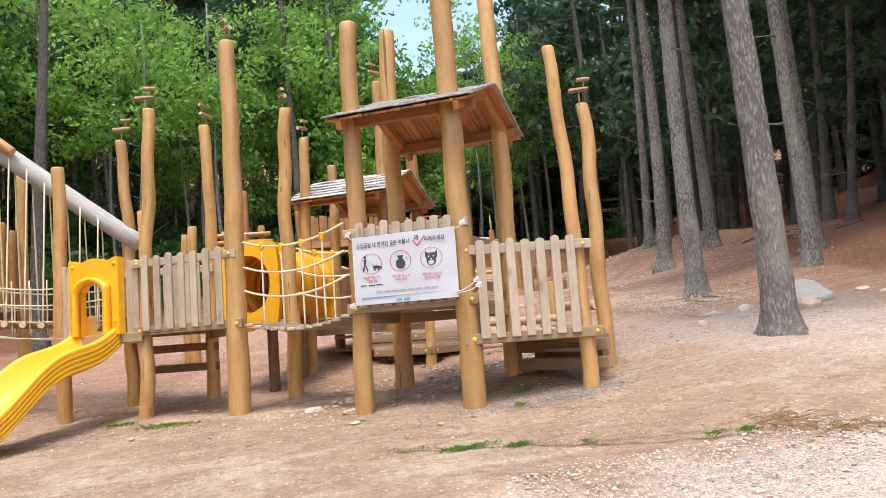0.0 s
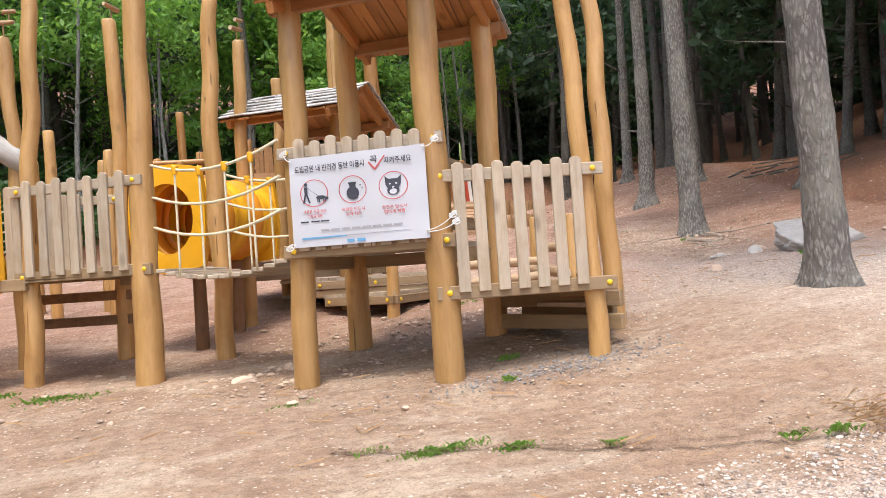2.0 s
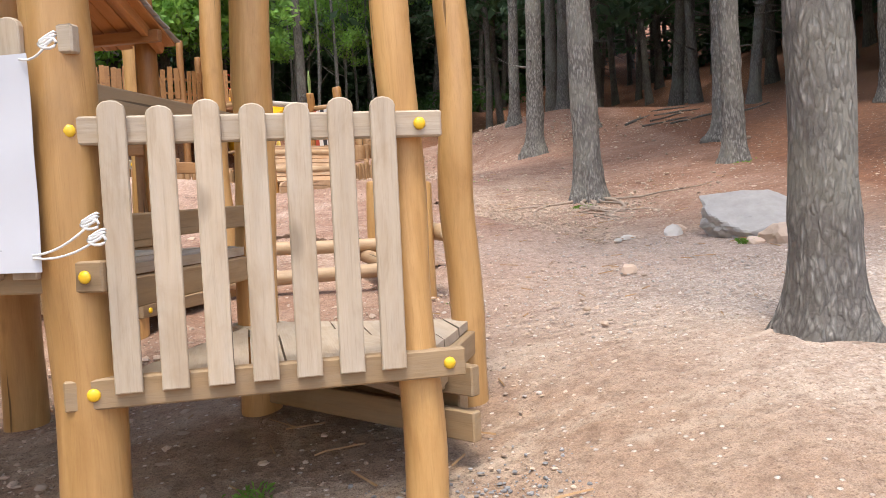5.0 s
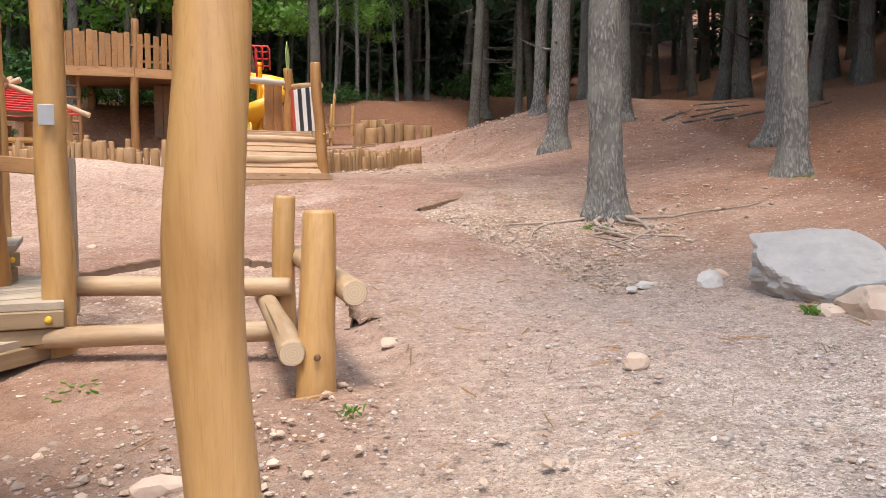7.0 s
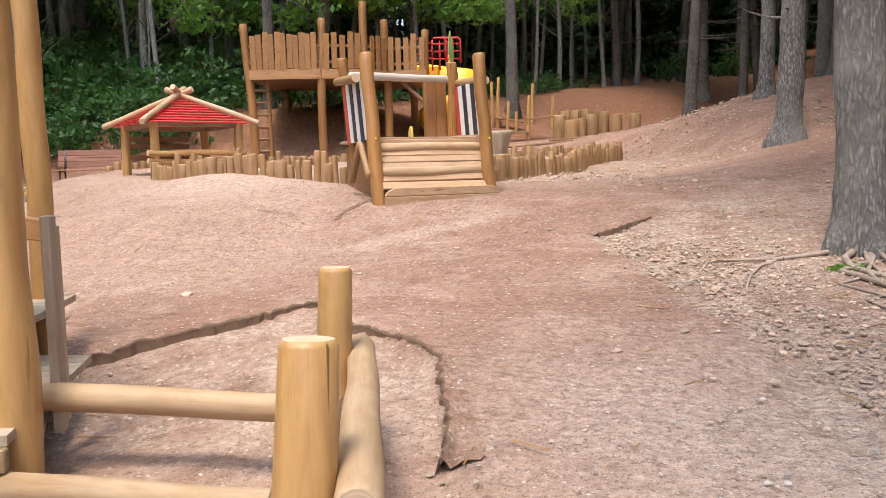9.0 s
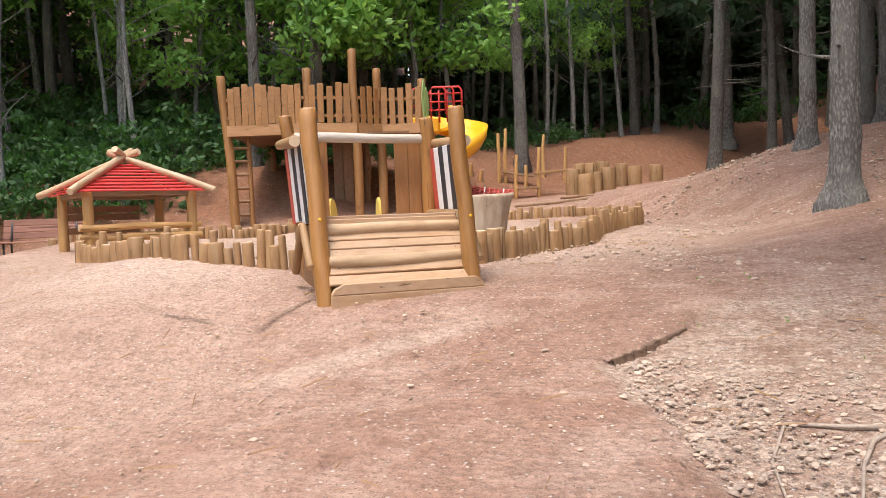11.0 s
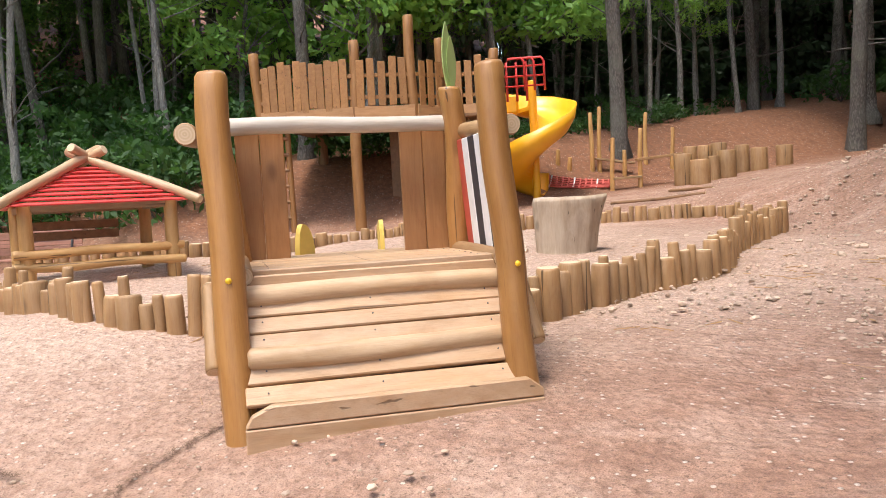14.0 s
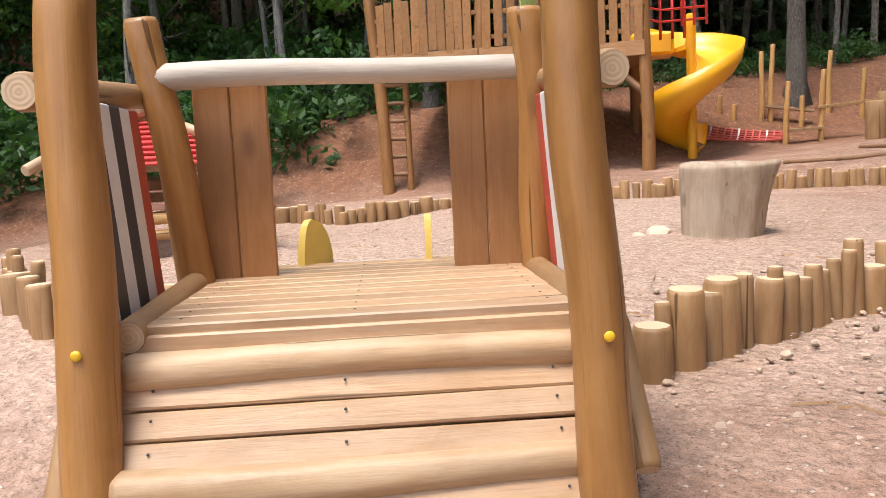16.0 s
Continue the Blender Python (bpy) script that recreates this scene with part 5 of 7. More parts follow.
for k in range(3):
    x = 6.35 + 0.2 * k
    pts = [Vector((x, 31.3, 5.3)), Vector((x, 31.3, 6.08)), Vector((x + 0.05, 31.3, 6.16)), Vector((x + 0.3, 31.25, 6.16)), Vector((x + 0.36, 31.25, 6.08)), Vector((x + 0.36, 31.25, 5.5))]
    part("guard_hoop", tube_bm(pts, 0.025, 8), M_RED, tower, "red painted steel guard hoop")
for z in (5.6, 5.8, 6.0):
    part("guard_bar", tube_bm([Vector((5.9, 30.4, z)), Vector((6.35, 31.3, z)), Vector((7.1, 31.25, z))], 0.02, 8), M_RED, tower, "red painted steel bar")

# ---- spiral slide ----
SX, SY, SZ = 6.88, 31.75, land1(6.88, 31.75)
spiral = thing("spiral_slide", (SX, SY, SZ), "yellow plastic spiral slide round a yellow pole", "slide")
bm = box_bm(0.75, 0.9, 0.4, 0.05, -0.4)
part("chute_head", bm, M_YELLOW, spiral, "", pose(SX - 0.65, SY + 0.3, SZ + 2.02))
log("pole", (SX, SY, SZ - 0.1), (SX, SY, SZ + 2.5), 0.085, 0.085, M_YELLOW, spiral, ends=M_YELLOW, knots=0)
bm = bmesh.new()
rings = []
SECTION = tuple((r * 0.9, h) for r, h in ((0.08, 0.25), (0.14, 0.03), (0.5, -0.03), (0.78, 0.05), (0.92, 0.22), (0.97, 0.44), (1.01, 0.45), (0.96, 0.2), (0.82, 0.0), (0.5, -0.1), (0.08, -0.05)))
for k in range(73):
    deg = 150 - 442 * k / 72
    drop = float(np.interp(-deg, (-150, -60, 0, 45, 90, 135, 180, 225, 260, 320), (1.95, 1.8, 1.56, 1.26, 0.95, 0.7, 0.5, 0.3, 0.18, 0.12)))
    c, s = math.cos(radians(deg)), math.sin(radians(deg))
    rings.append([bm.verts.new((SX + r * c, SY + r * s, SZ + drop + h)) for r, h in SECTION])
n = len(SECTION)
for a, b in zip(rings, rings[1:]):
    for k in range(n):
        bm.faces.new((a[k], a[(k + 1) % n], b[(k + 1) % n], b[k])).smooth = True
bm.faces.new(rings[0])
bm.faces.new(rings[-1][::-1])
part("chute", bm, M_YELLOW, spiral)

# ---- steps under the side deck, logs and fittings of the climbing frame ----
for z, off in ((1.2, 0.28), (1.36, 0.05)):
    a, b = Vector((3.2 + off * 0.5, 7.75 + off * 0.2, z)), Vector((2.75 + off, 9.0, z))
    board("step_riser", a, b, 0.14, 0.05, M_BEAM, frame_a, (1, 0.3, 0))
    board("step_tread", a + Vector((-0.12, 0, 0.09)), b + Vector((-0.12, 0, 0.09)), 0.24, 0.04, M_PLANK, frame_a)
for z in (1.15, 1.33):
    board("cross_beam", p3(B4, z), p3(B3, z) + Vector((0.25, 0.1, 0)), 0.12, 0.05, M_BEAM, frame_a, (0.2, 1, 0))
board("cross_beam", p3(B2, 1.98) + VA * 0.12, p3(B4, 2.0), 0.1, 0.05, M_BEAM, frame_a, UA)
board("cross_beam", p3(B2, 2.42) + VA * 0.1, p3(B4, 2.42) + VA * 0.1, 0.11, 0.05, M_BEAM, frame_a, UA)
for z in (1.35, 1.6):
    board("cross_beam", p3(A3, z) + UA * 0.1, p3(A2, z) + UA * 0.1, 0.1, 0.06, M_LOGDARK, frame_a, VA)

# ---- rope bridge ----
bridge = thing("rope_bridge", (0.4, 9.3, land1(0.4, 9.3)), "sagging plank bridge with knotted cream rope sides", "rope bridge")
for side, (a, b) in enumerate(((TALL, B1), (T2, BB))):
    off = UA * (0.12 if side == 0 else 0.1)
    a3, b3 = p3(a, 0) + off, p3(b, 0) - off
    for z0, z1, sag in ((2.7, 2.72, 0.12), (2.42, 2.44, 0.12), (2.16, 2.18, 0.12)):
        rope("rope", a3 + Vector((0, 0, z0)), b3 + Vector((0, 0, z1)), 0.013, M_ROPE, bridge, sag)
    for k in range(4):
        q = 0.2 + 0.2 * k
        top = a3.lerp(b3, q) + Vector((0, 0, 2.71 - 0.48 * q * (1 - q)))
        rope("rope", top, a3.lerp(b3, q) + Vector((0, 0, 1.8 - 0.4 * q * (1 - q))), 0.011, M_ROPE, bridge)
        log("rope_knot", top - Vector((0, 0, 0.05)), top + Vector((0, 0, 0.03)), 0.022, 0.03, M_YELLOW, bridge, ends=M_YELLOW)
p0, p1, w0, w1 = p3(TALL, 1.8) + UA * 0.1, p3(B1, 1.8) - UA * 0.1, p3(T2, 1.8) + UA * 0.1, p3(BB, 1.8) - UA * 0.1
for k in range(12):
    q = (k + 0.5) / 12
    sag = Vector((0, 0, -0.1 * 4 * q * (1 - q)))
    board("bridge_plank", p0.lerp(p1, q) + sag, p0.lerp(p1, q) + sag + VA * 1.05, 0.1, 0.035, M_PLANK, bridge)

# ---- yellow tunnel ----
tunnel = thing("play_tunnel", (0.6, 10.9, land1(0.6, 10.9)), "yellow plastic crawl tunnel with square portal plates", "tunnel")
TA, TB = Vector((-0.08, 10.75, 2.33)), Vector((0.72, 11.95, 2.36))
td = (TB - TA).normalized()
for c, w, h in ((TA, 0.46, 0.55), (TB, 0.44, 0.5)):
    bm = bmesh.new()
    s = Vector((-td.y, td.x, 0))
    sq, ci = [], []
    for k in range(33):
        a = 2 * math.pi * k / 32
        m_ = max(abs(math.cos(a)), abs(math.sin(a)))
        m_ = 0.72 * m_ + 0.28
        sq.append((w * math.cos(a) / m_, h * math.sin(a) / m_))
        ci.append((0.32 * math.cos(a), 0.36 * math.sin(a)))
    arch(bm, sq, ci, c, s, td, 0.07)
    part("portal_plate", bm, M_YELLOW, tunnel)
for k in range(5):
    q0, q1 = k / 5, (k + 1) / 5 - 0.02
    bm = bmesh.new()
    rings = []
    for q, r in ((q0, 0.4), (q0 + 0.02, 0.46), (q0 + 0.05, 0.42), (q1 - 0.03, 0.42), (q1, 0.46), (q1 + 0.02, 0.4)):
        c = TA.lerp(TB, q)
        s = Vector((-td.y, td.x, 0))
        rings.append([bm.verts.new(c + s * r * math.cos(2 * math.pi * j / 24) + Vector((0, 0, r * math.sin(2 * math.pi * j / 24)))) for j in range(24)])
    for a, b in zip(rings, rings[1:]):
        for j in range(24):
            bm.faces.new((a[j], a[(j + 1) % 24], b[(j + 1) % 24], b[j])).smooth = True
    part("tube_ring", bm, M_YELLOW if k % 2 == 0 else M_ORANGE, tunnel)
for x, y in ((0.2, 11.1), (0.6, 11.75)):
    log("support_post", (x, y, land1(x, y) - 0.1), (x, y, 1.9), 0.07, 0.07, M_LOGDARK, tunnel)

# ---- dog banner ----
banner = thing("banner", (1.5, 7.85, 1.87), "white printed cloth banner tied to the slatted rail", "banner")
bo = p3(B1, 1.865) + NA * 0.155 + UA * 0.05
BK = 0.88
BX, BY = UA, Vector((0, 0, 1))


def bw(x, y, out=0.0):
    """A point on the banner: x and y from its lower corner, with soft folds."""
    fold = 0.004 * math.sin(x * 9 + y * 3) + 0.002 * math.sin(y * 17 - x * 5)
    return bo + BX * x * 0.97 + BY * y * BK + NA * (out + fold)


def banner_patch(pts, mat, name, out):
    bm = bmesh.new()
    f = bm.faces.new([bm.verts.new(bw(x, y, out)) for x, y in pts])
    f.normal_update()
    if f.normal.dot(NA) < 0:
        f.normal_flip()
    return part(name, bm, mat, cloth)


bm = bmesh.new()
grid = [[bm.verts.new(bw(1.11 * i / 24, 0.76 * j / 16)) for i in range(25)] for j in range(17)]
back = [[bm.verts.new(bw(1.11 * i / 24, 0.76 * j / 16, -0.002)) for i in range(25)] for j in range(17)]
for j in range(16):
    for i in range(24):
        bm.faces.new((grid[j][i], grid[j][i + 1], grid[j + 1][i + 1], grid[j + 1][i])).smooth = True
        bm.faces.new((back[j][i], back[j + 1][i], back[j + 1][i + 1], back[j][i + 1])).smooth = True
cloth = part("cloth", bm, M_BANNER, banner)


def lettering(body, x, y, size, mat, bold=0.0, name="lettering", wide=0.0):
    """Raised flat letters on the banner, centred at x."""
    cu = bpy.data.curves.new(name, "FONT")
    cu.body, cu.size, cu.align_x, cu.offset = body, size, "CENTER", bold
    cu.extrude = 0.0006
    ob = new(name, cu)
    bpy.context.view_layer.update()
    me = bpy.data.meshes.new_from_object(ob.evaluated_get(bpy.context.evaluated_depsgraph_get()))
    bpy.data.objects.remove(ob)
    me.materials.clear()
    me.materials.append(mat)
    span = max(v.co.x for v in me.vertices) - min(v.co.x for v in me.vertices)
    me.transform(Matrix.Diagonal((wide / span if wide else 1, BK, 1, 1)))
    rot = Matrix((BX, BY, NA)).transposed().to_4x4()
    return tagged(part(name, me, None, cloth, "", Matrix.Translation(bo + BX * x * 0.97 + BY * y * BK + NA * 0.0085) @ rot), kind="stuff")


def ring_mark(cx, cy, r, mat):
    bm = bmesh.new()
    n = 40
    for k in range(n):
        a, b = 2 * math.pi * k / n, 2 * math.pi * (k + 1) / n
        bm.faces.new([bm.verts.new(bw(cx + rr * math.cos(t), cy + rr * math.sin(t), 0.005)) for rr, t in ((r, a), (r, b), (r - 0.006, b), (r - 0.006, a))])
    part("ring_mark", bm, mat, cloth)


def disc(cx, cy, rx, ry, mat, name="mark", a0=0.0, out=0.006):
    banner_patch([(cx + rx * math.cos(2 * math.pi * k / 20 + a0), cy + ry * math.sin(2 * math.pi * k / 20 + a0)) for k in range(20)], mat, name, out)


lettering("\ub3c4\ub9bd\uacf5\uc6d0 \ub0b4 \ubc18\ub824\uacac \ub3d9\ubc18 \uc774\uc6a9\uc2dc", 0.34, 0.635, 0.062, M_INK, 0.0006, wide=0.56)
lettering("\uaf2d", 0.705, 0.655, 0.066, M_INK, 0.0006, wide=0.055)
lettering("\uc9c0\ucf1c\uc8fc\uc138\uc694", 0.895, 0.635, 0.062, M_INK, 0.0006, wide=0.21)
banner_patch([(0.66, 0.655), (0.715, 0.585), (0.72, 0.6), (0.668, 0.665)], M_INKRED, "tick_mark", 0.005)
banner_patch([(0.712, 0.585), (0.80, 0.70), (0.79, 0.703), (0.708, 0.6)], M_INKRED, "tick_mark", 0.005)
for cx in (0.2, 0.52, 0.85):
    ring_mark(cx, 0.45, 0.115, M_INKRED)
# walking figure as a plain sign, a lead and a dog shape
disc(0.135, 0.525, 0.014, 0.016, M_INK)
banner_patch([(0.12, 0.505), (0.148, 0.505), (0.146, 0.44), (0.122, 0.44)], M_INK, "figure_mark", 0.006)
banner_patch([(0.122, 0.442), (0.136, 0.442), (0.118, 0.37), (0.104, 0.372)], M_INK, "figure_mark", 0.0065)
banner_patch([(0.133, 0.442), (0.146, 0.442), (0.168, 0.372), (0.155, 0.368)], M_INK, "figure_mark", 0.0065)
banner_patch([(0.146, 0.5), (0.15, 0.492), (0.24, 0.425), (0.236, 0.421)], M_INK, "lead_mark", 0.006)
disc(0.255, 0.41, 0.04, 0.016, M_INK)
disc(0.302, 0.4, 0.015, 0.013, M_INK)
for x in (0.225, 0.24, 0.275, 0.288):
    banner_patch([(x, 0.405), (x + 0.008, 0.405), (x + 0.006, 0.37), (x - 0.002, 0.37)], M_INK, "leg_mark", 0.0065)
disc(0.52, 0.42, 0.052, 0.055, M_INK)
banner_patch([(0.5, 0.47), (0.54, 0.47), (0.555, 0.51), (0.485, 0.51)], M_INK, "knot_mark", 0.006)
disc(0.585, 0.48, 0.006, 0.006, M_INK)
disc(0.6, 0.455, 0.005, 0.005, M_INK)
# muzzled animal head as plain shapes
banner_patch([(0.785, 0.53), (0.815, 0.505), (0.885, 0.505), (0.915, 0.53), (0.91, 0.46), (0.89, 0.42), (0.81, 0.42), (0.79, 0.46)], M_INK, "head_mark", 0.006)
disc(0.85, 0.41, 0.048, 0.036, M_INK, out=0.0064)
disc(0.85, 0.4, 0.03, 0.022, M_BANNER, out=0.0075)
disc(0.825, 0.465, 0.008, 0.008, M_BANNER, out=0.0075)
disc(0.875, 0.465, 0.008, 0.008, M_BANNER, out=0.0075)
disc(0.85, 0.435, 0.01, 0.007, M_BANNER, out=0.0075)
lettering("\ubaa9\uc904\uc744 \uaf2d\uc904 \ub610\ub294", 0.2, 0.285, 0.032, M_INKRED, wide=0.19)
lettering("\uac00\uc2b4\uc904 \ucc29\uc6a9", 0.2, 0.245, 0.032, M_INKRED, wide=0.12)
lettering("\ubc30\uc124\ubb3c \ubc18\ub4dc\uc2dc", 0.52, 0.275, 0.034, M_INKRED, wide=0.18)
lettering("\uc218\uac70 \ucc98\ub9ac", 0.52, 0.235, 0.034, M_INKRED, wide=0.12)
lettering("\ub9f9\uacac\uc740 \ubc18\ub4dc\uc2dc", 0.85, 0.265, 0.034, M_INKRED, wide=0.19)
lettering("\uc785\ub9c8\uac1c \ucc29\uc6a9", 0.85, 0.225, 0.034, M_INKRED, wide=0.16)
for x in (0.11, 0.2, 0.28):
    banner_patch([(x - 0.035, 0.205), (x + 0.035, 0.205), (x + 0.035, 0.217), (x - 0.035, 0.217)], M_INK, "small_print_bar", 0.006)
for k in range(8):
    x = 0.24 + 0.085 * k
    banner_patch([(x, 0.125), (x + 0.07, 0.125), (x + 0.07, 0.14), (x, 0.14)], M_INKGREY, "small_print_bar", 0.006)
banner_patch([(0.08, 0.062), (0.45, 0.068), (0.45, 0.08), (0.08, 0.08)], M_INKBLUE, "blue_band", 0.006)
banner_patch([(0.45, 0.07), (0.98, 0.078), (0.98, 0.082), (0.45, 0.08)], M_INKGREY, "grey_band", 0.006)
banner_patch([(0.45, 0.018), (0.51, 0.018), (0.51, 0.042), (0.45, 0.042)], M_INKBLUE, "emblem_mark", 0.006)
banner_patch([(0.53, 0.018), (0.6, 0.018), (0.6, 0.042), (0.53, 0.042)], M_INKBLUE, "emblem_mark", 0.006)
for x, y, dx, dy in ((1.09, 0.74, 0.1, 0.04), (1.09, 0.05, 0.22, 0.05), (1.09, 0.06, 0.2, 0.09), (0.02, 0.74, -0.06, 0.05), (0.02, 0.03, -0.05, -0.03)):
    a = bw(x, y, 0.01)
    e = a + BX * dx + BY * dy
    cord = rope("cord", a, e, 0.004, M_WHITEROPE, banner, 0.02, 6)
    for k in range(3):
        c = e + Vector((0, 0, 0.008 * k))
        pts = [c + BX * 0.03 * math.cos(t) + BY * 0.016 * math.sin(t + k) for t in (2 * math.pi * j / 10 for j in range(10))]
        part("cord_knot", tube_bm(pts, 0.005, 5, True), M_WHITEROPE, cord)

# ---- hexagonal step deck with roof ----
frame_c = thing("step_platform", (2.3, 12.2, land1(2.3, 12.2)), "weathered timber step platform with log posts and small roof", "play platform")
lows = [(1.61, 11.81), (2.26, 10.97), (3.05, 12.0), (2.6, 13.4), (1.2, 13.4)]
mids = [(1.5, 12.0), (2.1, 11.7), (3.05, 11.72), (2.9, 13.2), (1.2, 13.5)]
tops = [(0.7, 12.3), (2.2, 12.12), (2.68, 12.83), (2.6, 13.9), (0.6, 13.9)]
for poly, z, dv in ((lows, 1.43, (1.0, 0.35)), (mids, 1.63, (1.0, 0.35)), (tops, 1.88, (0.95, 0.05))):
    deck(frame_c, poly, z, dv, M_PLANK, 0.14)
    for a, b in zip(poly[:3], poly[1:3]):
        a3, b3 = Vector((*a, 0)), Vector((*b, 0))
        d = (b3 - a3).normalized()
        n = Vector((d.y, -d.x, 0))
        board("step_beam", a3 + Vector((0, 0, z - 0.09)) + n * 0.01, b3 + Vector((0, 0, z - 0.09)) + n * 0.01, 0.095, 0.05, M_BEAM, frame_c, n)
        if z > 1.5:
            board("step_beam", a3 + Vector((0, 0, z - 0.19)) - n * 0.01, b3 + Vector((0, 0, z - 0.19)) - n * 0.01, 0.09, 0.05, M_BEAM, frame_c, n)
        for e, s in ((a3, 0.08), (b3, -0.08)):
            bolt(e + d * s + n * 0.04 + Vector((0, 0, z - 0.09)), n, frame_c)
CO = Vector((0.72, 11.95, 0))
cposts = [((0.74, 11.95), (0.76, 11.8), 4.45, 0.08), ((1.9, 12.0), (1.87, 11.9), 5.3, 0.085), ((2.57, 12.68), (2.48, 12.68), 4.6, 0.102), ((1.3, 13.5), (1.3, 13.5), 4.4, 0.085),
          ((2.26, 11.05), (2.26, 11.05), 1.75, 0.075), ((3.02, 11.9), (2.97, 12.0), 4.4, 0.095), ((2.45, 13.8), (2.45, 13.8), 4.3, 0.08)]
for (b, t, zt, r) in cposts:
    log("post", p3(b, base_z(b)), p3(t, zt), r, r * 0.88, M_SHIPLOG if r == 0.102 else M_LOG, frame_c, 0.025, knots=1.6, wave=0.006)
birds(frame_c, (0.76, 11.8, 4.45), 1)
birds(frame_c, (1.87, 11.9, 5.3), 4)
gable_roof(frame_c, CO.xy, UA.xy, VA.xy, -0.12, 1.38, -0.2, 1.6, 3.52, 3.93)
railing(frame_c, p3((0.5, 13.9), 0), p3((2.4, 13.9), 0), 1.8, 2.6, 12, M_RAIL)
board("top_rail", (1.3, 12.97, 2.6), (2.55, 12.76, 2.6), 0.11, 0.05, M_RAIL, frame_c, (0.16, 0.98, 0))
for k in range(8):
    x = 1.36 + 0.152 * k
    board("slat", (x, 13.0 - 0.17 * (x - 1.3), 1.86), (x, 13.0 - 0.17 * (x - 1.3), 2.56), 0.085, 0.03, M_RAIL, frame_c, (0.16, 0.98, 0))
board("top_rail", (2.62, 12.5, 2.42), (3.05, 12.3, 2.38), 0.1, 0.06, M_RAIL, frame_c, (0, -1, 0))
board("end_slat", (3.08, 12.2, 1.5), (3.08, 12.2, 2.45), 0.09, 0.04, M_PLANK, frame_c, (1, 0, 0))
board("end_slat", (3.04, 12.35, 1.5), (3.04, 12.35, 2.4), 0.09, 0.04, M_PLANK, frame_c, (1, 0, 0))
bm = box_bm(0.085, 0.115, 0.004, 0.001, -0.0425)
plate = part("info_plate", bm, M_STEEL, frame_c, "small steel plate screwed to the post", along((2.98, 11.865, 2.68), (2.99, 11.0, 2.68)) @ pose(0, 0, 0.03))
# posts with rails of round logs
rails = thing("log_rail", (4.25, 10.6, land1(4.25, 10.6)), "low rails of round logs bolted to two short posts", "log rail")
log("short_post", (4.24, 10.56, 1.1), (4.27, 10.63, 2.17), 0.098, 0.08, M_LOG, rails, 0.015, knots=2.2)
log("short_post", (4.3, 11.84, 1.15), (4.31, 11.86, 2.22), 0.075, 0.068, M_LOG, rails, 0.01)
log("rail_log", (2.96, 12.2, 1.66), (4.32, 11.72, 1.67), 0.062, 0.058, M_RAILLOG, rails, 0.012, wave=0.005)
log("rail_log", (2.72, 11.87, 1.42), (4.2, 11.19, 1.48), 0.062, 0.056, M_RAILLOG, rails, 0.012, wave=0.005)
log("rail_log", (4.4, 10.42, 1.79), (4.42, 12.1, 1.83), 0.066, 0.06, M_RAILLOG, rails, 0.012, wave=0.005)
log("rail_log", (4.12, 10.5, 1.5), (4.2, 12.0, 1.58), 0.066, 0.058, M_RAILLOG, rails, 0.012, wave=0.005)
bolt((4.23, 10.472, 1.48), (0, -1, 0), rails, 0.018, M_LOGDARK)
bolt((2.84, 11.755, 1.43), (-0.3, -1, 0), rails, 0.022)

# ---- hanging log bridge beside the slide ----
hang = thing("hanging_bridge", (-2.6, 11.5, land1(-2.6, 11.5)), "slanted grey log with ropes that carry log rungs", "rope bridge")
log("beam_log", (-3.9, 11.6, 4.85), (-1.4, 11.3, 2.98), 0.14, 0.115, M_GREY, hang, 0.02)
log("beam_log", (-3.5, 11.4, 4.7), (-2.9, 11.3, 4.2), 0.06, 0.06, M_LOG, hang)
for k in range(9):
    q = 0.12 + 0.085 * k
    top = Vector((-3.9, 11.6, 4.85)).lerp(Vector((-1.4, 11.3, 2.98)), q)
    for dy in (-0.12, 0.12):
        rope("rope", top + Vector((0, dy, 0)), (top.x, top.y + dy * 3, 2.0 + 0.25 * (0.5 - q)), 0.011, M_ROPE, hang)
    log("rung", (top.x, top.y - 0.45, 2.0 + 0.25 * (0.5 - q)), (top.x, top.y + 0.45, 2.0 + 0.25 * (0.5 - q)), 0.045, 0.045, M_STUB, hang)
for side in (-0.4, 0.5):
    for k in range(4):
        rope("rope", (-3.6, 11.6 + side, 2.0 + 0.2 * k), (-1.6, 11.4 + side, 1.9 + 0.2 * k), 0.01, M_ROPE, hang, 0.12)
    for k in range(9):
        x = -3.5 + 0.2 * k
        rope("rope", (x, 11.55 + side, 1.9), (x, 11.55 + side, 2.55), 0.009, M_ROPE, hang)

walltower = thing("log_turret", (-3.5, 12.6, land1(-3.5, 12.6)), "turret with wall of upright round logs on posts", "play tower")
for k in range(7):
    log("wall_log", (-4.02 + 0.14 * k, 12.3, 2.35), (-4.02 + 0.14 * k, 12.3, 3.35 + 0.06 * (k % 3)), 0.065, 0.06, M_SHIPLOG, walltower)
board("floor_beam", (-4.2, 12.3, 2.3), (-2.98, 12.3, 2.3), 0.12, 0.1, M_BEAM, walltower)
for x in (-4.1, -3.1):
    log("post", (x, 12.5, land1(x, 12.5) - 0.1), (x, 12.5, 4.2), 0.085, 0.08, M_LOG, walltower, 0.02)
for p, zt in (((-1.75, 14.3), 3.9), ((-1.1, 14.5), 3.5), ((-0.95, 13.9), 3.55), ((-2.1, 15.0), 3.6)):
    far_post = thing("log_post", (*p, land1(*p)), "upright plain log post behind the frame", "post", "posts behind the frame")
    log("shaft", p3(p, land1(*p) - 0.1), p3(p, zt), 0.08, 0.075, M_LOG, far_post, 0.02)

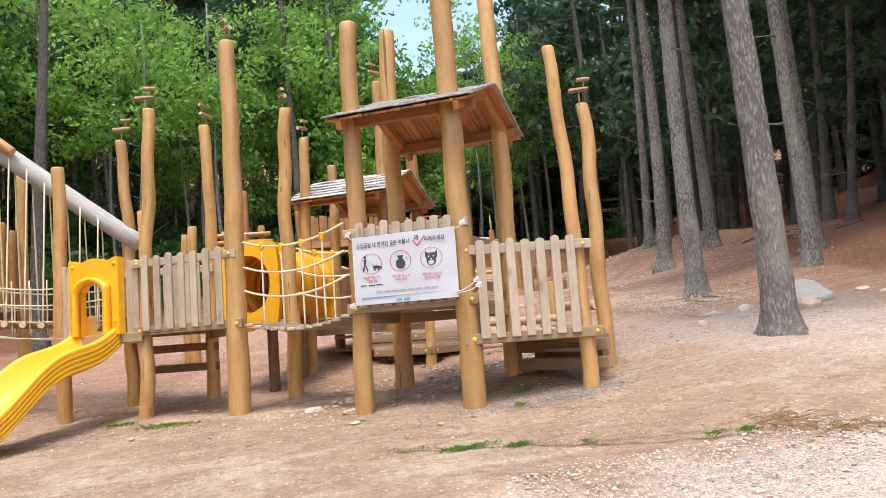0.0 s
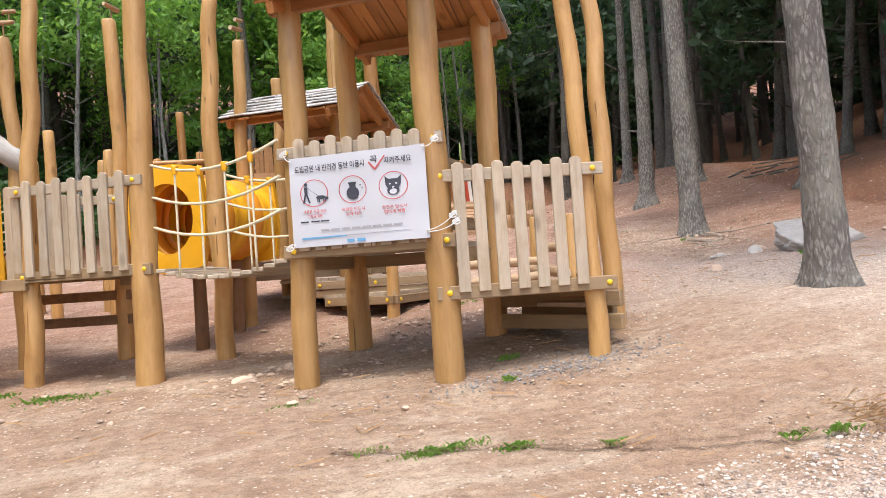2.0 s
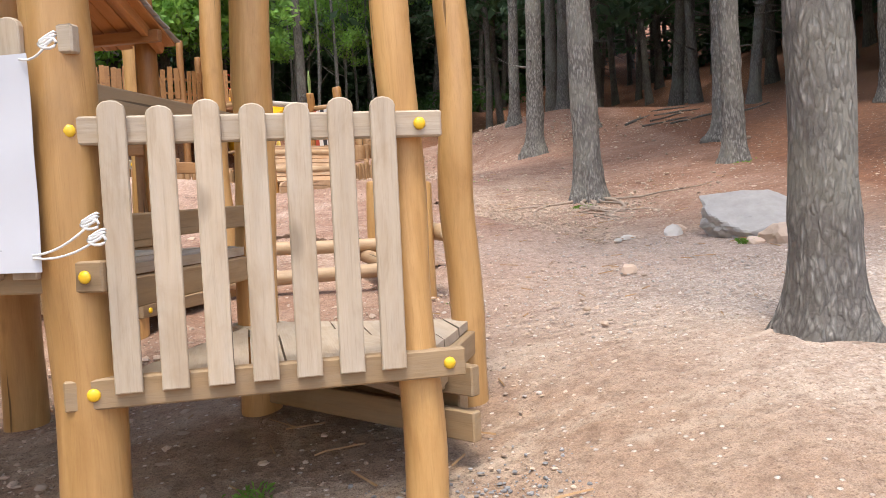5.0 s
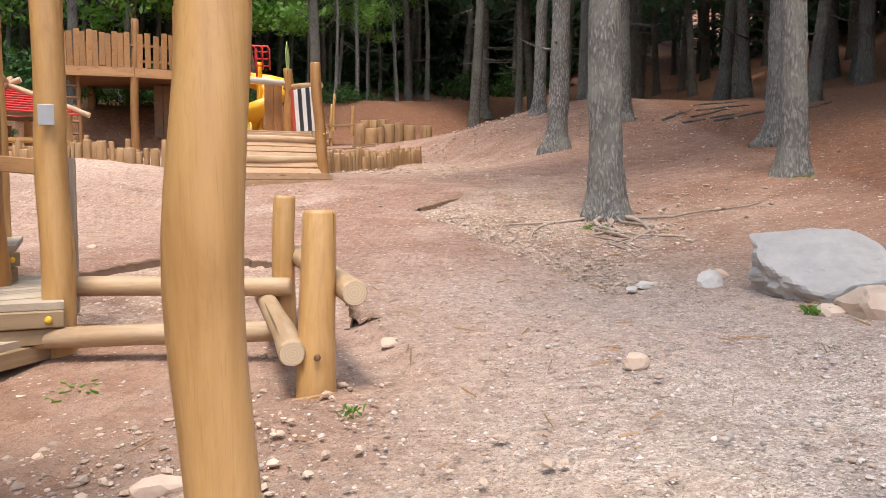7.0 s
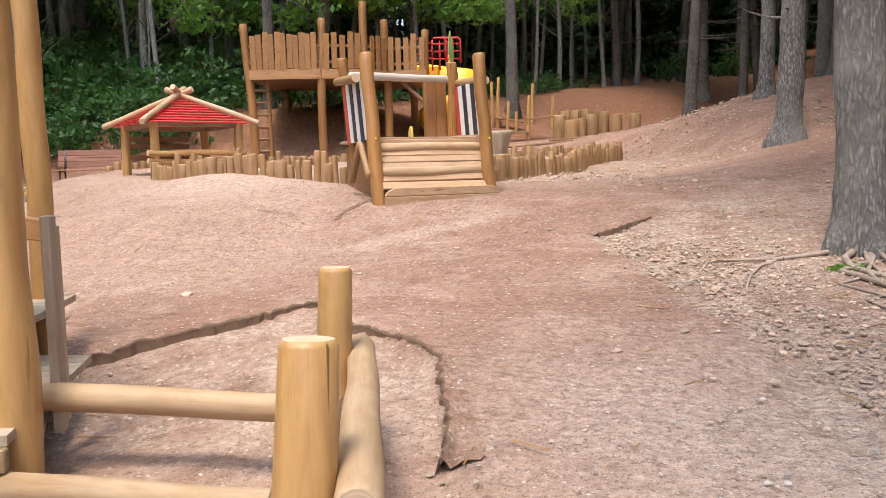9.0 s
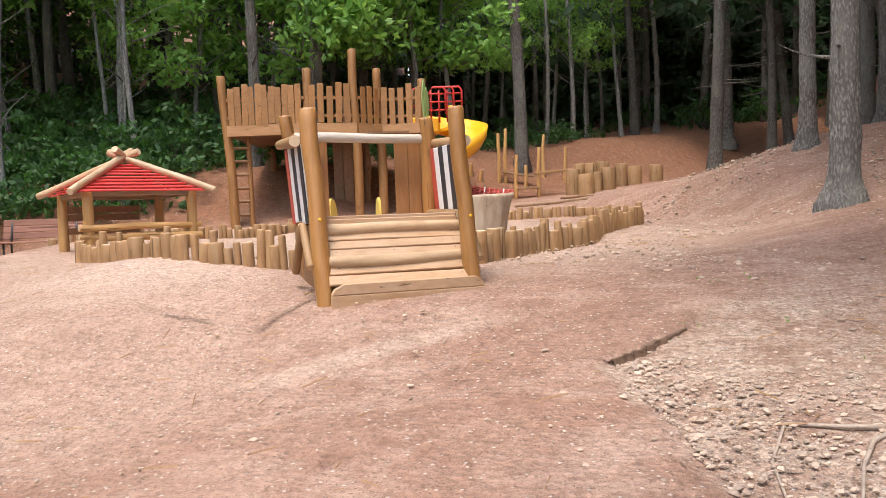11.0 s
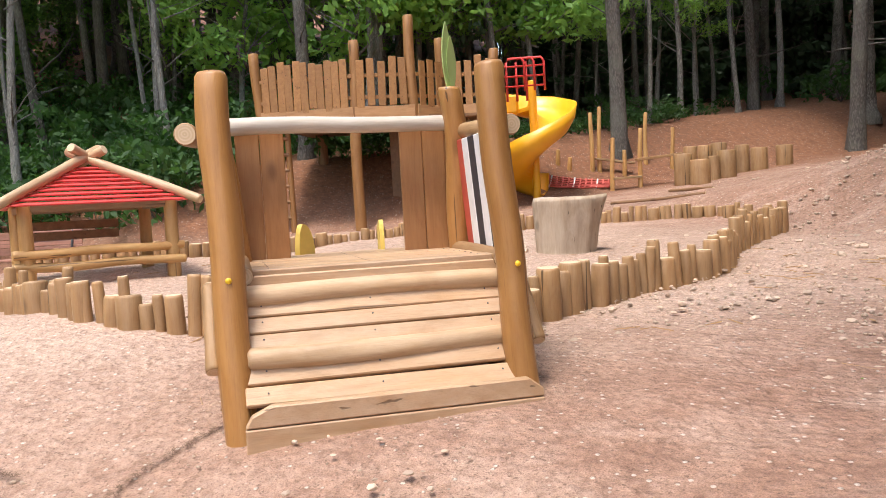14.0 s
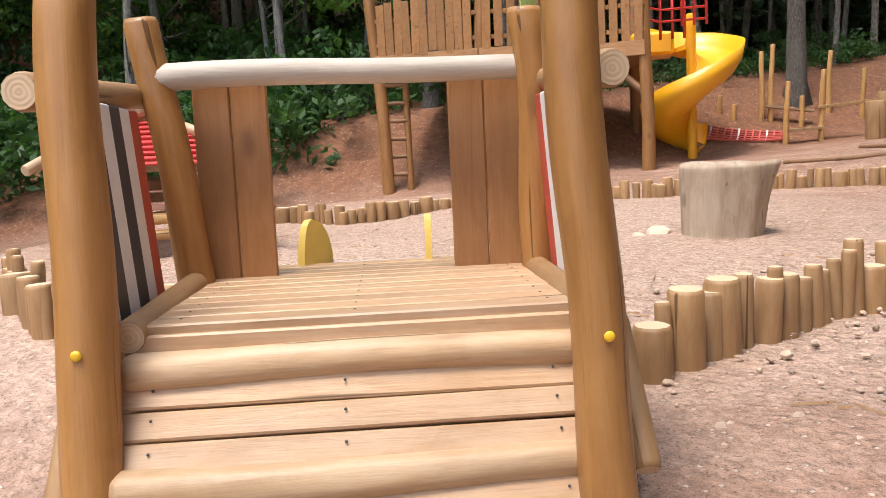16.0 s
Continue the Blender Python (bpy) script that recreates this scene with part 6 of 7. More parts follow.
# ladder tower further back
lad = thing("ladder_tower", (0.2, 18.0, land1(0.2, 18.0)), "log tower with rungs that stick out sideways", "play tower")
for x, y, zt in ((-0.1, 18.2, 4.9), (0.25, 17.9, 4.1), (-0.5, 17.9, 4.0), (-0.1, 17.6, 3.9)):
    log("post", (x, y, land1(x, y) - 0.1), (x - 0.05, y, zt), 0.08, 0.07, M_SHIPLOG, lad, 0.02)
for k in range(8):
    log("rung", (-0.75, 17.8, 2.85 + 0.15 * k), (0.42 - 0.04 * (k % 2), 17.76, 2.86 + 0.15 * k), 0.05, 0.046, M_SHIPLOG, lad, 0.01)
for k in range(4):
    log("stave", (-0.5 + 0.24 * k, 17.66, 2.7), (-0.5 + 0.24 * k, 17.66, 3.3), 0.05, 0.045, M_SHIPLOG, lad)

# ---- far play pieces ----
for k, (x, y, r, h) in enumerate(((10.03, 32.23, 0.2, 0.52), (10.27, 31.79, 0.21, 0.37), (10.8, 33.4, 0.16, 0.62), (10.6, 33.9, 0.16, 0.62), (11.4, 34.4, 0.18, 0.62), (11.13, 32.88, 0.21, 0.47), (10.82, 32.75, 0.12, 0.38), (12.0, 34.6, 0.17, 0.5), (12.3, 34.3, 0.2, 0.4), (13.2, 35.2, 0.2, 0.36))):
    stool = thing("log_stool", (x, y, land1(x, y)), "sawn round log set upright as stepping stool", "stool", "log stools beyond the sand pit")
    part("log_drum", log_bm(h + 0.32, r, r * 0.97, 700 + k, 0, 16, 1.0, 0.12), [M_STUB, M_END], stool, "", pose(x, y, land1(x, y) - 0.2))
for k, (x, y, h) in enumerate(((8.6, 32.75, 1.15), (9.28, 33.1, 1.3), (8.3, 33.7, 1.35), (8.48, 33.75, 1.5), (9.7, 34.57, 1.25), (10.34, 34.63, 1.0), (9.05, 33.8, 0.6), (7.5, 33.6, 0.35), (7.75, 33.5, 0.3))):
    pole = thing("balance_post", (x, y, land1(x, y)), "slim upright log pole of a balance course", "post", "balance course poles")
    log("shaft", (x, y, land1(x, y) - 0.1), (x + 0.03, y, land1(x, y) + h), 0.055, 0.045, M_LOG, pole, 0.02)
course = thing("balance_beam", (9.4, 33.4, land1(9.4, 33.4)), "low balance beam of planks between poles", "balance beam")
board("beam_plank", (8.6, 32.75, land1(8.6, 32.75) + 0.25), (9.28, 33.1, land1(9.28, 33.1) + 0.22), 0.14, 0.05, M_BEAM, course)
board("beam_plank", (9.2, 33.1, land1(9.28, 33.1) + 0.6), (10.25, 33.3, land1(10.25, 33.3) + 0.62), 0.16, 0.06, M_STUB, course)
board("beam_plank", (8.4, 33.72, land1(8.4, 33.72) + 0.3), (9.3, 33.9, land1(9.3, 33.9) + 0.3), 0.14, 0.05, M_BEAM, course)
net = thing("rope_net", (8.0, 33.0, land1(8.0, 33.0)), "red rope climbing net laid low over the soil", "rope net")
for k in range(11):
    a, b = (7.2 + 0.13 * k, 32.5 + 0.03 * k), (7.3 + 0.13 * k, 32.92 + 0.03 * k)
    rope("net_rope", (*a, land1(*a) + 0.06), (*b, land1(*b) + 0.1), 0.02, M_REDROPE if k % 4 else M_WHITEROPE, net, 0.04)
for k in range(6):
    a, b = (7.2, 32.5 + 0.09 * k), (8.65, 32.85 + 0.08 * k)
    rope("net_rope", (*a, land1(*a) + 0.07), (*b, land1(*b) + 0.08), 0.02, M_REDROPE, net, 0.04)
for a, b in (((8.0, 29.06), (9.34, 27.9)), ((9.27, 30.16), (9.75, 28.9))):
    lying = thing("lying_log", (*a, land1(*a)), "thin dark log lying on the sand as kerb", "log", "logs lying on the sand")
    log("trunk_piece", (*a, land1(*a) + 0.02), (*b, land1(*b) + 0.02), 0.035, 0.03, M_LOGDARK, lying, 0.02)

# ---- bench ----
bench = thing("park_bench", (-1.2, 26.4, land1(-1.2, 26.4)), "brown slatted park bench with dark iron legs", "bench", turn=8)
bz = land1(-1.2, 26.4)
for k in range(3):
    board("seat_slat", (-1.9, 26.2 + 0.13 * k, bz + 0.42), (-0.5, 26.4 + 0.13 * k, bz + 0.42), 0.12, 0.03, M_BENCH, bench)
    board("back_slat", (-1.9, 26.62 + 0.02 * k, bz + 0.54 + 0.12 * k), (-0.5, 26.82 + 0.02 * k, bz + 0.54 + 0.12 * k), 0.11, 0.025, M_BENCH, bench, (0, -1, 0.1))
for x in (-1.75, -0.65):
    y = 26.22 + (x + 1.9) * 0.14
    part("iron_leg", tube_bm([Vector((x, y, bz - 0.05)), Vector((x, y + 0.02, bz + 0.4)), Vector((x, y + 0.34, bz + 0.4)), Vector((x, y + 0.36, bz - 0.05))], 0.022, 6), M_IRON, bench)
    part("iron_back", tube_bm([Vector((x, y + 0.34, bz + 0.4)), Vector((x, y + 0.46, bz + 0.85))], 0.02, 6), M_IRON, bench)

# ---- rocks ----
def rock_bm(size, seed, sub=3, square=0.35):
    bm = bmesh.new()
    bmesh.ops.create_icosphere(bm, subdivisions=sub, radius=1.0)
    rnd = random.Random(seed)
    cuts = [(Vector((rnd.uniform(-1, 1), rnd.uniform(-1, 1), rnd.uniform(-0.3, 1))).normalized(), rnd.uniform(0.62, 0.9)) for _ in range(12)]
    off = rnd.uniform(0, 40)
    for v in bm.verts:
        p = v.co.copy()
        p = p.lerp(p / max(abs(p.x), abs(p.y), abs(p.z)), square)
        for n, lim in cuts:
            e = p.dot(n) - lim
            if e > 0:
                p -= n * e
        p *= 1 + 0.07 * noise.noise(p * 2.5 + Vector((off, 0, 0))) + 0.03 * noise.noise(p * 7) + 0.02 * noise.noise(p * 17)
        v.co = Vector((p.x * size[0], p.y * size[1], p.z * size[2]))
    return bm


for x, y, size, turn, label, mat in ((7.95, 11.02, (0.68, 0.42, 0.26), 6, "large flat-topped grey boulder half sunk in soil", M_ROCK), (7.45, 10.32, (0.22, 0.2, 0.14), 30, "broken pale rock beside the boulder", M_STONE),
                                     (7.25, 10.42, (0.1, 0.09, 0.05), 80, "small pale rock beside the boulder", M_STONE), (5.7, 10.05, (0.075, 0.06, 0.05), 20, "loose pale stone on the path", M_STONE),
                                     (4.78, 11.14, (0.075, 0.05, 0.03), 5, "flat loose stone on the path", M_STONE), (7.25, 11.5, (0.12, 0.1, 0.08), 60, "small grey rock on the slope", M_ROCK),
                                     (6.85, 11.7, (0.1, 0.06, 0.03), 10, "flat grey stone on the slope", M_ROCK), (6.7, 11.65, (0.07, 0.05, 0.025), 50, "flat grey stone on the slope", M_ROCK),
                                     (3.5, 9.75, (0.13, 0.07, 0.04), 25, "pale stone beside the log rail", M_STONE), (3.3, 9.6, (0.05, 0.04, 0.03), 0, "pale stone beside the log rail", M_STONE),
                                     (8.87, 10.87, (0.16, 0.1, 0.04), 15, "flat pale stone on the slope", M_STONE), (8.61, 10.11, (0.13, 0.09, 0.05), 70, "flat pale stone on the slope", M_STONE), (7.45, 11.65, (0.1, 0.07, 0.05), 40, "small pale stone on the slope", M_STONE), (3.04, 15.04, (0.06, 0.04, 0.025), 10, "loose pale stone on the netting", M_STONE),
                                     (6.1, 23.5, (0.16, 0.12, 0.07), 40, "pale broken stone beside the stump", M_STONE), (5.95, 23.35, (0.1, 0.08, 0.05), 80, "pale broken stone beside the stump", M_STONE),
                                     (0.55, 9.0, (0.12, 0.07, 0.04), 10, "loose rubble stone under the frame", M_STONE), (0.95, 9.2, (0.06, 0.05, 0.05), 30, "loose rubble stone under the frame", M_STONE)):
    rock = thing("rock", (x, y, land1(x, y)), label, "rock", turn=turn)
    part("rock_body", rock_bm(size, int(x * 100 + y * 10), 5 if size[0] > 0.5 else 3 if size[0] > 0.2 else 2, 0.6 if size[0] > 0.5 else 0.35), mat, rock, "", pose(x, y, land1(x, y) + size[2] * 0.35, 0, 0, turn), False)

# ---- roots ----
M_ROOT = wood("bleached_root", (0.2, 0.15, 0.11), (0.34, 0.26, 0.2), (0.44, 0.36, 0.28), 2, 0.85)
for (tx, ty), r, s in NEAR[:2]:
    rnd = random.Random(90 + s)
    for k in range(9 if s == 2 else 4):
        a = rnd.uniform(math.pi * 0.98, math.pi * 1.5) if s == 2 else rnd.uniform(0, 6.28)
        L = rnd.uniform(0.7, 1.9) if s == 2 else 0.5
        pts, rad = [], []
        for j in range(7):
            q = j / 6
            a += rnd.uniform(-0.32, 0.32)
            x, y = (tx + math.cos(a) * (r + L * q), ty + math.sin(a) * (r + L * q))
            pts.append(Vector((x, y, land1(x, y) + 0.02 * (1 - q) + 0.009 * math.sin(q * 9 + k) - 0.006 * q)))
            rad.append((0.018 if k % 3 else 0.028) * (1 - 0.7 * q))
        root = thing("tree_root", tuple(pts[0]), "bare grey root creeping over the soil", "root", "roots of the near pine")
        part("root_strand", tube_bm(pts, rad, 7), M_ROOT, root)


for k in range(9):
    rnd = random.Random(500 + k)
    x, y, a = 14.6 + rnd.gauss(0, 0.6), 21.6 + rnd.gauss(0, 0.9), rnd.uniform(-0.5, 0.7)
    pts = []
    for j in range(6):
        a += rnd.uniform(-0.25, 0.25)
        x, y = x + 0.24 * math.cos(a), y + 0.24 * math.sin(a)
        pts.append(Vector((x, y, land1(x, y) + 0.012 + 0.012 * math.sin(j * 1.7 + k))))
    root = thing("tree_root", tuple(pts[0]), "dark bare root above rust-brown needle litter", "root", "roots in the pine wood")
    part("root_strand", tube_bm(pts, [0.022, 0.028, 0.025, 0.022, 0.018, 0.01], 7), M_BARKFAR, root)


# ---- frayed edges of the coir net ----
# coir brown, darkened to include the shadow along the net's edge
M_COIR = plain("coir_fibre_edge_shade", (0.16, 0.094, 0.058), 0.95, bump=0.6, scale=60)


def fringe(pts, seed, label, side, high=0.03, wide=0.16, border=False):
    """The frayed edge of the net; with a border, also the thick lip that falls to the ground on one side."""
    rnd = random.Random(seed)
    dense = []
    for a, b in zip(pts, pts[1:]):
        a, b = Vector(a), Vector(b)
        n = max(2, int((b - a).length / 0.04))
        dense += [a.lerp(b, k / n) for k in range(n)]
    dense.append(Vector(pts[-1]))
    bm = bmesh.new()
    rows, tops = [], []
    for k, p in enumerate(dense):
        d = (dense[min(k + 4, len(dense) - 1)] - dense[max(k - 4, 0)]).normalized()
        n = Vector((-d.y, d.x)) * side
        e = p + n * (0.02 * math.sin(k * 0.19 + seed) + rnd.uniform(-0.016, 0.016) + 0.018 * noise.noise((k * 0.4, seed, 0)))
        taper = min(1.0, 0.15 + 0.1 * k, 0.15 + 0.1 * (len(dense) - 1 - k))
        h = high * taper * rnd.uniform(0.5, 1.35)
        z = land1(e.x + n.x * 0.13, e.y + n.y * 0.13)
        row = [(e - n * 0.03, min(land1(e.x - n.x * 0.03, e.y - n.y * 0.03), z) - 0.03), (e - n * 0.006, z + h * 0.55), (e + n * 0.008, z + h)]
        for q in (0.25, 0.6, 1.0):
            f = e + n * wide * q
            row.append((f, land1(f.x, f.y) + h * (1 - q) ** 1.3 + (0.006 if q < 1 else -0.006) + rnd.uniform(-0.002, 0.002)))
        tops.append(Vector((e.x, e.y, z + h * 0.8)))
        rows.append([bm.verts.new((c.x, c.y, zz)) for c, zz in row])
    for a, b in zip(rows, rows[1:]):
        for j in range(5):
            f = bm.faces.new((a[j], a[j + 1], b[j + 1], b[j]))
            f.smooth = j > 2
            f.material_index = 1 if j < 2 else 0
    bmesh.ops.recalc_face_normals(bm, faces=bm.faces[:])
    root = thing("net_edge", tuple(tops[0]), label, "netting edge")
    if border:
        lip = part("net_border", bm, [M_GROUND, M_COIR], root)
        for key in ("coir", "tan"):
            vals = [1.0 if key == "coir" else float(sstep(13.5, 8.5, v.co.y)) for v in lip.data.vertices]
            lip.data.attributes.new(key, "FLOAT", "POINT").data.foreach_set("value", vals)
    else:
        bm.free()
    verts, faces = [], []
    for p in tops:
        for j in range(26):
            a = rnd.uniform(0, 6.28)
            d = Vector((math.cos(a), math.sin(a), rnd.uniform(-0.5, 0.4))) * rnd.uniform(0.012, 0.045)
            s = Vector((-d.y, d.x, 0)).normalized() * 0.002
            i = len(verts)
            o = p + Vector((rnd.gauss(0, 0.012), rnd.gauss(0, 0.012), -0.004))
            verts += [o - s, o + s, o + d]
            faces.append((i, i + 1, i + 2))
    me = bpy.data.meshes.new("fibre")
    me.from_pydata(verts, [], faces)
    me.materials.append(M_COIR)
    tagged(part("fibre", me, None, root), kind="stuff")


fringe([(2.7, 13.65), (3.4, 14.05), (4.1, 14.36), (4.26, 13.9), (4.64, 13.3), (4.83, 12.93), (4.78, 12.2), (4.7, 11.7)], 1, "frayed dark edge of coir netting round bare rubble", 1, 0.022, border=True)
fringe([(6.56, 15.88), (6.75, 16.04), (7.0, 16.27), (7.2, 16.46)], 2, "frayed coir netting edge beside pale rubble", 1, 0.012, border=True)
fringe([(6.5, 15.83), (5.25, 15.2), (4.2, 14.72)], 5, "seam where two coir nets overlap", 1, 0.008, 0.08)
fringe([(4.12, 17.32), (4.25, 17.55), (4.4, 17.8), (4.5, 18.0)], 6, "lifted fold of coir netting beside the ramp", 1, 0.016, 0.14)
fringe([(3.3, 17.72), (3.5, 17.62), (3.65, 17.56)], 7, "lifted fold of coir netting on the mound", 1, 0.005, 0.06)
fringe([(0.95, 6.62), (1.5, 6.28), (2.15, 5.95), (2.9, 5.6), (3.6, 5.36), (4.1, 4.95), (5.2, 4.6)], 3, "frayed coir netting edge beside light gravel", 1, 0.004)


# ---- pebbles, twigs and grass ----
def pebbles(name, n, spot, lo, hi, seed, mat, label):
    """Many small angular stones as one piece of stuff."""
    rng = np.random.default_rng(seed)
    t = (1 + 5 ** 0.5) / 2
    base = np.array([(-1, t, 0), (1, t, 0), (-1, -t, 0), (1, -t, 0), (0, -1, t), (0, 1, t), (0, -1, -t), (0, 1, -t), (t, 0, -1), (t, 0, 1), (-t, 0, -1), (-t, 0, 1)]) / 1.9
    tri = np.array([(0, 11, 5), (0, 5, 1), (0, 1, 7), (0, 7, 10), (0, 10, 11), (1, 5, 9), (5, 11, 4), (11, 10, 2), (10, 7, 6), (7, 1, 8), (3, 9, 4), (3, 4, 2), (3, 2, 6), (3, 6, 8), (3, 8, 9), (4, 9, 5), (2, 4, 11), (6, 2, 10), (8, 6, 7), (9, 8, 1)])
    V, F, k = [], [], 0
    while k < n:
        x, y = spot(rng)
        s = lo * (hi / lo) ** (rng.random() ** 2.2)
        a = rng.uniform(0, 6.28)
        c, d = math.cos(a), math.sin(a)
        p = base * rng.uniform(0.7, 1.3, (12, 1)) * np.array((s, s * rng.uniform(0.55, 1), s * rng.uniform(0.35, 0.7)))
        p = p @ np.array(((c, d, 0), (-d, c, 0), (0, 0, 1)))
        V.append(p + np.array((x, y, land1(x, y) + s * 0.15)))
        F.append(tri + 12 * k)
        k += 1
    me = bpy.data.meshes.new(name)
    me.from_pydata(np.concatenate(V).tolist(), [], np.concatenate(F).tolist())
    me.materials.append(mat)
    tagged(new(name, me), label, "pebbles", kind="stuff")


def spot_in(x0, x1, y0, y1):
    return lambda r: (r.uniform(x0, x1), r.uniform(y0, y1))


def spot_blob(cx, cy, sx, sy):
    return lambda r: (cx + sx * r.normal(), cy + sy * r.normal())


pebbles("pebble_scatter", 13000, spot_in(-3, 9, 4, 20), 0.004, 0.017, 1, M_STONE, "pale pebbles strewn over red soil")
pebbles("pebble_rubble", 3800, lambda r: (6.5 + abs(r.normal()) * 0.9, r.uniform(11.6, 15.9)), 0.005, 0.027, 2, M_STONE, "pale angular rubble beside the netting")
pebbles("pebble_hollow", 1500, spot_blob(3.8, 13.0, 0.5, 0.6), 0.006, 0.03, 3, M_STONE, "pale rubble in the hollow by the rails")
pebbles("pebble_rail", 1300, spot_blob(3.2, 9.9, 0.8, 0.8), 0.005, 0.036, 4, M_STONE, "loose stones around the log rail")
pebbles("pebble_gravel", 5200, spot_blob(6.6, 8.6, 1.3, 1.4), 0.005, 0.018, 5, M_GRAVEL, "light grey gravel beside the pines")
pebbles("pebble_start", 5200, lambda r: (r.uniform(0.6, 6), 5.4 - abs(r.normal()) * 0.8 + 0.0), 0.005, 0.018, 6, M_GRAVEL, "light gravel strip below the netting")
pebbles("pebble_sand", 1200, spot_blob(7.6, 19.6, 0.9, 2.2), 0.008, 0.04, 7, M_STONE, "pale stones along the palisade")
pebbles("pebble_frame", 900, spot_blob(0.7, 9.4, 1.0, 0.8), 0.008, 0.045, 8, M_STONE, "loose stones under the climbing frame")
pebbles("pebble_wood", 1400, spot_blob(9.5, 14.5, 2.2, 2.6), 0.008, 0.035, 9, M_STONE, "pale chips on the slope below the pines")
pebbles("pebble_dark", 1400, spot_blob(2.7, 7.45, 0.5, 0.14), 0.004, 0.014, 10, M_GRIT, "grey grit washed against the post feet")


pebbles("pebble_mound", 2200, spot_blob(12.0, 24.0, 1.6, 2.6), 0.01, 0.05, 11, M_STONE, "pale stones on the bare mound")
pebbles("pebble_pit", 1500, spot_blob(5.5, 22.5, 1.6, 1.8), 0.005, 0.025, 12, M_STONE, "small stones in the sand pit")


def twigs(n, seed):
    rnd = random.Random(seed)
    bm = bmesh.new()
    for k in range(n):
        x, y, a, L = rnd.uniform(-2, 10), rnd.uniform(5, 24), rnd.uniform(0, 6.28), rnd.uniform(0.05, 0.22)
        dx, dy = math.cos(a) * L / 2, math.sin(a) * L / 2
        p, q = Vector((x - dx, y - dy, land1(x - dx, y - dy) + 0.008)), Vector((x + dx, y + dy, land1(x + dx, y + dy) + 0.01))
        s = Vector((-dy, dx, 0)).normalized() * rnd.uniform(0.002, 0.006)
        v = [bm.verts.new(c) for c in (p - s, p + s, q + s * 0.6, q - s * 0.6, p + Vector((0, 0, 0.008)), q + Vector((0, 0, 0.006)))]
        for f in ((0, 4, 5, 3), (4, 1, 2, 5), (0, 1, 4), (3, 5, 2)):
            bm.faces.new([v[i] for i in f])
    me = mesh_of("twig_litter", bm, M_STUB)
    tagged(new("twig_litter", me), "dry bleached twigs strewn over the soil", "twigs", kind="stuff")


twigs(700, 3)


def grass(name, spots, seed, label):
    rnd = random.Random(seed)
    verts, faces = [], []
    for x, y, rx, ry, n, h in spots:
        for k in range(n):
            px_, py_ = x + rnd.gauss(0, rx), y + rnd.gauss(0, ry)
            z = land1(px_, py_)
            a = rnd.uniform(0, 6.28)
            hh = h * rnd.uniform(0.4, 1.0)
            d = Vector((math.cos(a), math.sin(a), 0))
            s = Vector((-d.y, d.x, 0)) * hh * rnd.uniform(0.08, 0.2)
            o = Vector((px_, py_, z - 0.005))
            i = len(verts)
            verts += [o - s * 0.5, o + s * 0.5, o + d * hh * 0.4 + s + Vector((0, 0, hh * 0.7)), o + d * hh + Vector((0, 0, hh * 0.8)), o + d * hh * 0.4 - s + Vector((0, 0, hh * 0.7))]
            faces.append((i, i + 1, i + 2, i + 3, i + 4))
    me = bpy.data.meshes.new(name)
    me.from_pydata(verts, [], faces)
    me.materials.append(M_GRASS)
    tagged(new(name, me), label, "grass", kind="stuff")


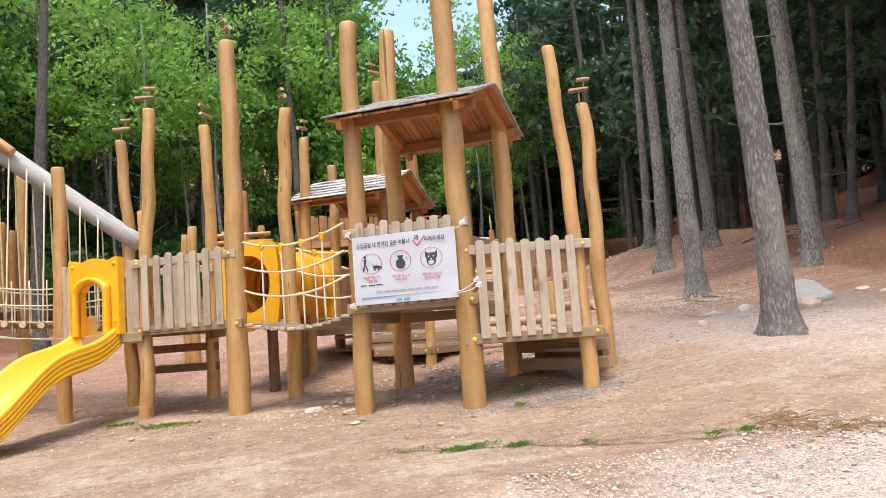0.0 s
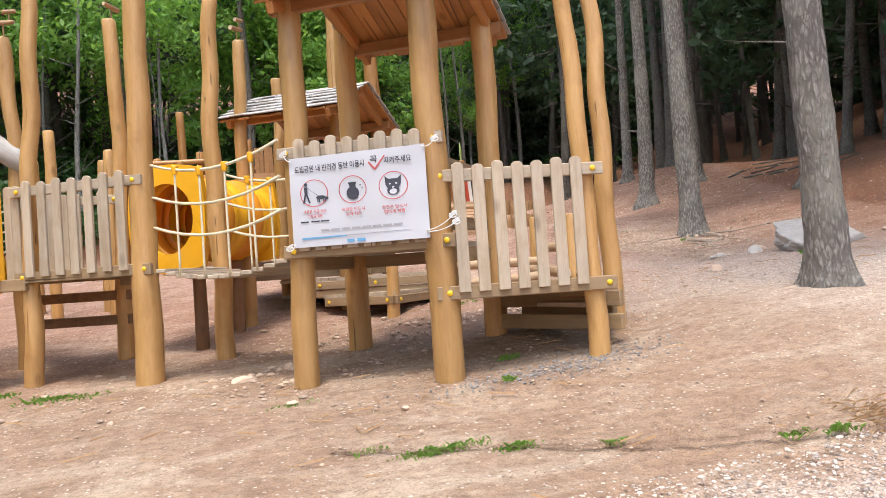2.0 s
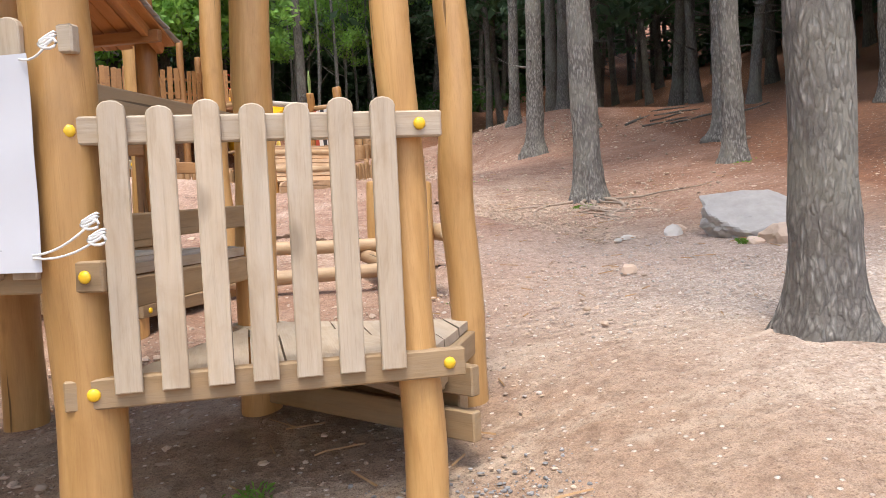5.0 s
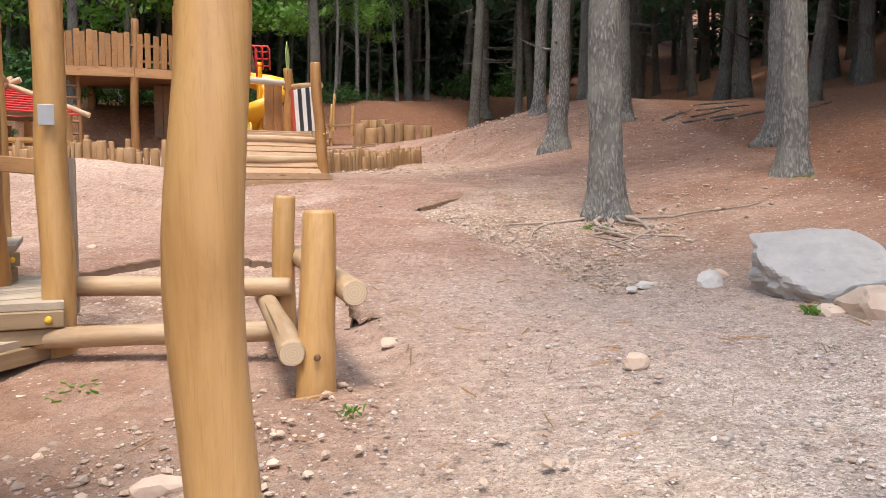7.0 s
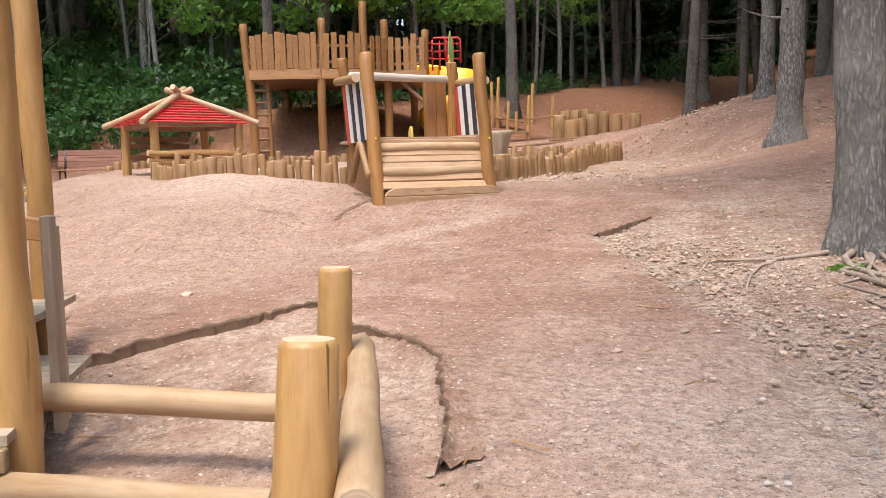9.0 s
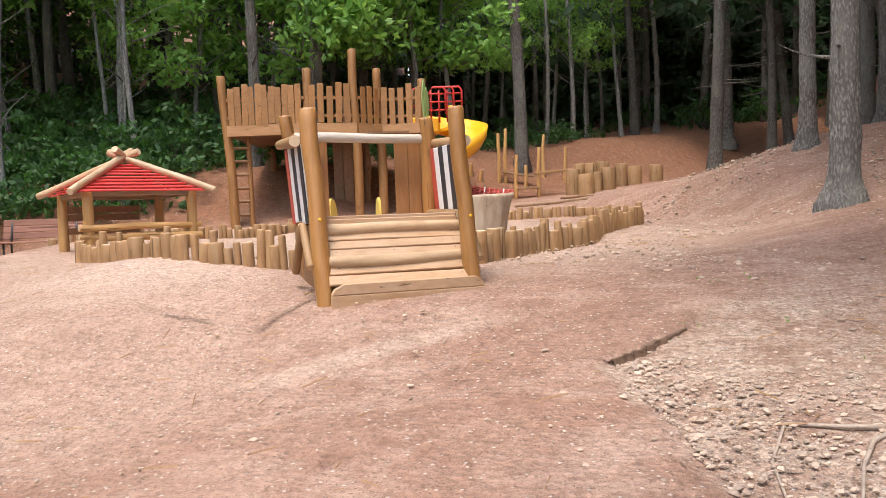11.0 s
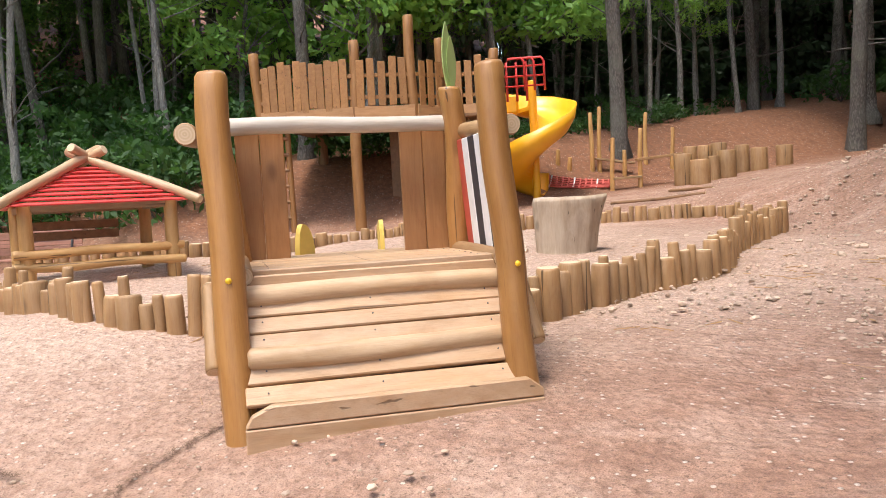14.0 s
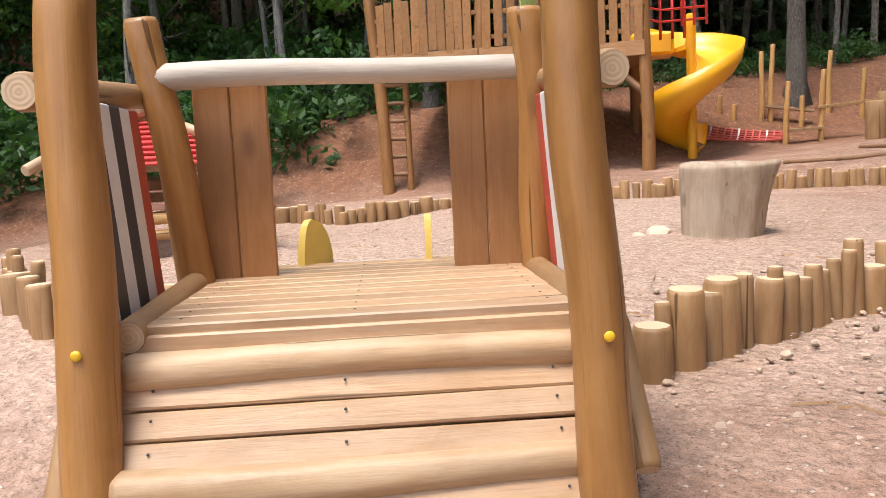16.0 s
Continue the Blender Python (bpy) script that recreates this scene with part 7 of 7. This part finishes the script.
grass("grass_edge", [(1.5, 6.3, 0.12, 0.03, 260, 0.035), (1.15, 6.5, 0.05, 0.03, 40, 0.03), (1.88, 6.12, 0.05, 0.03, 110, 0.04), (2.35, 5.9, 0.03, 0.02, 40, 0.04), (3.15, 5.52, 0.05, 0.02, 50, 0.04), (3.9, 5.1, 0.03, 0.02, 50, 0.04), (3.35, 5.45, 0.04, 0.02, 40, 0.05)], 1, "low green weeds along the netting edge")
grass("grass_frame", [(-1.5, 9.9, 0.08, 0.05, 130, 0.05), (-1.0, 9.5, 0.15, 0.06, 150, 0.05), (-0.6, 9.4, 0.2, 0.06, 160, 0.04), (2.5, 8.0, 0.04, 0.03, 60, 0.04), (2.3, 7.4, 0.02, 0.02, 25, 0.05), (0.8, 7.8, 0.1, 0.03, 40, 0.03), (4.6, 7.2, 0.05, 0.04, 40, 0.03)], 2, "small weeds at the feet of the frame")
grass("grass_slope", [(3.1, 11.2, 0.08, 0.06, 60, 0.06), (4.3, 10.1, 0.03, 0.03, 25, 0.04), (7.2, 10.45, 0.04, 0.03, 60, 0.07), (7.75, 13.95, 0.06, 0.04, 90, 0.05), (10.8, 14.4, 0.1, 0.06, 80, 0.05), (7.5, 17.2, 0.4, 0.5, 160, 0.04), (7.3, 16.6, 0.1, 0.08, 60, 0.04), (4.2, 14.3, 0.1, 0.05, 70, 0.04), (3.5, 14.0, 0.2, 0.05, 60, 0.03), (4.6, 13.5, 0.06, 0.08, 40, 0.04)], 3, "sparse weeds among rubble and roots")


def straw(cx, cy, rx, ry, n, seed):
    """A loose tuft of dry fibres torn from the net."""
    rnd = random.Random(seed)
    verts, faces = [], []
    for k in range(n):
        x, y = cx + rnd.gauss(0, rx), cy + rnd.gauss(0, ry)
        lift = 0.05 * math.exp(-((x - cx) / rx / 1.4) ** 2 - ((y - cy) / ry / 1.4) ** 2)
        a, L = rnd.uniform(-0.9, 0.9), rnd.uniform(0.06, 0.17)
        d = Vector((math.cos(a), math.sin(a), rnd.uniform(-0.25, 0.3))) * L
        side = Vector((-d.y, d.x, 0)).normalized() * 0.0022
        o = Vector((x, y, land1(x, y) + 0.004 + lift * rnd.random()))
        i = len(verts)
        verts += [o - side, o + side, o + d * 0.5 + side + Vector((0, 0, 0.012)), o + d, o + d * 0.5 - side + Vector((0, 0, 0.012))]
        faces.append((i, i + 1, i + 2, i + 3, i + 4))
    me = bpy.data.meshes.new("straw_tuft")
    me.from_pydata(verts, [], faces)
    me.materials.append(M_STRAW)
    tagged(new("straw_tuft", me), "dry yellowish coir fibres torn loose at the netting edge", "straw", kind="stuff")


M_STRAW = leaf_material("dry_straw", (0.45, 0.29, 0.15), (0.66, 0.46, 0.27), (0.5, 0.35, 0.2, 1))
straw(3.62, 5.45, 0.13, 0.16, 130, 5)
straw(3.85, 5.05, 0.16, 0.1, 60, 6)
